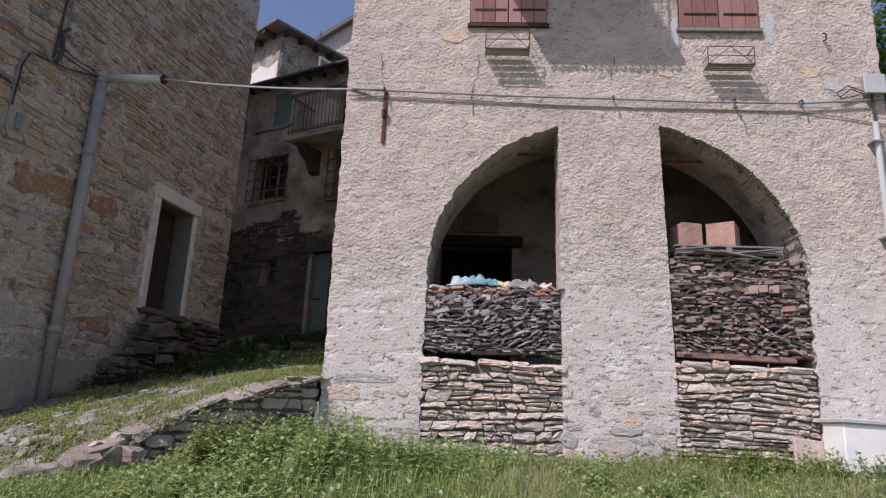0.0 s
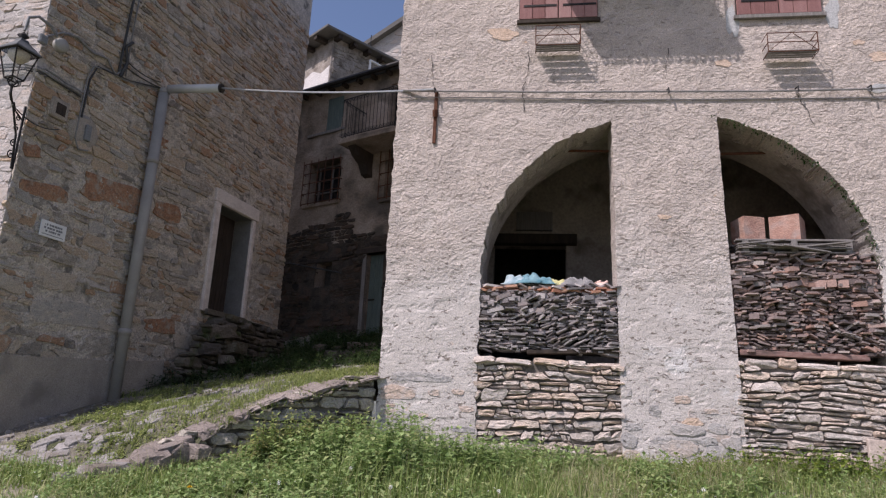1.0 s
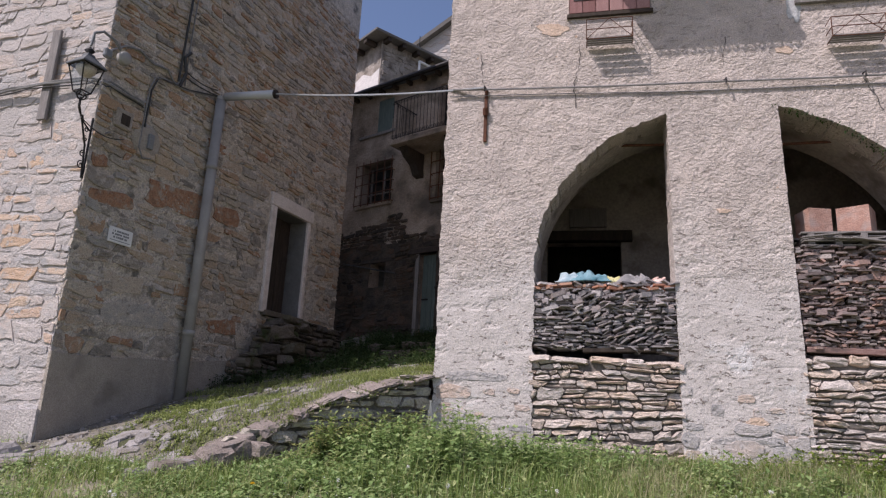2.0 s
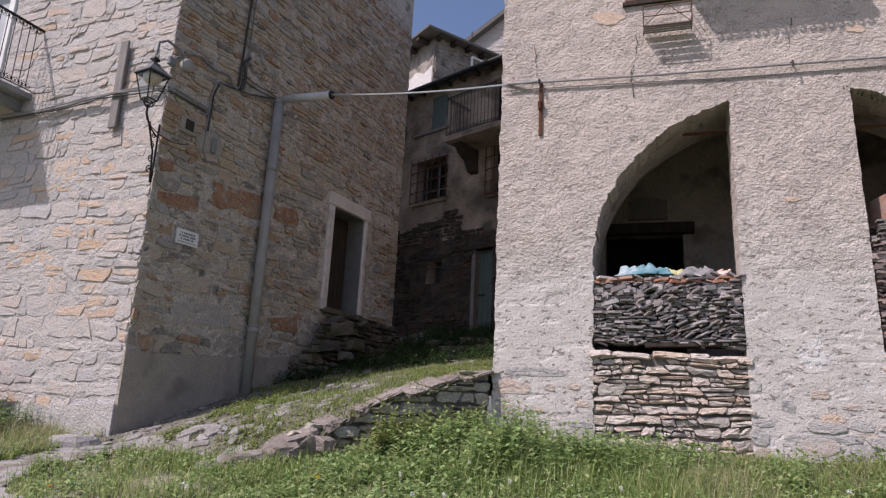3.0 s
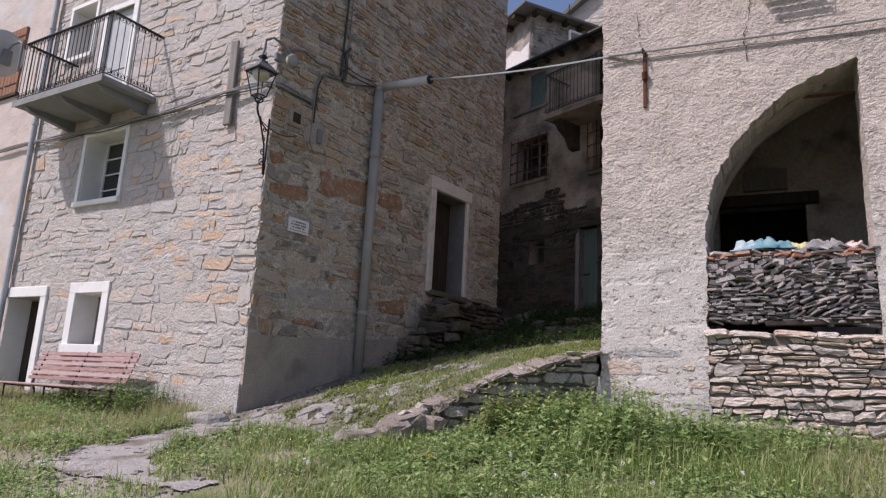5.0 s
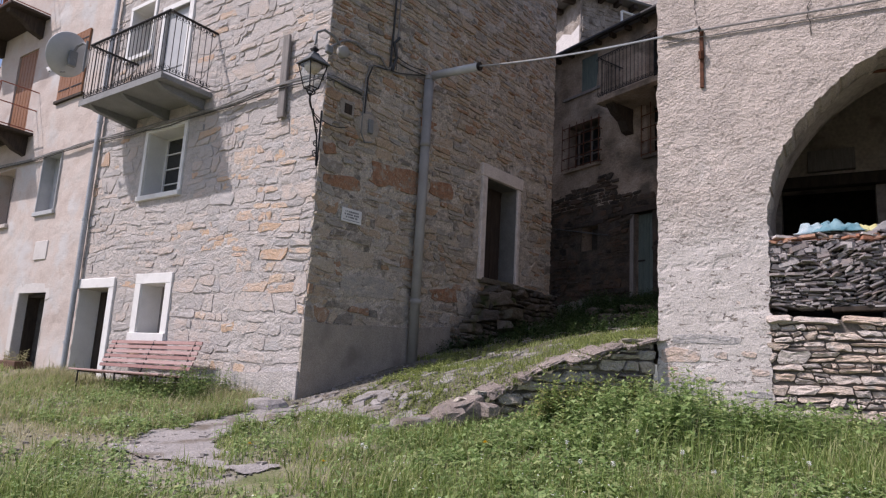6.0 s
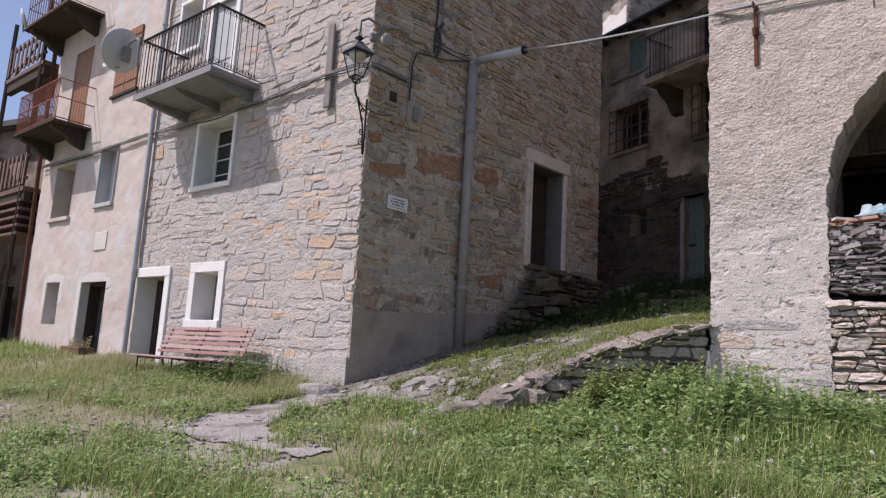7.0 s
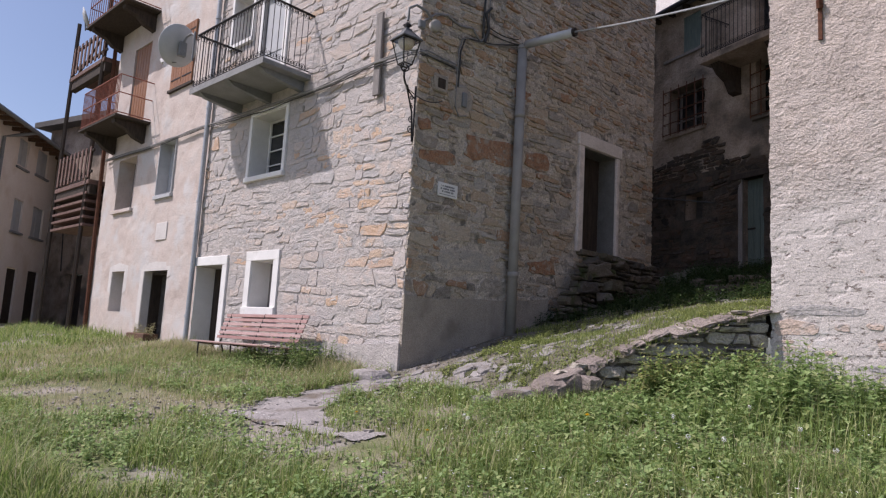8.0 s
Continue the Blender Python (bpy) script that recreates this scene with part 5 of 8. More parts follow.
shard_stack(-1.16, 0.79, 2.46, 3.28, "stack of thin dark broken roof slates on the dry stone wall", M_slate, M_slate_i, 5, thick=44)
shard_stack(-4.44, -2.60, 2.53, 3.84, "tall stack of reddish-brown broken slates on the dry stone wall", M_redslate, M_redslate_i, 6, 1.15, 40)


M_plank = surface("worn_red_plank", [(0.16, 0.085, 0.07), (0.27, 0.16, 0.14), (0.34, 0.23, 0.20)], 6, 0.85, 0.5, 50, stretch=(1, 5, 5), stain=(0.12, 0.09, 0.08), stain_scale=3)


def plank(u0, u1, y0, y1, z, th, label, mat=M_brownwood, tilt=0.0):
    t = tagged(part("plank", boxes(((u0 - u1) / 2, (u1 - u0) / 2, y0, y1, 0, th), bevel=0.006), mat), label, "plank", "planks under the slate stacks")
    t.matrix_world = F_arch @ pose((u0 + u1) / 2, 0, z, 0, tilt, 0)


plank(-1.12, 0.1, -0.3, -0.02, 2.44, 0.055, "dark weathered plank under the slate stack", M_darkwood, 2)
plank(-4.2, -2.64, -0.3, -0.02, 2.48, 0.07, "reddish weathered plank under the slate stack", M_plank, -1)


# broken roof tiles lying on the first stack
rng = random.Random(12)
TILES = []
for k in range(6):
    me = SHARDS[k * 2].copy()
    me.name = "roof_tile"
    me.materials.clear()
    me.materials.append(M_terra)
    TILES.append(me)
for k in range(26):
    ob = new("roof_tile", TILES[k % 6])
    ob.matrix_world = F_arch @ Matrix.LocRotScale((0.68 - 0.068 * k + rng.uniform(-0.03, 0.03), -0.15 + rng.uniform(-0.06, 0.06), 3.285 + 0.03 * (k % 2) + rng.uniform(0, 0.012)), Euler((rng.uniform(-0.12, 0.2), rng.uniform(-0.22, 0.22), rng.uniform(-0.5, 0.5))), (rng.uniform(0.14, 0.26), rng.uniform(0.2, 0.3), rng.uniform(0.02, 0.04)))
    tagged(ob, "broken terracotta roof tile lying on the slate stack", "roof tile", "loose roof tiles")


# loose broken pieces lying crosswise on top of the first stack
LOOSE = []
for k in range(6):
    me = SHARDS[k * 3].copy()
    me.name = "loose_slate"
    me.materials.clear()
    me.materials.append(M_slate)
    LOOSE.append(me)
for k in range(34):
    ob = new("loose_slate", LOOSE[k % 6])
    ob.matrix_world = F_arch @ Matrix.LocRotScale((0.66 - 0.053 * k + rng.uniform(-0.05, 0.05), -0.12 + rng.uniform(-0.05, 0.06), 3.33 + rng.uniform(0, 0.035)), Euler((rng.uniform(-0.2, 0.3), rng.gauss(0, 0.25), rng.uniform(-0.7, 0.7))), (rng.uniform(0.12, 0.3), rng.uniform(0.10, 0.2), rng.uniform(0.018, 0.035)))
    tagged(ob, "loose broken slate lying crosswise on the stack", "slate", "loose slates on the stack")
# a course of pink tiles set in the second stack
M_pinktile = surface("dusty_pink_tile", [(0.34, 0.22, 0.185), (0.44, 0.30, 0.26)], 6, 0.9, 0.4, 60, 0.6)
PINK_TILES = []
for me in TILES:
    me = me.copy()
    me.materials.clear()
    me.materials.append(M_pinktile)
    PINK_TILES.append(me)
for k in range(6):
    ob = new("roof_tile", PINK_TILES[k % 6])
    ob.matrix_world = F_arch @ Matrix.LocRotScale((-3.52 - 0.155 * k, -0.16 + rng.uniform(-0.015, 0.015), 3.47 + rng.uniform(-0.015, 0.015) - 0.01 * k), Euler((rng.uniform(-0.05, 0.05), rng.uniform(-0.06, 0.06), rng.uniform(-0.15, 0.15))), (0.15, 0.34, rng.uniform(0.10, 0.13)))
    tagged(ob, "pinkish roof tile packed in the slate stack", "roof tile", "tiles packed in the stack")


def cloth(u, y, z, w, d, h, mat, label, seed):
    xs = np.linspace(-0.5, 0.5, 22)
    X, Y = np.meshgrid(xs, xs, indexing="ij")
    fold = np.abs(fnoise(X * 4.0 + seed, Y * 3.0, seed, 2) - 0.5) * 3.0
    Z = h * (1 - (2 * np.abs(X)) ** 3) * (1 - (2 * np.abs(Y)) ** 3) * (0.5 + 0.65 * fold) + 0.02 * fnoise(X * 9, Y * 9, seed, 2)
    X2, Y2 = X * w + (fnoise(X * 4, Y * 4, seed + 5, 2) - 0.5) * 0.12, Y * d + (fnoise(X * 4, Y * 4, seed + 8, 2) - 0.5) * 0.10
    idx = np.arange(X.size).reshape(X.shape)
    q = np.stack([idx[:-1, :-1], idx[1:, :-1], idx[1:, 1:], idx[:-1, 1:]], -1).reshape(-1, 4)
    ob = link("rag", np_mesh("rag", np.stack([X2, Y2, Z], -1).reshape(-1, 3), q, True), mat)
    ob.modifiers.new("thickness", "SOLIDIFY").thickness = 0.006
    ob.matrix_world = F_arch @ pose(u, y, z)
    return tagged(ob, label, "rag", "rags on the slate stack")


def fabric(name, c0, c1):
    return surface(name, [c0, c1], 9, 0.9, 0.3, 120, fine=0.15)


cloth(0.0, -0.22, 3.38, 0.54, 0.42, 0.21, fabric("teal_cloth", (0.07, 0.19, 0.24), (0.22, 0.34, 0.38)), "crumpled teal and pale blue cloth on the slate stack", 3)
cloth(0.24, -0.2, 3.37, 0.44, 0.3, 0.16, fabric("pale_blue_cloth", (0.24, 0.35, 0.40), (0.45, 0.50, 0.52)), "crumpled pale blue cloth on the slate stack", 9)
cloth(-0.3, -0.2, 3.37, 0.30, 0.26, 0.13, fabric("yellow_cloth", (0.45, 0.41, 0.16), (0.55, 0.52, 0.30)), "crumpled yellow cloth on the slate stack", 5)
cloth(-0.58, -0.2, 3.36, 0.50, 0.3, 0.16, fabric("grey_cloth", (0.18, 0.17, 0.18), (0.31, 0.30, 0.29)), "grey and teal folded cloth on the slate stack", 7)
cloth(-0.92, -0.2, 3.36, 0.24, 0.24, 0.12, fabric("pink_cloth", (0.55, 0.36, 0.30), (0.66, 0.52, 0.47)), "small pale pink cloth on the slate stack", 11)

# pallet and terracotta flue blocks
pallet = empty("pallet", F_arch @ pose(-3.42, -0.35, 3.86), "grey weathered timber pallet lying on the slate stack", "pallet")
for y in (-0.35, -0.05, 0.28):
    part("deck_board", boxes((-0.74, 0.74, y - 0.07, y + 0.05, 0.17, 0.195), bevel=0.003), M_greywood, pallet)
    part("bottom_board", boxes((-0.74, 0.74, y - 0.05, y + 0.05, 0.0, 0.022), bevel=0.003), M_greywood, pallet)
for x in (-0.68, 0.0, 0.3, 0.62):
    part("bearer", boxes((x - 0.04, x + 0.04, -0.38, 0.33, 0.022, 0.17), bevel=0.003), M_greywood, pallet)
for k, z in enumerate((0.06, 0.09, 0.125)):
    part("batten", boxes((-0.7, 0.72, 0.15 - 0.03 * k, 0.35 - 0.02 * k, z, z + 0.018), bevel=0.003), M_greywood, pallet)


for k, (x, z, tilt) in enumerate(((-0.35, 0.10, 5), (0.2, 0.075, -4), (0.45, 0.12, 7), (-0.1, 0.03, -6))):
    bm = boxes((-0.32, 0.3, -0.03, 0.03, 0, 0.02), bevel=0.004)
    part("broken_board", bm, M_greywood, pallet, "", pose(x, 0.36 + 0.02 * k, z, 0, tilt, 6 * k - 8))

M_block = surface("dusty_terracotta", [(0.30, 0.17, 0.135), (0.40, 0.24, 0.19), (0.45, 0.31, 0.26)], 5, 0.9, 0.4, 60, coarse=0.3, stain=(0.36, 0.27, 0.24), stain_scale=4, stain_at=0.55)


def flue_block(u, y, z, rz, w, d, h, label):
    t = empty("flue_block", F_arch @ pose(u, y, z, 0, 0, rz), label, "terracotta block", "terracotta blocks on the pallet")
    bm = bmesh.new()
    for r in ((-w / 2, w / 2, d / 2 - 0.03, d / 2), (-w / 2, w / 2, -d / 2, -d / 2 + 0.03), (-w / 2, -w / 2 + 0.03, -d / 2 + 0.03, d / 2 - 0.03), (w / 2 - 0.03, w / 2, -d / 2 + 0.03, d / 2 - 0.03)):
        box(bm, *r, 0, h)
    box(bm, -w / 2 + 0.03, w / 2 - 0.03, -d / 2 + 0.03, d / 2 - 0.03, h - 0.035, h - 0.03)
    part("shell", bm, M_block, t)


flue_block(-2.93, -0.32, 4.06, 14, 0.30, 0.34, 0.35, "dusty red terracotta flue block on the pallet")
flue_block(-3.46, -0.34, 4.06, -30, 0.38, 0.40, 0.37, "orange terracotta flue block turned on the pallet")

# ---- white metal cabinet and leaning slab at the foot of the facade ----
cab = empty("metal_cabinet", F_arch @ pose(-4.92, 0.32, 0.96, 0, -1.5, 3), "white enamelled metal cabinet leaning at the wall", "cabinet")
part("body", boxes((-0.55, 0.55, -0.25, 0.22, 0.06, 0.74), bevel=0.012), M_white, cab)
part("top_rim", boxes((-0.58, 0.58, -0.27, 0.25, 0.74, 0.80), bevel=0.012), M_shutgrey, cab)
part("base", boxes((-0.5, 0.5, -0.2, 0.2, -0.15, 0.06), bevel=0.008), M_shutgrey, cab)
slab = tagged(part("leaning_slab", boxes((-0.19, 0.19, -0.03, 0.03, -0.1, 0.56), bevel=0.012), surface("pinkish_concrete", [(0.40, 0.33, 0.29), (0.48, 0.40, 0.355)], 4, 0.9, 0.3, 50)), "pinkish concrete slab leaning against the dry stone wall", "slab")
slab.matrix_world = F_arch @ pose(-4.16, 0.16, 0.95, 10, -5, 4)

# ================= stone house: openings and fittings =================
def framed_window(house, u0, u1, z0, z1, border, frame_mat, bars=True, depth=0.42, sill=True, name="window", shutter=None, left_only=False):
    """A reveal painted white, a casement set deep in the wall, and a raised border."""
    win = part(name, boxes((u0, u1, -depth - 0.03, -depth, z0, z1), bevel=0), M_glass if shutter is None else shutter, house)
    b = border
    if b:
        if not left_only:
            part("border", boxes((u1, u1 + b, -0.02, 0.035, z0, z1), bevel=0.006), frame_mat, win)
            part("border", boxes((u0 - b, u1 + b, -0.02, 0.037, z1, z1 + b), bevel=0.006), frame_mat, win)
        part("border", boxes((u0 - b, u0, -0.02, 0.035, z0, z1), bevel=0.006), frame_mat, win)
    if sill:
        part("sill", boxes((u0 - max(b, 0.06), u1 + max(b, 0.06), -0.05, 0.07, z0 - max(b, 0.1), z0), bevel=0.008), frame_mat, win)
    part("reveal", boxes((u1 - 0.012, u1 + 0.001, -depth, 0.0, z0, z1), bevel=0), frame_mat, win)
    part("reveal", boxes((u0 - 0.001, u0 + 0.012, -depth, 0.0, z0, z1), bevel=0), frame_mat, win)
    part("reveal", boxes((u0 + 0.013, u1 - 0.013, -depth, 0.0, z1 - 0.012, z1 + 0.001), bevel=0), frame_mat, win)
    if bars:
        m = (u0 + u1) / 2
        for a in (u0 + 0.012, m - 0.03, u1 - 0.062):
            part("stile", boxes((a, a + 0.05, -depth, -depth + 0.04, z0, z1), bevel=0.004), M_white, win)
        for k in range(5):
            z = z0 + (z1 - z0 - 0.04) * k / 4
            part("glazing_bar", boxes((u0 + 0.012, u1 - 0.012, -depth, -depth + 0.035, z, z + (0.05 if k in (0, 4) else 0.025)), bevel=0.003), M_white, win)
    return win


framed_window(stone_house, 3.72, 4.95, 4.52, 5.84, 0.10, M_white)
framed_window(stone_house, 3.68, 4.49, 1.84, 2.76, 0.19, M_white, False, 0.42, True, "window", M_greywood)
w3 = framed_window(stone_house, 5.4, 6.25, 7.75, 8.9, 0.09, M_white)
part("folded_shutter", boxes((5.45, 5.6, -0.3, -0.26, 7.78, 8.85)), M_shutter, w3)
# ground-floor doorway with its heavy lintel
dr = part("door", boxes((5.64, 6.82, -0.5, -0.45, 0.5, 2.70), bevel=0), M_darkwood, stone_house, "dark plank door deep in a whitewashed opening")
part("lintel", boxes((5.42, 6.86, -0.02, 0.05, 2.72, 2.92), bevel=0.01), M_white, dr)
part("jamb", boxes((5.42, 5.62, -0.02, 0.045, 0.7, 2.72), bevel=0.01), M_white, dr)
for a, b in ((6.825, 6.84), (5.62, 5.635)):
    part("reveal", boxes((a, b, -0.45, 0.0, 0.5, 2.72), bevel=0), M_white, dr)
for k in range(5):
    part("board", boxes((5.66 + 0.23 * k, 5.87 + 0.23 * k, -0.45, -0.435, 0.6, 2.68), bevel=0.004), M_darkwood, dr)
# balcony door with grey leaves
bd = part("balcony_door", boxes((4.08, 4.92, -0.10, -0.05, 6.3, 8.5), bevel=0.01), M_shutgrey, stone_house, "closed grey balcony door in a white surround")
for a, b in ((3.93, 4.08), (4.92, 5.05)):
    part("border", boxes((a, b, -0.02, 0.04, 6.3, 8.62), bevel=0.006), M_white, bd)
part("border", boxes((4.081, 4.919, -0.02, 0.04, 8.5, 8.62), bevel=0.006), M_white, bd)
part("lock_rail", boxes((4.16, 4.84, -0.05, -0.035, 7.2, 7.32), bevel=0.004), M_shutgrey, bd)

# balcony on steel brackets
slab = balcony(stone_house, 3.0, 5.82, 1.05, 6.32, 1.2, M_concrete, M_iron, 22, 8, 0.10, 0.05, 0.024)
for u in (3.25, 4.4, 5.55):
    bm = prism(bmesh.new(), [(0.0, 6.22), (1.0, 6.22), (0.86, 6.13), (0.0, 6.02)], -0.06, 0.06)
    bmesh.ops.transform(bm, matrix=pose(u, 0, 0, 0, 0, 90), verts=bm.verts[:])
    part("bracket", bm, M_greypaint, slab)
part("edge_strip", boxes((2.98, 5.84, 1.05, 1.062, 6.20, 6.33), bevel=0.003), M_concrete, slab)

M_dish = surface("matt_grey_enamel", [(0.40, 0.41, 0.42), (0.47, 0.48, 0.49)], 3, 0.7, 0.05, 60, fine=0.05)
# satellite dish on the balcony's end
dish = empty("satellite_dish", F_front @ pose(5.95, 1.12, 7.30), "round grey satellite dish clamped to the balcony rail", "satellite dish")
dm = pose(0.5, 0.03, 0.12) @ Vector((0.92, 0.2, 0.34)).to_track_quat("Z", "Y").to_matrix().to_4x4() @ pose(0, 0, 0)
part("reflector", lathe(bmesh.new(), [(0.0, -0.11), (0.17, -0.10), (0.32, -0.06), (0.455, 0.0), (0.464, 0.0), (0.46, -0.012), (0.32, -0.076), (0.17, -0.115), (0.0, -0.126)], 32, dm), M_dish, dish, smooth=True)
part("mount", tubes([[(-0.1, -0.05, -0.35), (-0.1, -0.05, 0.3)], [(-0.1, -0.05, 0.22), (0.05, -0.05, 0.3), (0.22, -0.02, 0.26), (0.33, 0.0, 0.12)]], 0.025, 8), M_greypaint, dish)
part("back_plate", boxes((0.28, 0.38, -0.08, 0.08, -0.16, 0.16), bevel=0.01), M_greypaint, dish)
part("feed_arm", tubes([[(0.45, 0.05, -0.28), (0.95, 0.15, -0.2)]], 0.012, 6), M_greypaint, dish)
part("feed_horn", tubes([[(0.92, 0.14, -0.2), (0.98, 0.16, -0.12)]], 0.035, 10), M_white, dish)

# downpipe between the two houses
downpipe = empty("downpipe", F_front @ pose(6.86, 0, 0), "blue-grey metal downpipe where the houses meet", "downpipe")
part("pipe", tubes([[(0.02, 0.10, 14.0), (0.0, 0.10, 6.2), (-0.03, 0.10, 0.75)]], 0.055, 12), M_pipe, downpipe)
for z in (1.6, 4.2, 6.4, 8.6):
    part("collar", tubes([[(0, 0.10, z - 0.03), (0, 0.10, z + 0.03)]], 0.066, 12), M_pipe, downpipe)

# board on the wall beside the lamp
board = tagged(part("board", boxes((-0.08, 0.08, 0.05, 0.10, -0.74, 0.74), bevel=0.008), M_greywood), "weathered grey upright board fixed to the stone wall", "board")
board.matrix_world = F_front @ pose(0.93, 0, 6.18, 0, 1, 0)

# cables along the front and round the corner
wire = empty("wall_cable", Matrix.Identity(4), "bundled grey cables running along the house walls", "cable")


def fpt(u, o, z):
    return F_front @ Vector((u, o, z))


def spt(s, o, z):
    return F_side @ Vector((-s, o, z))


def wavy(pts, amp, seed, per=5):
    rng = random.Random(seed)
    out = []
    for a, b in zip(pts, pts[1:]):
        a, b = Vector(a), Vector(b)
        for k in range(per):
            out.append(a.lerp(b, k / per) + Vector((0, 0, rng.uniform(-amp, amp))))
    return out + [Vector(pts[-1])]


for k, (dz, r, mt) in enumerate(((0.0, 0.020, M_greycable), (0.035, 0.014, M_greycable), (-0.04, 0.011, M_cable))):
    part("strand", tubes([wavy([fpt(13.1, 0.06 + 0.02 * k, 6.05 + dz), fpt(10.2, 0.06, 5.98 + dz), fpt(7.1, 0.09, 5.98 + dz), fpt(4.5, 0.07, 5.93 + dz * 1.4), fpt(2.7, 0.06, 5.94 + dz), fpt(0.9, 0.12, 6.0 + dz), fpt(0.1, 0.08, 6.0 + dz), spt(0.1, 0.06, 6.0 + dz), spt(0.75, 0.05, 5.98 + dz)], 0.015, 30 + k)], r, 6), mt, wire)
part("strand", tubes([[spt(0.0, 0.05, 6.5), spt(0.25, 0.05, 6.72), spt(0.5, 0.05, 6.8), spt(0.8, 0.05, 6.72), spt(1.1, 0.05, 6.78), spt(1.3, 0.05, 6.6), spt(1.4, 0.05, 6.75)]], 0.018, 6), M_greycable, wire)
part("strand", tubes([[spt(1.05, 0.05, 5.2), spt(0.88, 0.05, 5.15), spt(0.79, 0.05, 5.3), spt(0.8, 0.04, 5.6), spt(0.82, 0.04, 6.3), spt(0.88, 0.05, 6.52), spt(1.1, 0.05, 6.6), spt(1.5, 0.05, 6.62), spt(2.2, 0.08, 6.82)]], 0.014, 6), M_greycable, wire)
part("strand", tubes([[spt(0.84, 0.04, 5.65), spt(0.86, 0.04, 6.3), spt(0.95, 0.05, 6.56), spt(1.6, 0.06, 6.66), spt(2.25, 0.1, 6.86)]], 0.014, 6), M_cable, wire)
part("riser", tubes([[spt(1.35, 0.05, 6.7), spt(1.36, 0.06, 7.4), spt(1.4, 0.06, 9.0), spt(1.42, 0.06, 12.0)]], 0.02, 6), M_cable, wire)
part("riser", tubes([[spt(1.5, 0.05, 6.7), spt(1.48, 0.06, 7.4), spt(1.5, 0.06, 9.0), spt(1.55, 0.06, 12.0)]], 0.012, 6), M_greycable, wire)
part("knot", tubes([[spt(1.38, 0.07, 6.62), spt(1.45, 0.09, 6.9), spt(1.38, 0.08, 7.15), spt(1.5, 0.08, 7.3)]], 0.028, 6), M_cable, wire)
part("strand", tubes([sag(spt(1.4, 0.06, 6.85), spt(2.25, 0.12, 6.86), 0.04), sag(spt(1.45, 0.06, 6.95), spt(2.2, 0.12, 6.95), 0.06)], 0.010, 5), M_cable, wire)
part("droop", tubes([sag((-6.72, 7.05, 5.2), tuple(spt(0.5, 0.05, 5.3)), 0.10)], 0.008, 5), M_cable, wire)

meter = empty("meter_plate", F_side @ pose(-0.96, 0.0, 5.46), "round mortar patch with a dark switch box and conduit", "switch box")
part("plate", lathe(bmesh.new(), [(0.0, 0.05), (0.22, 0.045), (0.29, 0.0), (0.29, -0.05)], 24, pose(0, 0, 0, -90, 0, 0)), M_greyrender, meter)
part("switch", boxes((-0.07, 0.03, 0.03, 0.09, -0.13, 0.12), bevel=0.01), M_greypaint, meter)
vent = empty("vent", F_side @ pose(-0.46, 0.0, 5.6), "small square vent set in a mortar surround", "vent")
part("surround", boxes((-0.15, 0.15, -0.02, 0.06, -0.15, 0.15), bevel=0.02), M_greyrender, vent)
part("grating", boxes((-0.085, 0.075, 0.055, 0.068, -0.09, 0.08), bevel=0.003), M_darkwood, vent)

# side door in its pale surround, raised on a landing
sd = part("door", boxes((-5.50, -4.40, -0.46, -0.40, 3.36, 5.46), bevel=0), M_darkwood, stone_house, "closed dark brown door deep in a pale cement surround", side_pivot)
for k in range(3):
    part("panel", boxes((-5.46 + 0.36 * k, -5.14 + 0.36 * k, -0.40, -0.385, 3.45, 5.38), bevel=0.006), M_darkwood, sd)
for z in (4.05, 4.35):
    part("slot", boxes((-4.95, -4.72, -0.385, -0.38, z, z + 0.02), bevel=0), M_dark, sd)
M_cement = surface("pale_cement_surround", [(0.64, 0.565, 0.515), (0.74, 0.665, 0.61)], 4, 0.9, 0.4, 50, stain=(0.54, 0.475, 0.43), stain_scale=3)
for r in ((-4.38, -4.21, -0.02, 0.06, 3.30, 5.46), (-5.64, -5.52, -0.02, 0.05, 3.34, 5.46), (-5.70, -4.19, -0.02, 0.062, 5.462, 5.73)):
    part("surround", boxes(r, bevel=0.015), M_cement, sd)
M_greyreveal = surface("grey_reveal_paint", [(0.15, 0.145, 0.135), (0.20, 0.195, 0.185)], 4, 0.85, 0.2, 50)
part("reveal", boxes((-5.52, -5.505, -0.40, 0.0, 3.36, 5.46), bevel=0), M_greyreveal, sd)
part("reveal", boxes((-5.505, -4.40, -0.40, 0.0, 5.445, 5.46), bevel=0), M_greyreveal, sd)
part("threshold", boxes((-5.6, -4.3, -0.40, 0.12, 3.24, 3.345), bevel=0.01), M_mossy, sd)

landing = empty("stone_landing", F_side, "rough stone landing in front of the side door", "landing")
part("core", prism(bmesh.new(), [(-6.6, 2.0), (-4.0, 1.6), (-4.05, 2.5), (-4.35, 3.0), (-4.5, 3.2), (-5.9, 3.22), (-6.6, 3.1)], 0.0, 0.36), M_mossy, landing)
c = [k for k in rubble(-6.6, -3.35, 1.6, 3.24, 0.10, 0.19, 0.12, 0.28, [], 91, 0.006, 0.08, 1.0, 0.2) if k[1] < 3.22 - 1.35 * max(0, k[0] + 4.15) and k[1] > 1.9]
lay_stones("landing_stone", c, landing, M_mossy, M_mossy, (0.08, 0.15), (-4.5, 2.4), 17, 300, 0.38, 0.02, 0.3)
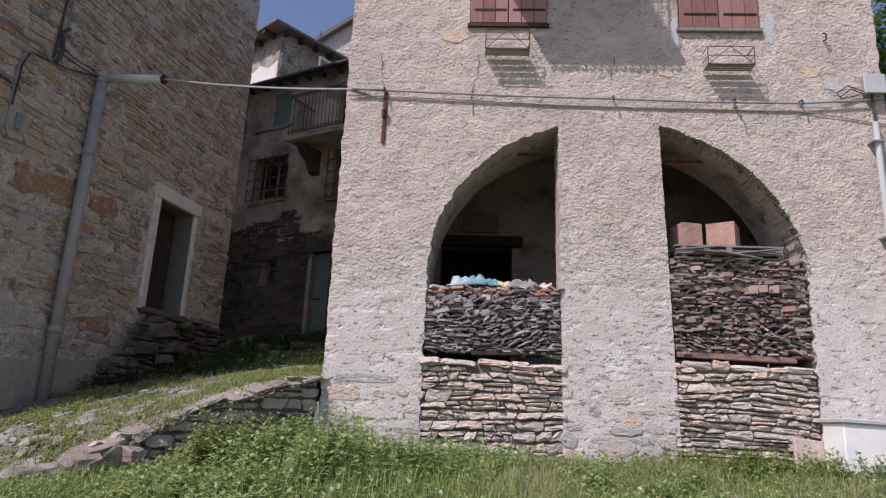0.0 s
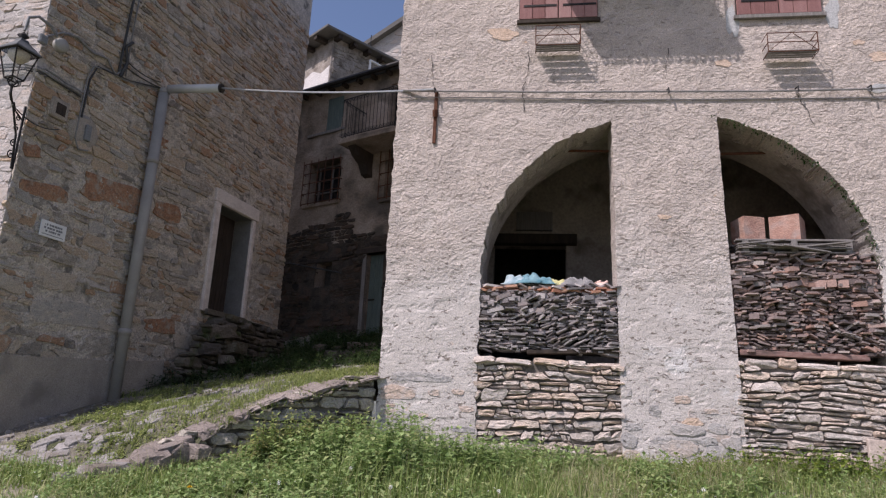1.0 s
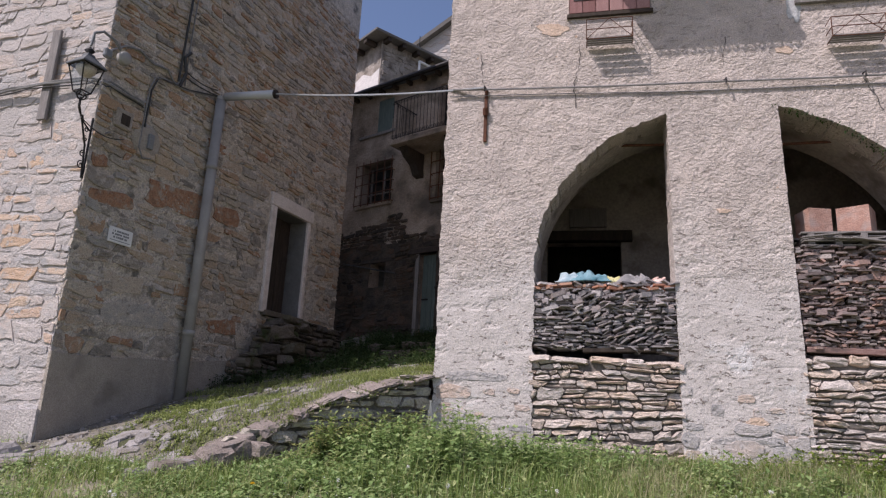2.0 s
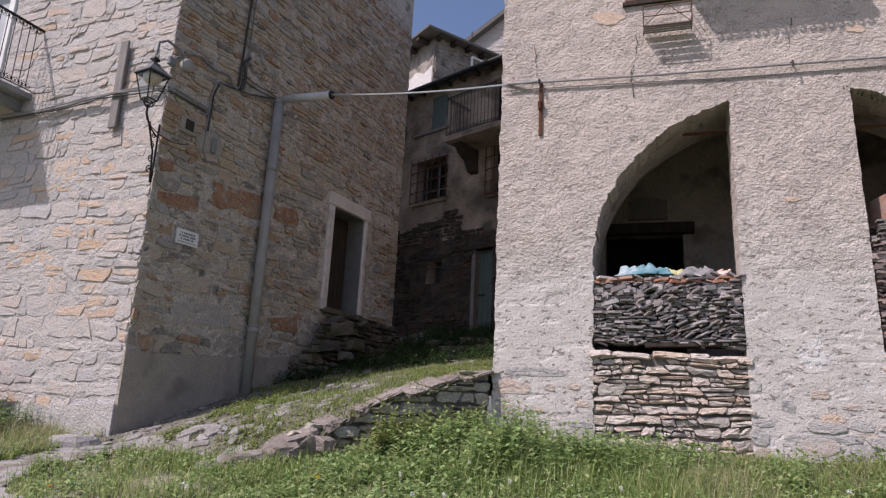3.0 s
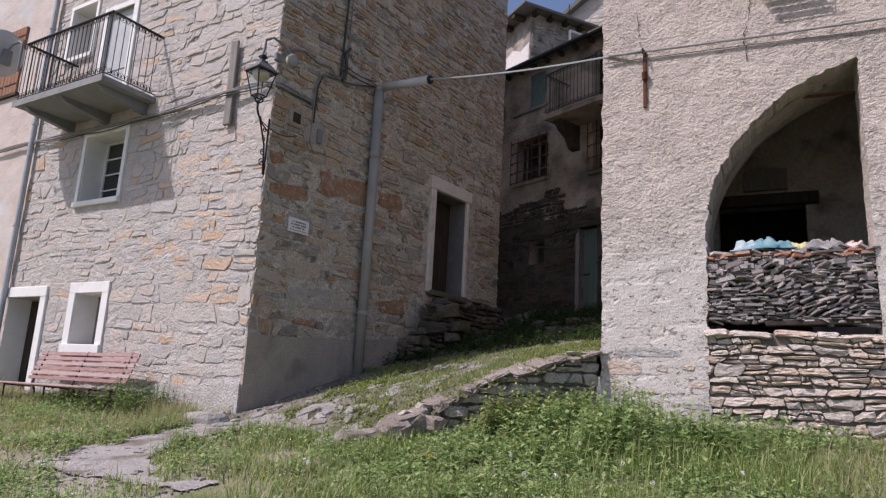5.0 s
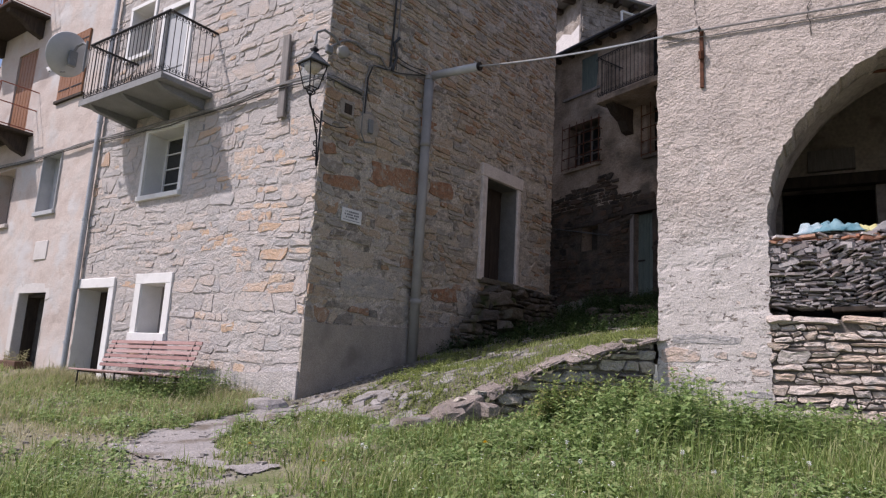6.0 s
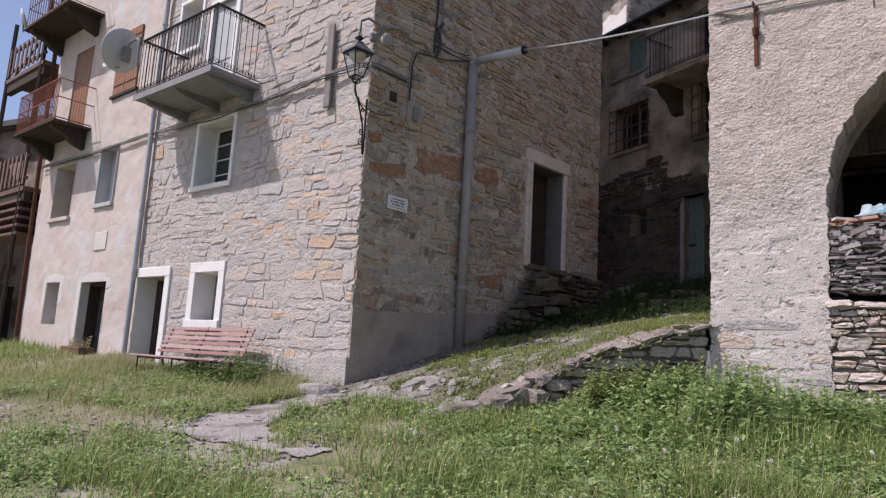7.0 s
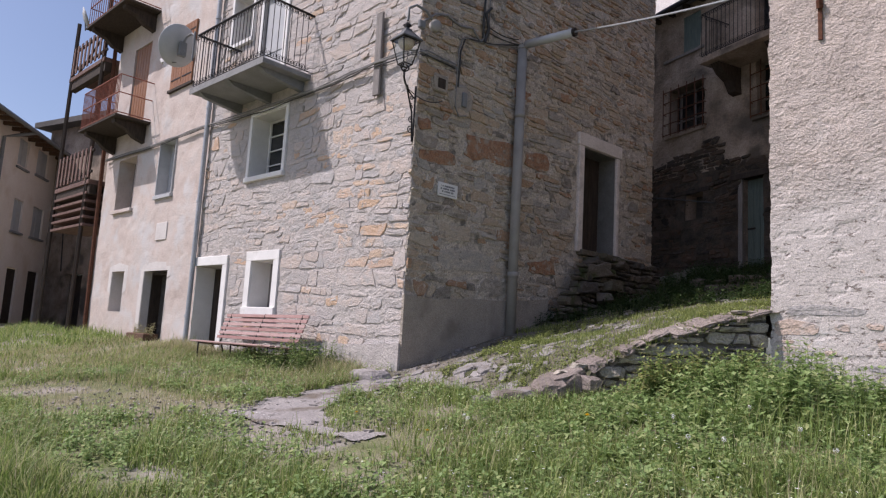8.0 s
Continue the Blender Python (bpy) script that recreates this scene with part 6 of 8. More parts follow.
for i, (u, o, w, d, h, z) in enumerate(((-4.35, 0.50, 0.62, 0.40, 0.30, 2.88), (-4.0, 0.55, 0.50, 0.34, 0.26, 2.52), (-4.75, 0.62, 0.5, 0.34, 0.24, 2.62), (-3.75, 0.42, 0.42, 0.3, 0.24, 2.25), (-5.2, 0.5, 0.6, 0.3, 0.18, 3.06), (-4.45, 0.66, 0.44, 0.3, 0.2, 2.36))):
    loose_stone("boulder", landing, M_mossy, w, d * 0.6, h, pose(u, o - 0.15, z, 6, 9 - 4 * i, 11 * i - 20), 400 + i)

# ---- grey conduit pole with its arm ----
pole = empty("conduit_pole", F_side @ pose(-2.29, 0.14, 0), "tall grey plastic conduit pole beside the stone house", "pole")
part("shaft", tubes([[(0, 0, 1.35), (0, 0, 6.78)]], 0.088, 20), M_pole, pole, smooth=True)
for z in (2.62, 5.52):
    part("coupling", tubes([[(0, 0, z - 0.05), (0, 0, z + 0.05)]], 0.098, 20), M_pole, pole, smooth=True)
part("cap", tubes([[(0, 0, 6.78), (0, 0, 6.86)]], [0.1, 0.08], 16), M_pole, pole)
arm_a, arm_b = Vector((0, 0.0, 6.86)), (F_side @ pose(-2.29, 0.14, 0)).inverted() @ Vector((-5.39, 9.74, 6.83))
arm = part("arm", tubes([[arm_a.lerp(arm_b, 0.08), arm_b]], 0.074, 18), M_sleeve, pole, "pale metal sleeve", smooth=True)
part("end_cap", tubes([[arm_b, arm_b.lerp(arm_a, -0.05)]], 0.074, 18), M_iron, arm)
part("strap", tubes([[(0.02, -0.15, 6.7), (0, 0, 6.9)]], 0.02, 6), M_iron, pole)

# ---- enamel plaque with three worn lines ----
plaque = empty("plaque", F_side @ pose(-0.74, 0.0, 3.85), "small white enamel plaque with worn dark lettering", "plaque")
part("plate", boxes((-0.215, 0.215, 0.03, 0.05, -0.115, 0.115), bevel=0.004), M_white, plaque)
M_ink = surface("faded_ink", [(0.16, 0.16, 0.17), (0.24, 0.24, 0.25)], 20, 0.8, 0.0)
for a, b, z in ((-0.14, 0.15, 0.06), (-0.15, 0.16, 0.015), (-0.12, 0.13, -0.03)):
    x = a
    r2 = random.Random(int(1000 * (z + 1)))
    while x < b:
        w = r2.uniform(0.02, 0.05)
        part("lettering", boxes((x, min(x + w, b), 0.05, 0.0515, z - 0.014, z + 0.014), bevel=0), M_ink, plaque)
        x += w + r2.choice((0.006, 0.006, 0.022))
part("lettering", boxes((-0.18, 0.18, 0.05, 0.0515, -0.082, -0.072), bevel=0), M_ink, plaque)

# ---- street lantern on its bracket at the house corner ----
LX, LY = -6.76, 7.02
lantern = empty("street_lantern", pose(LX, LY, 5.50, 0, 0, -12) @ Matrix.Diagonal((0.78, 0.78, 0.86, 1)), "black wrought-iron street lantern on a scrolled wall bracket", "street lamp")
bm = bmesh.new()


def frame_ring(bm, w, z, r):
    tube(bm, [(-w, -w, z), (w, -w, z), (w, w, z), (-w, w, z), (-w, -w, z)], r, 5)


frame_ring(bm, 0.10, 0.06, 0.014)
frame_ring(bm, 0.20, 0.50, 0.018)
for sx in (-1, 1):
    for sy in (-1, 1):
        tube(bm, [(sx * 0.10, sy * 0.10, 0.06), (sx * 0.20, sy * 0.20, 0.50)], 0.013, 5)
part("cage", bm, M_iron, lantern)
M_pane = bpy.data.materials.new("lantern_glass")
M_pane.use_nodes = True
pn = M_pane.node_tree.nodes
tr, gl, mx = pn.new("ShaderNodeBsdfTransparent"), pn.new("ShaderNodeBsdfGlossy"), pn.new("ShaderNodeMixShader")
tr.inputs[0].default_value, gl.inputs["Roughness"].default_value, mx.inputs[0].default_value = (0.85, 0.87, 0.86, 1), 0.05, 0.07
for a, b in ((tr, 1), (gl, 2)):
    M_pane.node_tree.links.new(a.outputs[0], mx.inputs[b])
M_pane.node_tree.links.new(mx.outputs[0], pn["Material Output"].inputs["Surface"])
for k in range(4):
    bm = bmesh.new()
    q = [bm.verts.new(v) for v in ((-0.095, -0.099, 0.07), (0.095, -0.099, 0.07), (0.192, -0.196, 0.49), (-0.192, -0.196, 0.49))]
    bm.faces.new(q)
    bmesh.ops.transform(bm, matrix=pose(0, 0, 0, 0, 0, 90 * k), verts=bm.verts[:])
    part("pane", bm, M_pane, lantern).visible_shadow = False
part("diffuser", lathe(bmesh.new(), [(0.0, 0.34), (0.10, 0.36), (0.16, 0.42), (0.17, 0.49), (0.0, 0.49)], 16), surface("cream_diffuser", [(0.55, 0.47, 0.36), (0.62, 0.54, 0.43)], 5, 0.6, 0.0), lantern, smooth=True)
bm = bmesh.new()
rings = [[bm.verts.new((sx * w, sy * w, z)) for sx, sy in ((-1, -1), (1, -1), (1, 1), (-1, 1))] for w, z in ((0.235, 0.50), (0.235, 0.52), (0.16, 0.60), (0.08, 0.68), (0.07, 0.72), (0.0001, 0.73))]
for a, b in zip(rings, rings[1:]):
    for k in range(4):
        bm.faces.new((a[k], a[(k + 1) % 4], b[(k + 1) % 4], b[k]))
bm.faces.new(rings[0][::-1])
part("hood", bm, surface("dark_sheet_metal", [(0.07, 0.075, 0.08), (0.11, 0.115, 0.12)], 6, 0.6, 0.1, 60), lantern, "dark grey sheet hood")
part("finial", lathe(bmesh.new(), [(0.05, 0.72), (0.04, 0.75), (0.09, 0.79), (0.05, 0.82), (0.015, 0.86), (0.0, 0.87)], 14), M_iron, lantern, smooth=True)
inv = lantern.matrix_world.inverted()
bm = bmesh.new()
for pts, r in (([(LX, LY, 5.48), (LX, LY, 5.36), (LX - 0.02, LY + 0.06, 5.28)], 0.022), ([(LX - 0.09, LY + 0.36, 4.45), (LX - 0.07, LY + 0.30, 4.9), (LX - 0.03, LY + 0.12, 5.22), (LX, LY, 5.34)], 0.018),
               ([(LX - 0.09, LY + 0.38, 4.45), (LX - 0.09, LY + 0.38, 5.35)], 0.020), ([(LX - 0.09, LY + 0.36, 5.15), (LX - 0.05, LY + 0.18, 5.2), (LX - 0.03, LY + 0.12, 5.28)], 0.014)):
    tube(bm, [inv @ Vector(p) for p in pts], r, 7)
for cz, r in ((4.62, 0.06), (4.78, 0.05), (5.0, 0.045), (5.14, 0.04)):
    tube(bm, [inv @ Vector((LX - 0.085, LY + 0.35 + a, b)) for a, _, b in scroll(-0.05, cz, r, 1.2)], 0.011, 5)
for s in (-1, 1):
    tube(bm, [Vector((s * (0.02 + 0.08 * math.sin(t * 3.1)), 0, -0.06 + 0.14 * t)) for t in (0, 0.2, 0.4, 0.6, 0.8, 1.0)], 0.012, 5)
    tube(bm, [Vector((0, s * (0.02 + 0.08 * math.sin(t * 3.1)), -0.06 + 0.14 * t)) for t in (0, 0.2, 0.4, 0.6, 0.8, 1.0)], 0.012, 5)
part("bracket", bm, M_iron, lantern)
swan = part("cable_arm", tubes([[inv @ Vector(p) for p in ((LX, LY, 6.26), (LX - 0.0, LY + 0.02, 6.48), (LX + 0.02, LY + 0.16, 6.58), (LX + 0.02, LY + 0.40, 6.58), (LX + 0.0, LY + 0.55, 6.52))]], 0.024, 8), M_greypaint, lantern)
part("junction", lathe(bmesh.new(), [(0.0, 0.05), (0.09, 0.05), (0.10, 0.03), (0.10, -0.04), (0.0, -0.04)], 18, inv @ Matrix.Translation((LX + 0.14, LY + 0.5, 6.34)) @ pose(0, 0, 0, 90, 0, 70)), M_pole, swan, smooth=True)
part("lamp_holder", boxes((-0.04, 0.05, 0.26, 0.42, 0.84, 1.0), bevel=0.02), M_greypaint, lantern)

# ---- slatted bench ----
M_benchwood = surface("faded_pink_bench_paint", [(0.27, 0.15, 0.135), (0.40, 0.255, 0.235), (0.47, 0.35, 0.33)], 7, 0.8, 0.3, 70, spread=0.4, stretch=(1, 1, 4))
bench = empty("bench", F_front @ pose(3.42, 0.0, 0.80, 0, 0.6, 0), "long faded red slatted bench in front of the stone wall", "bench")
for k in range(4):
    y = 0.93 - 0.125 * k
    part("seat_slat", boxes((-1.38, 1.38, y - 0.05, y + 0.05, 0.335 - 0.012 * k, 0.362 - 0.012 * k), bevel=0.006), M_benchwood, bench)
for k in range(6):
    f = k / 5
    part("back_slat", prism(bmesh.new(), [(-1.38, 0), (1.38, 0), (1.38, 0.055), (-1.38, 0.055)], -0.012, 0.012), M_benchwood, bench, "", pose(0, 0.43 - 0.17 * f, 0.42 + 0.42 * f, 14, 0, 0))
for x in (-1.2, 0.0, 1.2):
    part("leg", tubes([[(x, 0.9, -0.12), (x, 0.9, 0.32), (x, 0.48, 0.29), (x, 0.24, 0.90)]], 0.018, 6), M_iron, bench)
    part("rear_leg", tubes([[(x, 0.42, 0.29), (x, 0.3, -0.12)]], 0.018, 6), M_iron, bench)

# ================= plastered house =================
PH = plaster_house
# near-black panel added in place of the unlit room behind the open doorway
d2 = part("door", boxes((8.31, 9.63, -0.50, -0.45, 0.5, 2.66), bevel=0), M_dark, PH, "open doorway in whitewash, its dark interior painted as a near-black panel")
# inner reveal lined in dark colour to continue the painted interior darkness
for r in ((9.585, 9.639, -0.45, -0.2, 0.5, 2.66), (8.301, 8.355, -0.45, -0.2, 0.5, 2.66), (8.356, 9.584, -0.45, -0.2, 2.60, 2.66)):
    part("dark_reveal", boxes(r, bevel=0), M_darkwood, d2)
M_wash = surface("whitewash", [(0.54, 0.505, 0.48), (0.63, 0.60, 0.575)], 3, 0.9, 0.3, 40, fine=0.1)
part("whitewash_border", prism(bmesh.new(), [(8.13, 2.55), (8.30, 2.5), (8.30, 2.68), (9.64, 2.68), (9.64, 1.2), (9.85, 1.3), (9.87, 2.1), (9.83, 2.7), (9.7, 2.86), (9.0, 2.91), (8.2, 2.87)], -0.02, 0.010), M_wash, d2)
for a, b in ((9.625, 9.64), (8.30, 8.315)):
    part("reveal", boxes((a, b, -0.2, 0.0, 0.5, 2.68), bevel=0), M_wash, d2)
nw = part("window", boxes((10.9, 11.75, -0.42, -0.38, 1.64, 2.72), bevel=0), M_greywood, PH, "small boarded window in a whitewashed surround")
part("whitewash_border", prism(bmesh.new(), [(11.75, 2.1), (11.95, 2.2), (11.95, 2.85), (11.3, 2.95), (10.7, 2.86), (10.7, 2.2), (10.9, 2.1), (10.9, 2.72), (11.75, 2.72)], -0.02, 0.010), M_wash, nw)
for a, b in ((11.735, 11.75), (10.9, 10.915)):
    part("reveal", boxes((a, b, -0.38, 0.0, 1.64, 2.72), bevel=0), M_wash, nw)
framed_window(PH, 10.98, 12.2, 4.45, 5.92, 0.0, M_pink, False, 0.42, True, "window", M_greywood)
framed_window(PH, 8.58, 9.46, 4.6, 6.02, 0.03, M_shutgrey, False, 0.25, True, "window", M_shutgrey)
shutter_pair(PH, 8.1, 9.3, 7.38, 9.0, M_orangewood, M_iron, 4, 0.03)
part("window_sill", boxes((8.02, 9.38, -0.05, 0.07, 7.3, 7.37)), M_darkwood, PH)
dl = part("balcony_door", boxes((10.9, 12.0, -0.12, -0.06, 6.75, 9.2), bevel=0), M_orangewood, PH, "varnished orange-brown plank balcony door")
for k in range(6):
    part("plank", boxes((10.92 + 0.18 * k, 11.08 + 0.18 * k, -0.06, -0.045, 6.78, 9.18), bevel=0.004), M_orangewood, dl)
ub = empty("wall_box", F_front @ pose(8.87, 0.0, 3.66), "flush white meter box on the plaster", "meter box")
part("lid", boxes((-0.31, 0.31, -0.01, 0.03, -0.22, 0.22), bevel=0.01), M_wash, ub)


def wooden_balcony(u0, u1, z, out, high, rail_mat, dense):
    sl = part("balcony", boxes((u0, u1, 0.0, out, z - 0.07, z), bevel=0.01), M_darkwood, PH, "stone slab balcony on dark wooden brackets")
    for u in (u0 + 0.35, u1 - 0.35):
        bm = prism(bmesh.new(), [(0.0, z - 0.07), (out - 0.08, z - 0.07), (out - 0.1, z - 0.17), (0.5, z - 0.28), (0.3, z - 0.45), (0.0, z - 0.55)], -0.1, 0.1)
        bmesh.ops.transform(bm, matrix=pose(u, 0, 0, 0, 0, 90), verts=bm.verts[:])
        part("bracket", bm, M_darkwood, sl)
    e = 0.05
    for zz in (z + 0.06, z + high * 0.55, z + high):
        part("rail", tubes([[(u0 + e, 0, zz), (u0 + e, out - e, zz), (u1 - e, out - e, zz), (u1 - e, 0, zz)]], 0.016, 6), rail_mat, sl)
    me = bar_mesh("bar", high, 0.011, 0)
    me.materials.append(rail_mat)
    for k in range(dense + 1):
        link("bar", me, rail_mat, sl, "", pose(u0 + e + (u1 - u0 - 2 * e) * k / dense, out - e, z))
    for k in range(4):
        link("bar", me, rail_mat, sl, "", pose(u1 - e, (out - e) * k / 4, z))
    return sl


wooden_balcony(10.35, 13.1, 6.74, 0.92, 1.08, M_redrail, 28)
sl = wooden_balcony(10.5, 13.5, 9.97, 0.95, 1.1, M_redrail, 16)
dish2 = empty("satellite_dish", F_front @ pose(13.7, 0.9, 10.3), "small grey satellite dish beside the upper balcony", "satellite dish")
part("reflector", lathe(bmesh.new(), [(0.0, -0.08), (0.2, -0.05), (0.36, 0.0), (0.366, 0.0), (0.2, -0.065), (0.0, -0.095)], 24, Vector((-0.3, -0.9, 0.4)).to_track_quat("Z", "Y").to_matrix().to_4x4()), M_dish, dish2, smooth=True)
part("mount", tubes([[(0, 0.0, -0.35), (0, 0.05, 0.0)]], 0.02, 6), M_greypaint, dish2)

M_planks = surface("brown_gallery_planks", [(0.11, 0.065, 0.055), (0.20, 0.125, 0.105)], 5, 0.8, 0.3, 60)
# dark timber galleries at the end of the row
gallery = empty("timber_gallery", F_front @ pose(15.0, 0, 0), "dark weathered timber galleries on the end of the house", "gallery")
for z0 in (9.15, 5.35):
    part("deck", boxes((-1.5, 1.6, -0.9, 0.35, z0, z0 + 0.14), bevel=0.01), M_planks, gallery)
    part("beam", boxes((-1.5, 1.6, 0.1, 0.3, z0 - 0.3, z0), bevel=0.01), M_darkwood, gallery)
    part("beam", boxes((-1.5, 1.6, -0.7, -0.5, z0 - 0.3, z0), bevel=0.01), M_darkwood, gallery)
    for zz in (z0 + 0.35, z0 + 1.0):
        part("rail", boxes((-1.5, 1.6, 0.26, 0.32, zz, zz + 0.08), bevel=0.006), M_darkwood, gallery)
    for k in range(9):
        part("baluster", boxes((-1.4 + 0.34 * k, -1.26 + 0.34 * k, 0.32, 0.35, z0 + 0.2, z0 + 1.15), bevel=0.006), M_planks, gallery)
for x in (1.45, -1.35):
    part("post", tubes([[(x + 0.2, 0.3, 0.7), (x, 0.3, 11.2)]], 0.07, 6), M_darkwood, gallery)
for k in range(5):
    part("joist", boxes((-1.4, 1.5, -0.8, 0.34, 4.1 + 0.24 * k, 4.18 + 0.24 * k), bevel=0.006), M_planks, gallery)
part("stay", tubes([[(0.9, 0.3, 9.3), (-1.4, 0.3, 10.2)]], 0.035, 6), M_darkwood, gallery)
post = empty("rusty_downpipe", F_front @ pose(13.28, 0.06, 0), "rusty brown downpipe at the end of the plastered house", "downpipe")
part("pipe", tubes([[(0.3, 0, 12), (0.1, 0, 6.0), (-0.12, 0, 0.8)]], 0.06, 8), M_rust, post)

# planter in the doorway
planter = empty("planter", F_front @ pose(9.0, 0.15, 0.82), "old wooden planter box with wilted plants in a doorway", "planter")
part("box", boxes((-0.5, 0.5, -0.18, 0.18, 0.0, 0.32), bevel=0.012), M_brownwood, planter)

# ================= house that closes the lane =================
BH = back_house


def grille_window(u0, u1, z0, z1, proud, nu, nz):
    w = part("window", boxes((u0, u1, -0.34, -0.3, z0, z1), bevel=0), M_glass, BH, "dark window behind an iron grille")
    part("sill", boxes((u0 - 0.1, u1 + 0.1, -0.1, 0.08, z0 - 0.1, z0), bevel=0.01), M_oldplaster, w)
    for k in range(nu):
        u = u0 - 0.1 + (u1 - u0 + 0.2) * k / (nu - 1)
        part("grille_bar", tubes([[(u, proud, z0 - 0.05), (u, proud, z1 + 0.1)]], 0.014, 5), M_rust, w)
    for k in range(nz):
        z = z0 + (z1 - z0) * k / (nz - 1)
        part("grille_bar", tubes([[(u0 - 0.12, 0.0, z), (u0 - 0.1, proud, z), (u1 + 0.1, proud, z), (u1 + 0.12, 0.0, z)]], 0.014, 5), M_rust, w)
    m = (u0 + u1) / 2 - 0.1
    for a in (u0 + 0.1, m, u1 - 0.2):
        part("stile", boxes((a, a + 0.06, -0.3, -0.26, z0, z1), bevel=0.004), M_greywood, w)
    for k in range(4):
        z = z0 + (z1 - z0 - 0.04) * k / 3
        part("glazing_bar", boxes((u0, u1, -0.3, -0.265, z, z + 0.035), bevel=0.003), M_greywood, w)


grille_window(1.35, 2.52, 7.2, 8.4, 0.12, 6, 5)
grille_window(-1.2, -0.25, 7.0, 8.35, 0.10, 5, 5)
bdoor = part("door", boxes((-0.40, 0.12, -0.2, -0.14, 3.2, 5.54), bevel=0), M_green, BH, "faded green plank door in the shade")
for k in range(3):
    part("plank", boxes((-0.39 + 0.17 * k, -0.23 + 0.17 * k, -0.14, -0.125, 3.3, 5.3), bevel=0.004), M_green, bdoor)
part("jamb", boxes((0.14, 0.26, -0.1, 0.03, 3.2, 5.56), bevel=0.01), M_greywood, bdoor)
part("lintel", boxes((-0.6, 0.5, -0.1, 0.06, 5.56, 5.70), bevel=0.01), M_darkwood, bdoor)
part("latch", boxes((-0.1, 0.1, -0.125, -0.10, 4.35, 4.39), bevel=0.002), M_iron, bdoor)
part("cellar_window", boxes((1.3, 1.88, -0.40, -0.36, 4.78, 5.46), bevel=0), M_dark, BH)
part("cellar_lintel", boxes((1.1, 2.2, -0.1, 0.05, 5.47, 5.58), bevel=0.01), M_darkwood, BH)
shut = part("shutter", boxes((1.45, 2.05, -0.08, -0.03, 9.4, 10.4), bevel=0.006), M_green, BH, "closed faded green shutter")
part("sill", boxes((1.3, 2.7, -0.05, 0.06, 9.28, 9.36), bevel=0.006), M_greywood, shut)
part("balcony_door", boxes((-0.9, -0.2, -0.3, -0.26, 8.45, 10.3), bevel=0), M_glass, BH)
part("door_curtain", boxes((-0.88, -0.5, -0.26, -0.24, 8.5, 9.5), bevel=0), M_shutgrey, BH)
sl = balcony(BH, -1.6, 0.56, 1.0, 8.45, 1.12, M_oldplaster, M_iron, 18, 6, 0.14, 0.045, 0.014)
for u in (0.28, -1.2):
    bm = prism(bmesh.new(), [(0.0, 8.31), (0.8, 8.31), (0.62, 8.1), (0.35, 7.95), (0.2, 7.7), (0.0, 7.65)], -0.12, 0.12)
    bmesh.ops.transform(bm, matrix=pose(u, 0, 0, 0, 0, 90), verts=bm.verts[:])
    part("corbel", bm, M_darkwood, sl)
bm = bmesh.new()
a = [bm.verts.new(v) for v in ((-3.2, 0.24, 10.66), (4.5, 0.24, 10.66), (4.5, -5.2, 12.8), (-3.2, -5.2, 12.8), (-3.2, 0.24, 10.80), (4.5, 0.24, 10.80), (4.5, -5.2, 12.94), (-3.2, -5.2, 12.94))]
for f in ((0, 3, 2, 1), (4, 5, 6, 7), (0, 1, 5, 4), (1, 2, 6, 5), (2, 3, 7, 6), (3, 0, 4, 7)):
    bm.faces.new([a[i] for i in f])
part("roof", bm, M_roofstone, BH, "low stone-slab roof")
part("gutter", tubes([[(-3.2, 0.30, 10.66), (4.5, 0.30, 10.66)]], 0.07, 8), M_iron, BH)
for k in range(14):
    part("rafter", boxes((-2.9 + 0.52 * k, -2.8 + 0.52 * k, 0.02, 0.22, 10.54, 10.65), bevel=0.006), M_darkwood, BH)
part("pipe", tubes([[(2.9, 0.05, 5.55), (0.9, 0.1, 5.1)]], 0.02, 6), M_cable, BH)

# ================= houses farther up and across the street =================
F_up = wall_frame(142.0, -8.1, 22.6)
upper_house = empty("upper_house", F_up, "stone house higher up with a patched whitewashed corner", "house")
M_uprubble = surface("brown_grey_rubble", [(0.20, 0.17, 0.145), (0.33, 0.285, 0.245), (0.42, 0.37, 0.325)], 3, 0.95, 0.8, 30, coarse=0.8, stain=(0.17, 0.14, 0.115), stain_scale=1.6, stain_at=0.55)
part("front_wall", boxes((0.0, 5.0, -0.5, 0.0, 8.0, 16.0), bevel=0.02), M_uprubble, upper_house)
part("whitewash_patch", prism(bmesh.new(), [(0.02, 8.0), (5.0, 8.0), (5.0, 14.9), (2.0, 14.7), (1.2, 14.9), (0.6, 14.6), (0.02, 14.75)], -0.02, 0.02), M_lightpatch, upper_house)
part("side_wall", boxes((-0.001, 0.5, -6.0, -0.5, 8.0, 16.0), bevel=0.02), M_uprubble, upper_house)
c = rubble(-5.9, -0.05, 11.0, 15.9, 0.12, 0.36, 0.2, 0.6, [], 95, 0.02, 0.1)
sw = wall_sheet("gable_wall", M_uprubble, upper_house, -6.0, 0.0, 8.0, 16.0, 0.15, (), 0.2, 0.03, 3, 96, crumble=0.05)
sw.matrix_basis = pose(-0.03, 0, 0, 0, 0, 90)
lay_stones("wall_stone", c, sw, M_uprubble, M_uprubble, (0.01, 0.05), (-2, 15), 97)
part("roof", boxes((-0.5, 5.4, -6.4, 0.6, 15.98, 16.10), bevel=0.02), M_roofstone, upper_house)
for k in range(9):
    part("rafter", boxes((-0.42, -0.05, -0.2 - 0.72 * k, -0.02 - 0.72 * k, 15.80, 15.975), bevel=0.01), M_darkwood, upper_house)
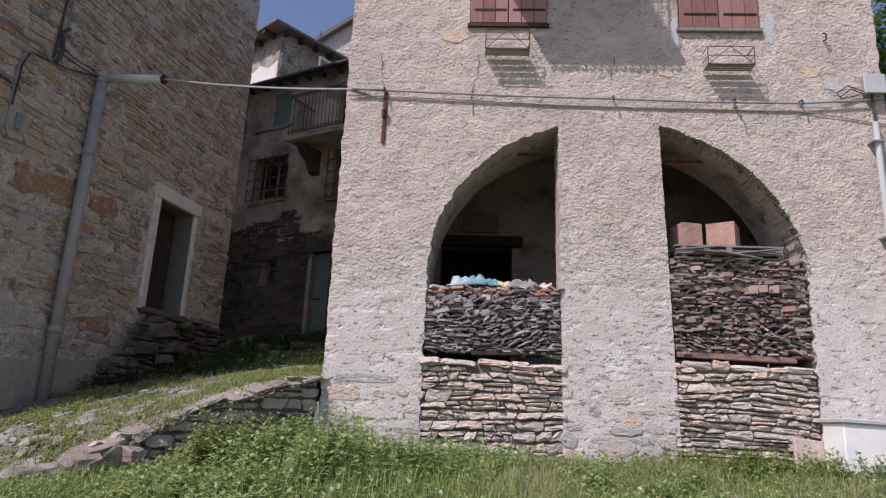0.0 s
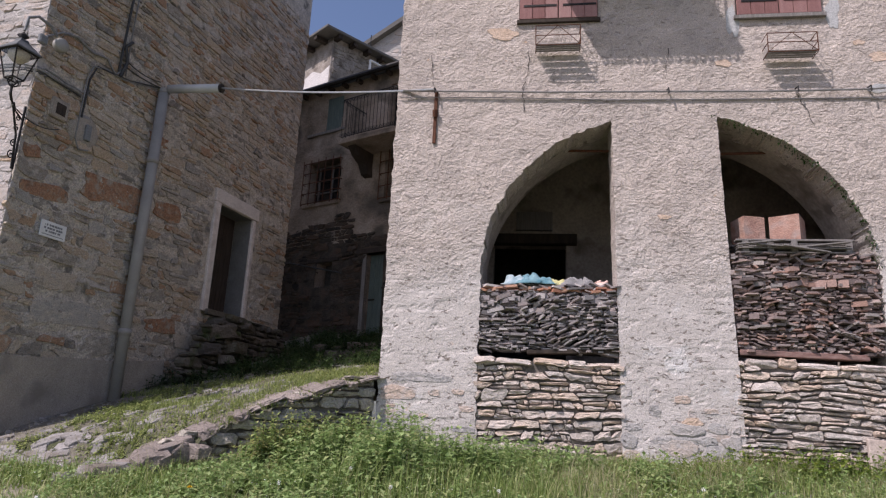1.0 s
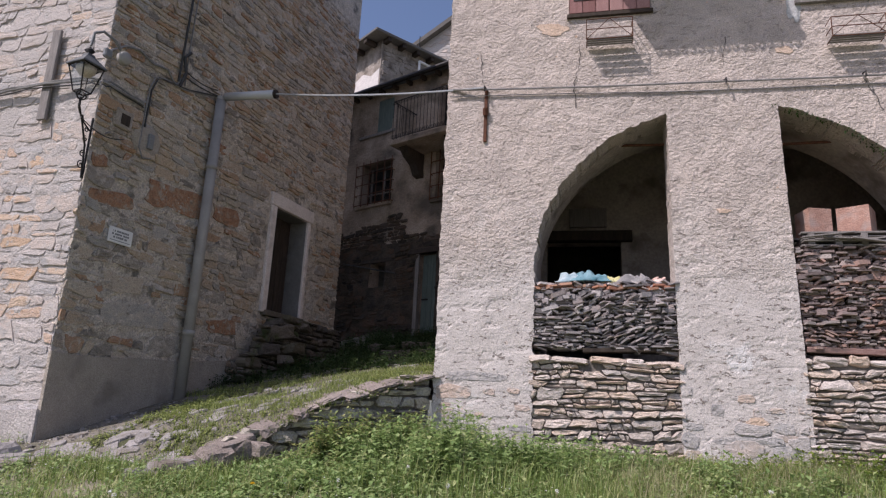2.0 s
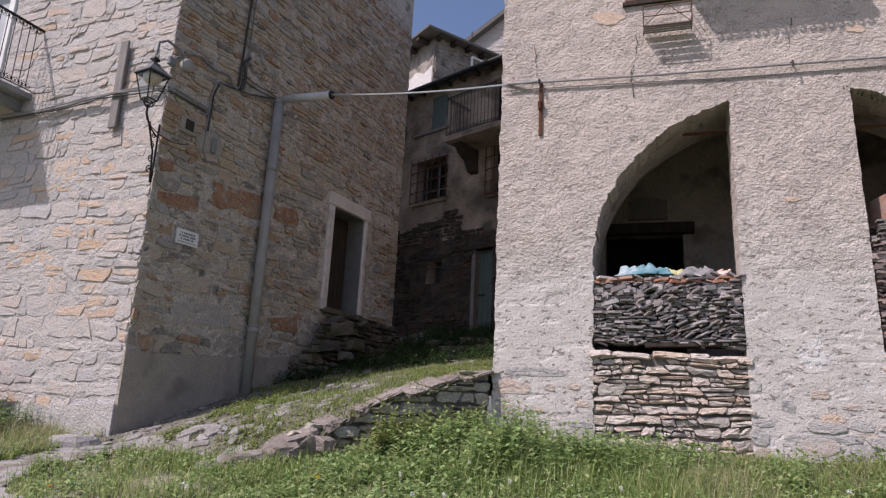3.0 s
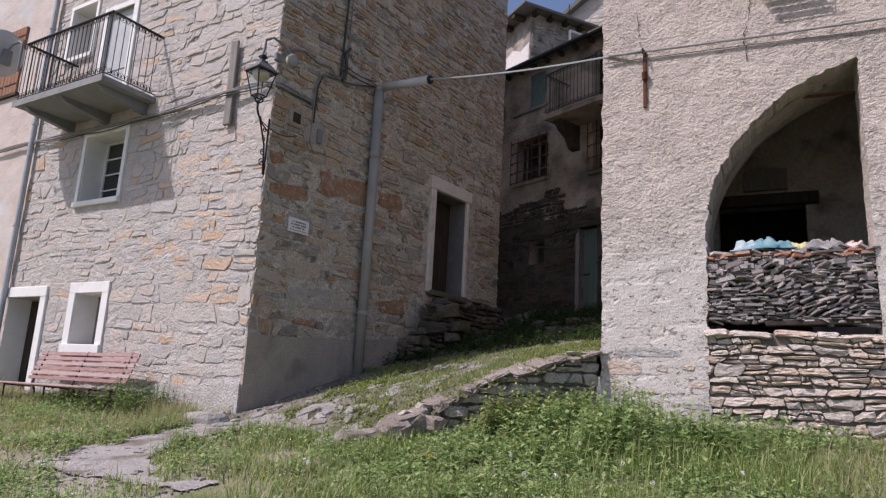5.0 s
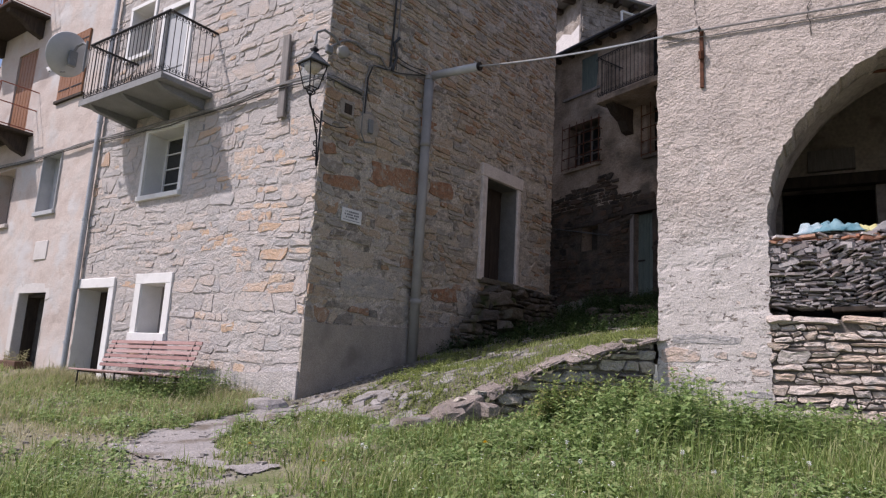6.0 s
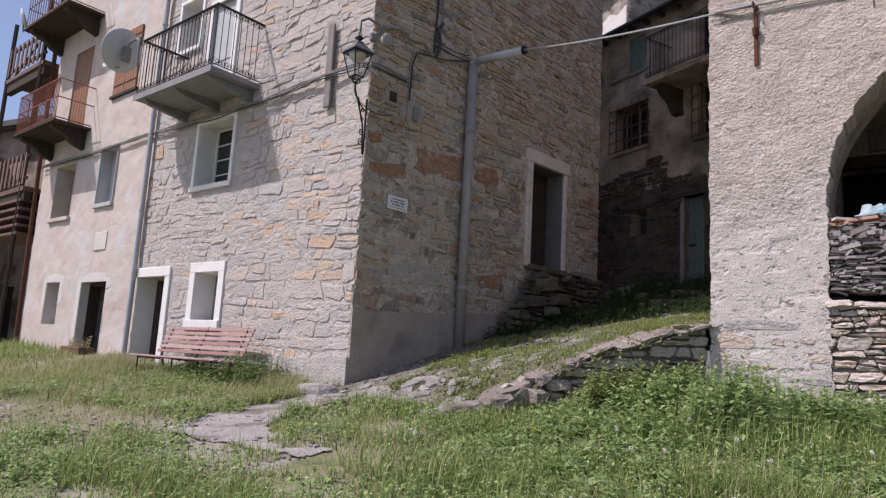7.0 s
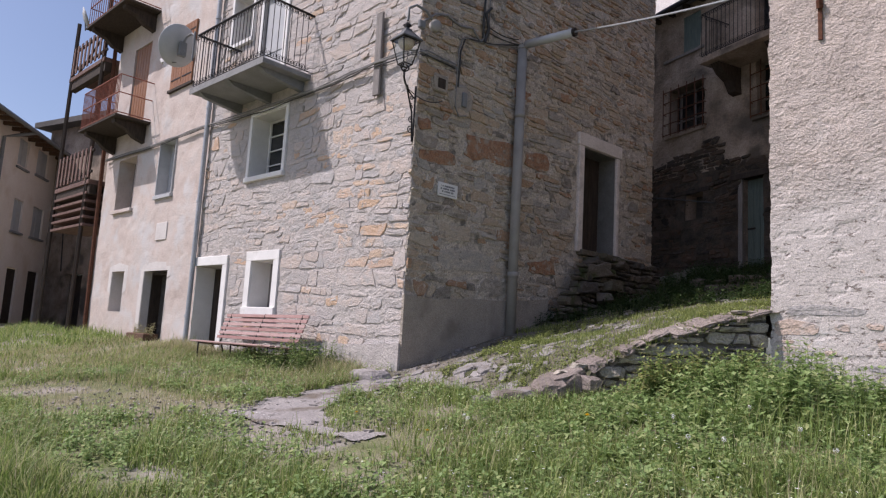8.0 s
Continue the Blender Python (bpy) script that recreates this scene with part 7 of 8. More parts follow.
for k in range(4):
    part("rafter", boxes((0.3 + 0.9 * k, 0.5 + 0.9 * k, 0.02, 0.55, 15.80, 15.975), bevel=0.01), M_darkwood, upper_house)
part("vent_pipe", tubes([[(-0.05, -1.6, 14.6), (-0.3, -1.6, 14.6), (-0.42, -1.6, 14.75), (-0.42, -1.6, 15.5)], [(-0.42, -1.6, 15.5), (-0.42, -2.6, 15.45)]], 0.05, 8), M_white, upper_house)
part("aerial", tubes([[(0.2, -2.0, 16.0), (0.2, -2.0, 17.1)]], 0.02, 5), M_iron, upper_house)

F_top = wall_frame(180.0, -7.0, 31.0)
hill_house = empty("hill_house", F_top, "sunlit stone house behind the roofs", "house")
bm = prism(bmesh.new(), [(-6, 8), (4.5, 8), (4.5, 18.9), (2.1, 20.7), (0.3, 22.0), (-1.2, 23.0), (-6, 19.5)], -6.0, 0.0)
part("house_body", bm, M_mortar, hill_house)
c = [k for k in packed(-1.5, 3.4, 17.5, 22.6, 0.18, 0.4, 1.9, [], 98, 0.03, 0.2) if k[1] < 22.0 - max(0, k[0] - 0.3) * 0.74 - 0.2]
lay_stones("wall_stone", c, hill_house, M_stone, M_stone_i, (0.01, 0.03), (1, 20), 99)
bm = bmesh.new()
for sgn, pts in ((1, [(-1.2, 23.0), (5.0, 18.5), (5.0, 18.75), (-1.2, 23.28)]),):
    prism(bm, pts, -6.3, 0.4)
part("roof", bm, M_roofstone, hill_house)
part("roof", prism(bmesh.new(), [(-1.2, 23.0), (-1.2, 23.28), (-6.5, 19.3), (-6.5, 19.05)], -6.3, 0.4), M_roofstone, hill_house)

FARTHER = Matrix.Translation((0, 0, 1.5)) @ Matrix.Scale(1.25, 4) @ Matrix.Translation((0, 0, -1.5))
F_far = FARTHER @ wall_frame(320.0, -23.1, 6.5)
street_house = empty("street_house", F_far, "ochre plastered house with shuttered windows across the street", "house")
D_HOLES = [(-2.5, -1.72, 6.22, 7.18), (-4.2, -3.25, 6.28, 7.18), (-2.65, -1.95, 4.1, 5.16), (-4.42, -3.45, 4.1, 5.18), (-2.86, -2.1, 0.8, 2.88), (-4.62, -3.75, 0.8, 2.92)]
wall_sheet("front_wall", M_ochre, street_house, -6.0, 1.6, 0.3, 7.6, 0.25, D_HOLES, 0.4, 0.02, 2, 110)
for i, h in enumerate(D_HOLES):
    nm = "window" if i < 4 else "door"
    p_ = part(nm, boxes((h[0], h[1], -0.12, -0.06, h[2], h[3]), bevel=0.006), M_shutgrey if i < 4 else M_darkwood, street_house, "closed pale shutters" if i < 4 else "dark doorway")
    if i < 4:
        part("sill", boxes((h[0] - 0.08, h[1] + 0.08, -0.05, 0.08, h[2] - 0.07, h[2]), bevel=0.006), M_concrete, p_)
        part("meeting_stile", boxes(((h[0] + h[1]) / 2 - 0.02, (h[0] + h[1]) / 2 + 0.02, -0.06, -0.04, h[2], h[3]), bevel=0.003), M_shutgrey, p_)
bm = bmesh.new()
a = [bm.verts.new(v) for v in ((-6.2, 0.6, 7.24), (1.9, 0.6, 7.24), (1.9, -4.5, 9.3), (-6.2, -4.5, 9.3), (-6.2, 0.6, 7.38), (1.9, 0.6, 7.38), (1.9, -4.5, 9.46), (-6.2, -4.5, 9.46))]
for f in ((0, 3, 2, 1), (4, 5, 6, 7), (0, 1, 5, 4), (1, 2, 6, 5), (2, 3, 7, 6), (3, 0, 4, 7)):
    bm.faces.new([a[i] for i in f])
part("roof", bm, M_roofstone, street_house, "grey slab roof with deep eaves")
for k in range(13):
    part("rafter", boxes((-6.1 + 0.62 * k, -5.98 + 0.62 * k, 0.0, 0.55, 7.20, 7.32), bevel=0.006), M_brownwood, street_house)
part("gutter", tubes([[(-6.2, 0.66, 7.26), (1.9, 0.66, 7.26)]], 0.06, 8), M_greypaint, street_house)
part("gutter_elbow", tubes([[(-1.2, 0.66, 7.22), (-0.8, 0.3, 7.0), (-0.5, 0.06, 6.85), (-0.5, 0.06, 1.0)]], 0.05, 8), M_greypaint, street_house)
ch = part("chimney", boxes((-4.9, -4.0, -3.4, -2.6, 8.6, 10.2), bevel=0.02), M_ochre, street_house)
part("chimney_slab", boxes((-5.05, -3.85, -3.55, -2.45, 10.3, 10.42), bevel=0.01), M_roofstone, ch)
for x in (-4.8, -4.1):
    part("chimney_pier", boxes((x - 0.08, x + 0.08, -3.3, -2.7, 10.2, 10.3), bevel=0.005), M_ochre, ch)
F_link = FARTHER @ wall_frame(190.0, -26.9, 9.7)
link_house = empty("passage_house", F_link, "brown plastered house closing the narrow street", "house")
wall_sheet("front_wall", M_oldplaster, link_house, -7.0, 0.6, 0.3, 8.4, 0.25, [(-2.45, -1.4, 0.6, 2.92)], 0.4, 0.03, 2, 112)
part("door", boxes((-2.44, -1.41, -0.3, -0.22, 0.7, 2.9), bevel=0.005), M_darkwood, link_house)
part("roof", prism(bmesh.new(), [(-7.3, 8.4), (0.9, 8.4), (0.9, 8.6), (-7.3, 8.6)], -4.0, 0.5), M_roofstone, link_house)
part("wall_cable", tubes([sag((-3.4, 0.05, 5.0), (-0.3, 0.05, 4.9), 0.15), [(-1.0, 0.05, 4.8), (-1.2, 0.05, 3.0)]], 0.02, 5), M_cable, link_house)
part("wall_lamp", lathe(bmesh.new(), [(0.0, 0.1), (0.1, 0.06), (0.12, 0.0), (0.0, -0.05)], 12, pose(-1.4, 0.2, 4.75)), M_white, link_house)

# ================= path and loose stones =================
PATH_LINE = [(-6.75, 7.2), (-6.55, 6.3), (-6.4, 5.3), (-6.1, 4.75), (-5.4, 4.5), (-4.5, 4.35)]


def path_dist(x, y):
    """Distance from the worn path's middle line."""
    d = np.full(np.shape(x), 1e9)
    for (ax, ay), (bx, by) in zip(PATH_LINE, PATH_LINE[1:]):
        t = np.clip(((x - ax) * (bx - ax) + (y - ay) * (by - ay)) / ((bx - ax) ** 2 + (by - ay) ** 2), 0, 1)
        d = np.minimum(d, np.hypot(x - ax - t * (bx - ax), y - ay - t * (by - ay)))
    return d


def path_half(x, y):
    return 0.40 - 0.34 * np.clip((x + 6.1) / 1.2, 0, 1) + (fnoise(x * 2.4, y * 2.4, 61, 4) - 0.5) * 0.8


grid_mesh("pavement", np.arange(-7.6, -3.6, 0.035), np.arange(3.7, 7.6, 0.035), lambda x, y: ground_z(x, y) + 0.018 + (fnoise(x * 5, y * 5, 63, 2) - 0.5) * 0.03, M_pave,
          lambda x, y: path_dist(x, y) < path_half(x, y), "worn pale concrete path with a broken edge", "path")
rng = random.Random(31)


def flat_stone(x, y, w, d, h, rz, zf, name="flagstone", label="flat worn flagstone set in the lane", group="flagstones in the lane", mat=None):
    poly = blob(w, d, rng.randrange(9999), 11)
    bm = bmesh.new()
    k_ = 0.95 - min(0.4, 2.0 * h)
    a = [bm.verts.new((px * k_, py * k_, h * rng.uniform(0.86, 1.08))) for px, py in poly]
    m_ = [bm.verts.new((px * (1 + k_) / 2, py * (1 + k_) / 2, h * rng.uniform(0.55, 0.75))) for px, py in poly]
    b = [bm.verts.new((px * 1.03, py * 1.03, -0.06)) for px, py in poly]
    bm.faces.new(a)
    for r0, r1 in ((a, m_), (m_, b)):
        for i in range(len(poly)):
            bm.faces.new((r0[i], r1[i], r1[(i + 1) % len(poly)], r0[(i + 1) % len(poly)]))
    ob = part(name, bm, mat or M_pave)
    e = 0.12
    z0 = float(zf(x, y))
    gx, gy = (float(zf(x + e, y)) - float(zf(x - e, y))) / (2 * e), (float(zf(x, y + e)) - float(zf(x, y - e))) / (2 * e)
    nrm = Vector((-gx, -gy, 1)).normalized()
    ob.matrix_world = Matrix.Translation((x, y, z0)) @ Vector((0, 0, 1)).rotation_difference(nrm).to_matrix().to_4x4() @ pose(0, 0, 0, 0, 0, rz)
    return tagged(ob, label, "flagstone", group)


# a ragged row of flags at the mouth of the lane and more up its middle
for k in range(15):
    f = k / 14
    flat_stone(-6.7 + 2.5 * f + rng.uniform(-0.1, 0.1), 7.1 - 0.35 * f + rng.uniform(-0.22, 0.22), rng.uniform(0.3, 0.62), rng.uniform(0.22, 0.4), rng.uniform(0.02, 0.045), rng.uniform(0, 90), lane_z)
for k in range(95):
    f = rng.random() ** 1.4
    y = 7.0 + 4.8 * f
    x = -5.7 + 2.9 * f + rng.uniform(-1.1, 1.1)
    if side_x(y) + 0.25 < x < (-4.0 + (y - 6.9) * 0.864 - 0.35 if y < 9.1 else -2.4):
        flat_stone(x, y, rng.uniform(0.14, 0.38), rng.uniform(0.12, 0.26), rng.uniform(0.015, 0.04), rng.uniform(0, 180), lane_z)
for x, y, w, d, h in ((-4.33, 6.62, 0.66, 0.46, 0.16), (-7.0, 6.98, 0.66, 0.46, 0.15), (-4.62, 6.42, 0.34, 0.26, 0.09)):
    flat_stone(x, y, w, d, h, 20, lambda a, b: np.maximum(ground_z(a, b), 0), "rock", "pale worn rock at the edge of the grass", "rocks by the path", M_pave)
# gravel and crumbs of stone on the worn ground
ng = 3400
gr = np.random.default_rng(71)
sel = gr.random(ng)
gx = np.where(sel < 0.55, gr.uniform(-7.0, -3.2, ng), np.where(sel < 0.8, gr.uniform(-11, -6.4, ng), gr.uniform(-6.9, -4.4, ng)))
gy = np.where(sel < 0.55, gr.uniform(6.5, 9.6, ng), np.where(sel < 0.8, 3.95 + 0.12 * (gx + 8.8) + gr.normal(0, 0.45, ng), gr.uniform(4.0, 6.6, ng)))
ok = np.where(sel < 0.55, on_lane(gx, gy) & (gx > side_x(gy) + 0.03), np.where(sel < 0.8, gy > 2.5, path_dist(gx, gy) < 0.7))
gx, gy = gx[ok], gy[ok]
gz = np.where(on_lane(gx, gy), lane_z(gx, gy) + 0.012, ground_z(gx, gy) + 0.01)
sz = gr.uniform(0.004, 0.015, len(gx)) * (1 + 1.8 * (gr.random(len(gx)) > 0.92)) * np.where(gx < -7.2, 0.7, 1)
cube = np.array([(x, y, z) for x in (-1, 1) for y in (-1, 1) for z in (-0.6, 0.6)])
GV = cube[None] * sz[:, None, None] * gr.uniform(0.6, 1.3, (len(gx), 8, 3)) + np.stack([gx, gy, gz], -1)[:, None]
GF = (np.arange(len(gx)) * 8)[:, None, None] + np.array([(0, 1, 3, 2), (4, 6, 7, 5), (0, 4, 5, 1), (2, 3, 7, 6), (0, 2, 6, 4), (1, 5, 7, 3)])[None]
M_gravel = surface("grey_gravel", [(0.14, 0.13, 0.12), (0.26, 0.24, 0.225), (0.36, 0.33, 0.31)], 9, 0.95, 0.3, 60, 0.9, island=True)
tagged(link("gravel", np_mesh("gravel", GV.reshape(-1, 3), GF.reshape(-1, 4)), M_gravel), "loose grey gravel on the lane and the bare earth", "gravel", kind="stuff")
# rough steps higher in the lane
for y, x0, x1 in ((12.2, -3.9, -2.2), (13.6, -4.6, -2.3)):
    x = x0
    while x < x1:
        w = rng.uniform(0.4, 0.8)
        ob = loose_stone("step_stone", None, M_mossy, w - 0.02, 0.2, 0.24, pose(x + w / 2, y + rng.uniform(-0.06, 0.06), float(lane_z(x + w / 2, y)) + 0.02, rng.uniform(-4, 4), rng.uniform(-4, 4), 180 + rng.uniform(-8, 8)), int(y * 100 + x * 10))
        tagged(ob, "rough stone step across the shaded lane", "step", "steps in the lane")
        x += w

# ================= plants =================
G = np.random.default_rng(7)


def blade_mesh(name, x, y, z, h, w, lean, mat, label, category):
    n = len(x)
    a = G.uniform(0, 2 * np.pi, n)
    dx, dy = np.cos(a), np.sin(a)
    px, py = -dy * w / 2, dx * w / 2
    l = lean * h
    V = np.empty((n, 5, 3), np.float32)
    for k, (s, f, t) in enumerate(((-1, 0, 0), (1, 0, 0), (-0.8, 0.3, 0.55), (0.8, 0.3, 0.55), (0, 1, 1))):
        V[:, k, 0] = x + s * px + dx * l * f
        V[:, k, 1] = y + s * py + dy * l * f
        V[:, k, 2] = z + h * t * (1 - 0.25 * lean * t)
    base = (np.arange(n) * 5)[:, None, None]
    Fc = base + np.array([[0, 1, 3], [0, 3, 2], [2, 3, 4]])[None]
    ob = link(name, np_mesh(name, V.reshape(-1, 3), Fc.reshape(-1, 3), True), mat)
    return tagged(ob, label, category, kind="stuff")


def bare(x, y):
    """1 where the earth is bare."""
    n = fnoise(x * 0.9, y * 0.9, 81, 3)
    m = np.exp(-(((x + 8.8) / 2.3) ** 2 + ((y - 4.0 - 0.12 * (x + 8.8)) / 0.75) ** 2)) * 1.6
    m = np.maximum(m, np.exp(-(((x + 8.2) / 0.9) ** 2 + ((y - 5.6) / 0.35) ** 2)) * 0.9)
    m = np.maximum(m, np.exp(-(((x + 4.2) / 0.9) ** 2 + ((y - 4.2) / 0.9) ** 2)) * 0.95)
    m = np.maximum(m, np.exp(-(((x + 9.4) / 2.6) ** 2 + ((y - 5.3) / 0.5) ** 2)) * 0.85)
    m = np.maximum(m, np.exp(-(((x + 7.2) / 1.6) ** 2 + ((y - 6.9) / 0.3) ** 2)) * 0.4)
    return np.clip(m + (n - 0.5) * 1.3, 0, 1)


def in_front(x, y):
    """Open meadow in front of the houses."""
    front = y < CORNER[1] + (CORNER[0] - x) * 0.0787 - 0.02
    right = np.where(x > -4.0, y < np.where(x < -2.12, 6.9 + (x + 4.0) / 0.864, 9.05), y + 0.1 * x < 6.35)
    return np.where(x < -6.95, front, right) & (path_dist(x, y) > path_half(x, y) * 0.92)


def meadow(n, x0, x1, y0, y1, hlo, hhi, wlo, whi, mat, label, keep=None, name="grass", dry=False):
    x, y = G.uniform(x0, x1, n), G.uniform(y0, y1, n)
    k = in_front(x, y)
    b = bare(x, y)
    clump = fnoise(x * 1.6, y * 1.6, 83, 3)
    p = (1 - b) * np.clip(2.6 * clump - 0.55, 0.12, 1) if not dry else np.clip(0.15 + b * 0.9, 0, 1) * (0.3 + clump * 0.5)
    if not dry:
        p = p * (1 - 0.45 * np.clip((-x - 7.2) / 1.0, 0, 1) * np.clip((y - 3.4) / 1.0, 0, 1))
    k &= G.random(n) < p
    if keep is not None:
        k &= keep(x, y)
    x, y, clump = x[k], y[k], clump[k]
    h = G.uniform(hlo, hhi, len(x)) * (0.15 + 1.6 * clump ** 1.5 + 0.5 * (G.random(len(x)) > 0.93)) * (0.8 + 0.4 * np.clip((y - 5) / 4, 0, 1))
    return blade_mesh(name, x, y, ground_z(x, y) - 0.01, h, G.uniform(wlo, whi, len(x)), G.uniform(0.1, 1.2, len(x)), mat, label, "grass")


meadow(260000, -12.5, 5.5, 1.4, 9.1, 0.06, 0.24, 0.006, 0.015, M_grass, "thick green meadow grass with bare patches")
meadow(60000, -24, -12.5, 0.5, 9.6, 0.10, 0.30, 0.010, 0.020, M_grass, "longer meadow grass farther along the houses")
meadow(60000, -12, 5.5, 1.6, 9.1, 0.08, 0.32, 0.003, 0.007, M_drygrass, "dry straw-coloured grass stems", dry=True, name="dry_grass")
meadow(30000, -14, -7.2, 7.1, 8.3, 0.14, 0.34, 0.005, 0.010, M_drygrass, "pale long grass along the wall's foot", name="dry_grass")
meadow(60000, -16, -7.0, 4.0, 8.4, 0.08, 0.26, 0.005, 0.010, M_drygrass, "half-dry grass in front of the houses", name="dry_grass")
meadow(45000, -13, 8, -7, 1.45, 0.06, 0.22, 0.010, 0.020, M_grass, "meadow grass on the near slope")
meadow(44000, -10, 4.5, 1.8, 5.4, 0.22, 0.42, 0.005, 0.011, M_grass, "long arching grass blades close by", keep=lambda x, y: fnoise(x * 1.1, y * 1.1, 131, 3) > 0.5, name="long_grass")
meadow(15000, 0.2, 5.5, 5.0, 9.0, 0.12, 0.34, 0.004, 0.008, M_drygrass, "yellowing grass below the second arch", name="dry_grass")
meadow(12000, -9, 4.5, 1.8, 7.4, 0.25, 0.5, 0.003, 0.005, M_drygrass, "pale seeding grass stalks", keep=lambda x, y: fnoise(x * 1.4, y * 1.4, 137, 3) > 0.48, name="grass_stalks")
# tall grass among the nettles
n = 26000
x, y = G.uniform(-3.9, 5.4, n), G.uniform(6.0, 9.02, n)
k = in_front(x, y) & (G.random(n) < 0.25 + 0.9 * (fnoise(x * 1.2, y * 1.2, 89, 2) - 0.3))
x, y = x[k], y[k]
blade_mesh("tall_grass", x, y, ground_z(x, y), G.uniform(0.15, 0.5, len(x)) * np.clip((x + 3.9) / 1.7, 0.25, 1) * (1 - 0.45 * np.clip((x + 0.5) / 2, 0, 1)), G.uniform(0.004, 0.009, len(x)), G.uniform(0.15, 0.8, len(x)), M_grass, "tall grass growing among the nettles", "grass")
# tufts on the lane
n = 90000
x, y = G.uniform(-7, -2.1, n), G.uniform(6.5, 15.5, n)
k = on_lane(x, y) & (x > side_x(y) + 0.05 + (0.35 + 0.6 * fnoise(x * 2, y * 2, 142, 2)) * (y < 9.8)) & (G.random(n) < np.clip((fnoise(x * 1.5, y * 1.5, 85, 3) - 0.36 - 0.10 * np.clip((7.9 - y) / 1.0, 0, 1)) * 4, 0, 1) * np.where(y > 10.0, 0.12, 1))
x, y = x[k], y[k]
blade_mesh("lane_grass", x, y, lane_z(x, y), G.uniform(0.03, 0.13, len(x)), G.uniform(0.005, 0.011, len(x)), G.uniform(0.2, 1.0, len(x)), M_shadeweed, "short tufts of grass between the flagstones of the lane", "grass")

LEAF = np.array([(0, 0, 0), (-0.30, 0.42, 0.05), (0, 0.45, -0.04), (0.30, 0.42, 0.05), (0, 1.0, -0.12)])
LEAF_F = np.array([(0, 2, 1), (0, 3, 2), (1, 2, 4), (2, 3, 4)])


def leaf_cloud(name, P, yaw, pitch, size, mat, label, category, stems=None, parent=None):
    n = len(P)
    cy, sy, cp, sp = np.cos(yaw), np.sin(yaw), np.cos(pitch), np.sin(pitch)
    L = LEAF[None] * size[:, None, None]
    Y = L[..., 1] * cp[:, None] - L[..., 2] * sp[:, None]
    Z = L[..., 1] * sp[:, None] + L[..., 2] * cp[:, None]
    X = L[..., 0]
    V = np.stack([P[:, None, 0] + X * cy[:, None] - Y * sy[:, None], P[:, None, 1] + X * sy[:, None] + Y * cy[:, None], P[:, None, 2] + Z], -1).reshape(-1, 3)
    Fc = ((np.arange(n) * 5)[:, None, None] + LEAF_F[None]).reshape(-1, 3)
    if stems is not None:
        a, b, r = stems
        m = len(a)
        off = np.array([(1, 0, 0), (-0.5, 0.87, 0), (-0.5, -0.87, 0)]) * r
        SV = np.concatenate([a[:, None] + off[None], b[:, None] + off[None] * 0.5], 1).reshape(-1, 3)
        SF = ((np.arange(m) * 6)[:, None, None] + np.array([(0, 1, 4), (0, 4, 3), (1, 2, 5), (1, 5, 4), (2, 0, 3), (2, 3, 5)])[None]).reshape(-1, 3) + len(V)
        V, Fc = np.concatenate([V, SV]), np.concatenate([Fc, SF])
    ob = link(name, np_mesh(name, V, Fc, True), mat, parent)
    return tagged(ob, label, category, kind="stuff" if parent is None else "")


def weeds(name, bx, by, bz, h, leaf, mat, label):
    """Upright leafy stems with pairs of leaves."""
    P, yaw, pitch, size, A, B = [], [], [], [], [], []
    for x, y, z, hh in zip(bx, by, bz, h):
        lx, ly = G.normal(0, 0.12, 2) * hh
        A.append((x, y, z - 0.02))
        B.append((x + lx, y + ly, z + hh))
        steps = max(3, int(hh / 0.055))
        turn = G.uniform(0, np.pi)
        for s in range(1, steps + 1):
            f = s / steps
            for side in (0, np.pi):
                P.append((x + lx * f, y + ly * f, z + hh * f))
                yaw.append(turn + side + (s % 2) * np.pi / 2 + G.normal(0, 0.25))
                pitch.append(G.uniform(-0.5, 0.5) + 0.5 * (f > 0.9))
                size.append(leaf * (0.55 + 0.7 * math.sin(math.pi * (0.25 + 0.65 * f))) * G.uniform(0.7, 1.2))
    leaf_cloud(name, np.array(P), np.array(yaw), np.array(pitch), np.array(size), mat, label, "weeds", (np.array(A), np.array(B), 0.004))


n = 10500
x, y = G.uniform(-3.6, 3.4, n), G.uniform(4.9, 9.0, n)
wall_y = np.where(x < -2.12, 6.9 + (x + 4.0) / 0.864, 9.05)
k = (y < wall_y - 0.05) & (G.random(n) < np.clip(0.95 - 0.24 * np.clip(x + 0.6, 0, 9), 0.10, 1) * np.clip(fnoise(x * 1.7, y * 1.7, 87, 3) * 3.6 - 1.2, 0.06, 1) * np.clip(1.3 - (wall_y - y) / 3.2, 0.15, 1))
x, y = x[k], y[k]
hh = G.uniform(0.22, 0.74, len(x)) * (0.35 + 1.3 * fnoise(x * 1.4, y * 1.4, 88, 2)) * (0.45 + 0.55 * np.clip((0.9 - x) / 2.4, 0, 1))
low = np.clip(0.06 + 0.36 * (x + 4.0), 0.08, 2) * G.uniform(0.4, 0.9, len(x))
fade = np.clip((y - 4.6) / 3.2, 0.32, 1)
weeds("nettles", x, y, ground_z(x, y), np.where(x < -2.2, np.minimum(low, 0.75), hh * np.clip(1 - 0.3 * np.clip((y - 7.4) / 1.2, 0, 1), 0, 1)) * fade, 0.08, M_weed, "dense nettles and leafy weeds at the foot of the wall")
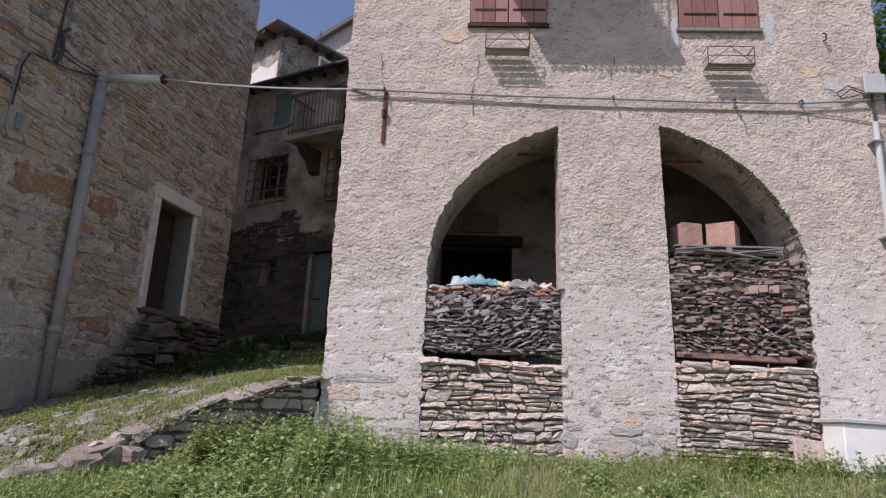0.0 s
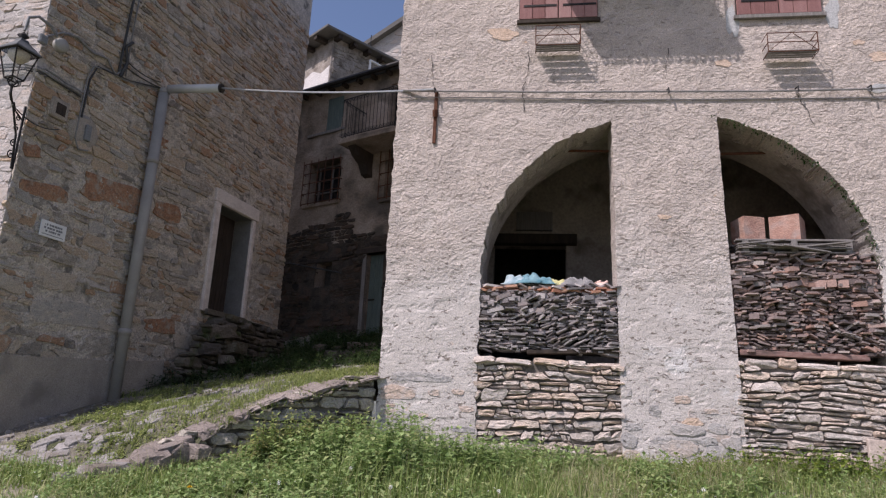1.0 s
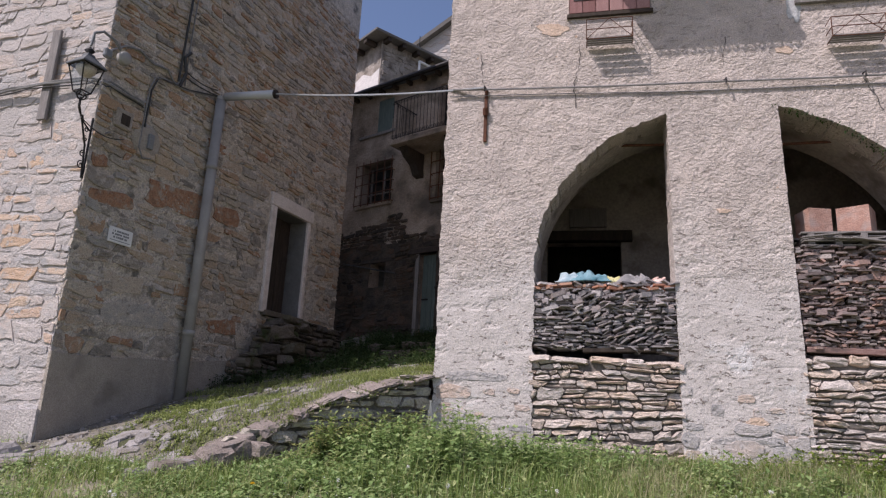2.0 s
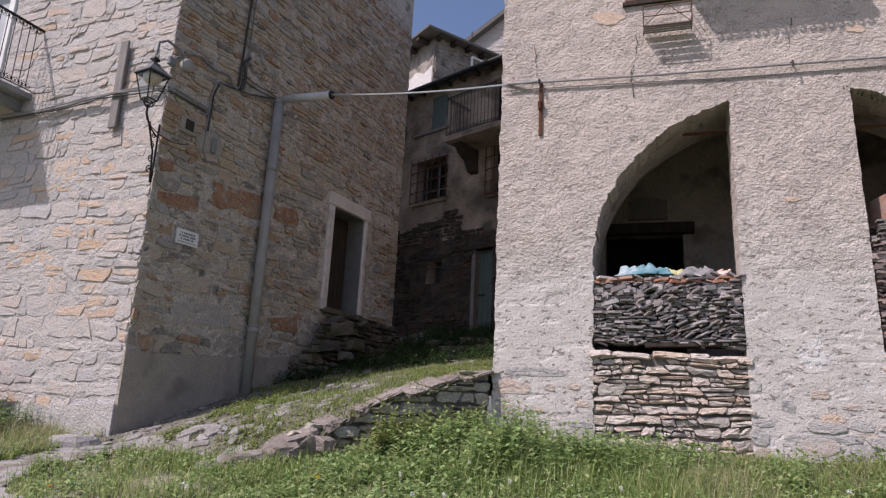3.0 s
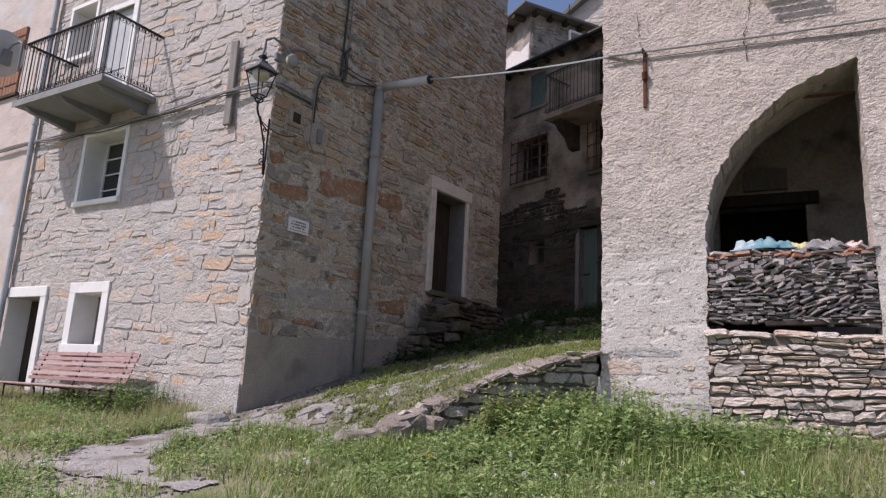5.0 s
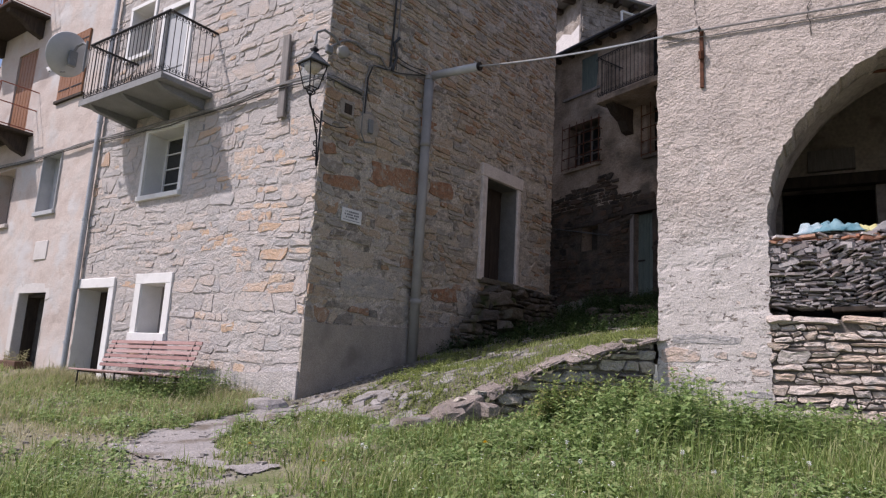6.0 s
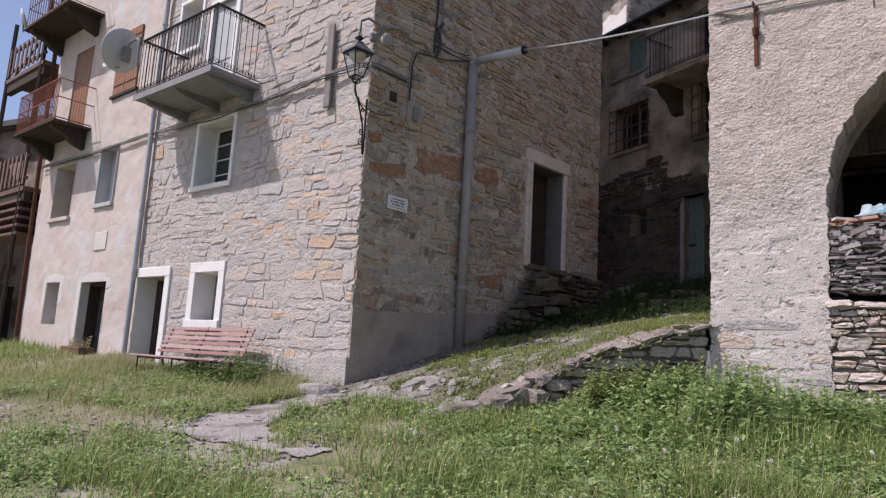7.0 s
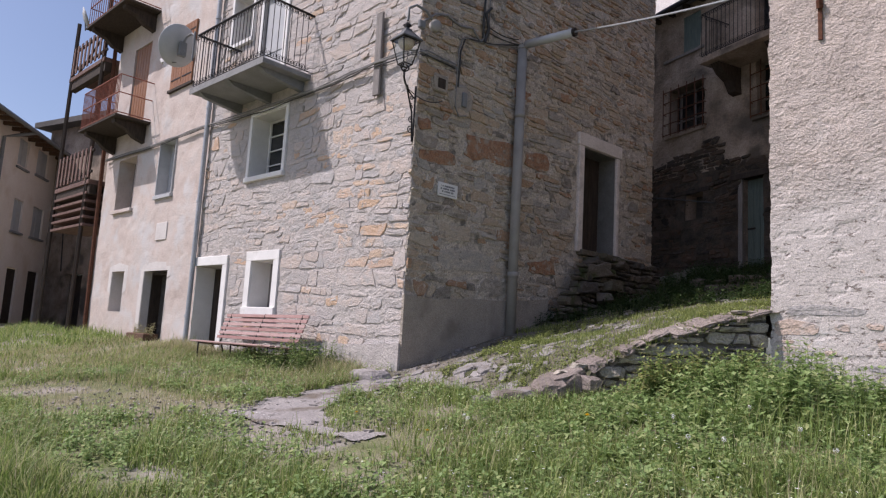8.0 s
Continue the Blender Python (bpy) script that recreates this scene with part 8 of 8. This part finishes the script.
# a thicker fringe close to the low wall and the house corner
n = 520
x = G.uniform(-3.3, -0.9, n)
y = np.where(x < -2.12, 6.9 + (x + 4.0) / 0.864, 9.05) - 0.08 - np.abs(G.normal(0, 0.28, n))
h = np.where(x < -2.14, np.clip(ret_top((-2.14 - x) / 0.658) - 0.12 - 0.3 * np.clip((x + 3.0) / 0.6, 0, 1) - ground_z(x, y), 0.08, 0.95), 0.5) * G.uniform(0.45, 1.0, n) * np.clip(0.95 - 0.55 * np.clip(x + 2.1, 0, 2), 0.3, 1) * np.clip((x + 3.5) / 0.5, 0.3, 1)
weeds("tall_nettles", x, y, ground_z(x, y), h, 0.07, leafy("pale_nettle_leaf", [(0.19, 0.28, 0.09), (0.31, 0.39, 0.14), (0.50, 0.45, 0.20)], 2), "taller yellowing nettles against the low wall")
n = 620
x, y = G.uniform(0.6, 5.2, n), 9.02 - np.abs(G.normal(0, 0.45, n))
weeds("leafy_weeds", x, y, ground_z(x, y), G.uniform(0.10, 0.40, n) * np.clip(0.4 + 0.25 * (x - 0.6), 0.4, 1), 0.07, leafy("lime_leaf", [(0.10, 0.17, 0.03), (0.17, 0.25, 0.045), (0.24, 0.28, 0.05)], 2), "bright lime-green leafy weeds by the cabinet")
n = 13000
x, y = G.uniform(-6.7, -2.2, n), G.uniform(6.9, 16.5, n)
k = (x > side_x(y) + 0.1 + (0.4 + 0.6 * fnoise(x * 2, y * 2, 142, 2)) * (y < 9.8)) & (G.random(n) < np.where(y > 10.3, 0.5, 1)) & (G.random(n) < np.clip((fnoise(x * 1.1, y * 1.1, 90, 3) - 0.35 + 0.06 * (y > 10.5) - 0.04 * np.clip((8.6 - y) / 1.5, 0, 1)) * 4, 0, 1)) & on_lane(x, y)
x, y = x[k], y[k]
far = y > 10.3
weeds("lane_weeds", x[~far], y[~far], lane_z(x[~far], y[~far]), G.uniform(0.03, 0.10, int((~far).sum())), 0.045, M_shadeweed, "low leafy weeds along the lane")
weeds("dark_weeds", x[far], y[far], lane_z(x[far], y[far]), G.uniform(0.06, 0.26, int(far.sum())), 0.07, M_deepshade, "leafy weeds at the lane's end, coloured dark for the deep shade")
n = 400
u = G.uniform(1.2, 3.4, n)
o = np.where(u < 2.6, G.uniform(0.08, 1.05, n), G.uniform(0.5, 1.05, n))
pts = np.array([F_front @ Vector((a, b, 0)) for a, b in zip(u, o)])
weeds("bush", pts[:, 0], pts[:, 1], ground_z(pts[:, 0], pts[:, 1]), np.where(u < 2.3, G.uniform(0.15, 0.52, n), G.uniform(0.10, 0.30, n)), 0.06, leafy("dark_bush_leaf", [(0.09, 0.15, 0.045), (0.17, 0.25, 0.08), (0.28, 0.32, 0.12)], 2), "dark leafy bush growing through the bench")
u = G.uniform(8.4, 9.5, 30)
pts = np.array([F_front @ Vector((a, 0.15, 0)) for a in u])
weeds("wilted_plants", pts[:, 0], pts[:, 1], np.full(30, 1.1), G.uniform(0.12, 0.3, 30), 0.06, M_drygrass, "wilted plants in the planter box")
n = 15000
x, y = G.uniform(-11, 4.5, n), G.uniform(2.4, 8.6, n)
k = in_front(x, y) & (bare(x, y) < 0.5) & (G.random(n) < np.clip(fnoise(x * 1.5, y * 1.5, 97, 3) * 3 - 0.9, 0.05, 1))
x, y = x[k], y[k]
weeds("meadow_herbs", x, y, ground_z(x, y), G.uniform(0.06, 0.2, len(x)), 0.055, M_weed, "broad-leaved herbs scattered in the meadow")

# low weeds along the top of the wall of the arch
n = 420
t = G.uniform(0.05, 1.35, n)
P = np.stack([AC - AW * np.cos(t), np.full(n, 0.0) + G.uniform(-0.12, 0.03, n), AS + AH * np.sin(t)], -1)
P = np.array([F_arch @ Vector(p) for p in P])
P[:, 2] += G.uniform(-0.05, 0.02, n)
leaf_cloud("arch_moss", P, G.uniform(0, 6.28, n), G.uniform(-1.3, 0.3, n), G.uniform(0.02, 0.055, n), M_ivy, "dark moss and small weeds on the arch's edge", "moss")

# flowers
n = 1500
x, y = G.uniform(-7.5, 4.0, n), G.uniform(3.0, 7.8, n)
k = in_front(x, y) & (fnoise(x * 1.3, y * 1.3, 93, 2) > 0.46)
x, y = x[k], y[k]
P = np.repeat(np.stack([x, y, ground_z(x, y) + G.uniform(0.08, 0.24, len(x))], -1), 5, 0)
leaf_cloud("white_flowers", P, G.uniform(0, 6.28, len(P)), G.uniform(-0.2, 0.5, len(P)), G.uniform(0.008, 0.016, len(P)), M_petal, "tiny white flowers scattered through the grass", "flowers")


def dandelion(x, y, h, r):
    z = float(ground_z(x, y))
    t = empty("dandelion", pose(x, y, z), "single yellow dandelion flower in the grass", "flower", "dandelions in the meadow")
    part("stem", tubes([[(0, 0, -0.02), (0.01, 0, h * 0.5), (0, 0.01, h)]], 0.003, 5), M_weed, t)
    bm = bmesh.new()
    for k in range(30):
        a, q = k * 2.4, 0.25 + 0.75 * k / 30
        c, s = math.cos(a), math.sin(a)
        v = [bm.verts.new(p) for p in ((0, 0.01, h), (r * q * c - 0.2 * r * s, 0.01 + r * q * s + 0.2 * r * c, h + r * (0.9 - 0.7 * q)), (r * q * c + 0.2 * r * s, 0.01 + r * q * s - 0.2 * r * c, h + r * (0.9 - 0.7 * q)))]
        bm.faces.new(v)
    part("petals", bm, M_yellow, t)


dandelion(-3.0, 5.88, 0.15, 0.030)
dandelion(-3.9, 4.6, 0.12, 0.022)
dandelion(-5.1, 4.9, 0.10, 0.02)


def clock_head(x, y, h):
    z = float(ground_z(x, y))
    t = empty("dandelion_clock", pose(x, y, z), "pale fluffy dandelion seed head in the grass", "flower", "dandelion seed heads")
    part("stem", tubes([[(0, 0, -0.02), (0.01, 0.01, h)]], 0.003, 5), M_drygrass, t)
    bm = bmesh.new()
    rr = random.Random(int(x * 1000))
    for k in range(60):
        d = Vector((rr.gauss(0, 1), rr.gauss(0, 1), rr.gauss(0, 1))).normalized()
        s = d.orthogonal() * 0.004
        c = Vector((0.01, 0.01, h)) + d * 0.02
        bm.faces.new([bm.verts.new(p) for p in (c - s, c + s, c + d.cross(s))])
    part("seed_ball", bm, M_petal, t)


for x, y in ((-3.95, 5.2), (-3.8, 5.05), (-1.9, 5.4), (-1.6, 5.3), (-1.2, 5.9), (-0.9, 5.5), (-2.2, 5.9), (-0.3, 6.3), (0.6, 6.4), (-1.75, 6.6), (1.5, 6.5)):
    clock_head(x, y, G.uniform(0.14, 0.26))


def dock(x, y, n, size):
    z = float(ground_z(x, y))
    P = np.tile([x, y, z + 0.03], (n, 1)) + G.normal(0, 0.02, (n, 3))
    leaf_cloud("dock_plant", P, np.linspace(0, 6.28, n, endpoint=False) + G.normal(0, 0.2, n), G.uniform(0.35, 0.9, n), G.uniform(0.7, 1.1, n) * size, M_weed, "broad-leaved dock plant in the meadow", "weed")


for x, y, s in ((-1.96, 4.62, 0.20), (-1.5, 5.1, 0.16), (-6.9, 4.0, 0.14), (-7.6, 5.0, 0.15), (-6.5, 7.35, 0.12), (-0.6, 5.6, 0.16), (-7.2, 5.2, 0.14), (-2.4, 5.0, 0.15)):
    dock(x, y, 13, s)

# tree beside the arched house
tree = empty("tree", pose(7.6, 11.2, 0.9), "leafy green tree beside the house", "tree")
bm = bmesh.new()
tube(bm, [(0, 0, -0.3), (0.05, 0, 2.4), (-0.1, 0.05, 5.2), (0.0, 0.0, 8.6)], [0.2, 0.16, 0.12, 0.05], 10)
rt = random.Random(8)
tips = []
for k in range(14):
    z = 2.2 + 0.46 * k
    a = k * 2.4
    l = rt.uniform(0.9, 1.9) * (1 - 0.05 * k)
    tip = (math.cos(a) * l, math.sin(a) * l, z + rt.uniform(0.3, 0.9))
    tube(bm, [(0, 0, z), (tip[0] * 0.5, tip[1] * 0.5, z + 0.2), tip], [0.05, 0.03, 0.012], 6)
    tips.append(tip)
part("trunk", bm, M_bark, tree)
P = []
for tx, ty, tz in tips + [(0, 0, 9.2), (-0.6, 0.3, 8.6), (0.6, -0.2, 8.4), (-0.9, -0.2, 7.6), (-1.0, 0.2, 6.6), (-1.1, 0.0, 5.6), (-0.9, 0.3, 4.8)]:
    for j in range(5):
        c = np.array([tx, ty, tz]) * G.uniform(0.6, 1.1) + G.normal(0, 0.25, 3) + [0, 0, 0.1]
        P.append(c + G.normal(0, 0.26, (170, 3)))
P = np.concatenate(P)
leaf_cloud("crown", P, G.uniform(0, 6.28, len(P)), G.uniform(-0.9, 0.6, len(P)), G.uniform(0.08, 0.15, len(P)), M_crown, "", "", parent=tree)
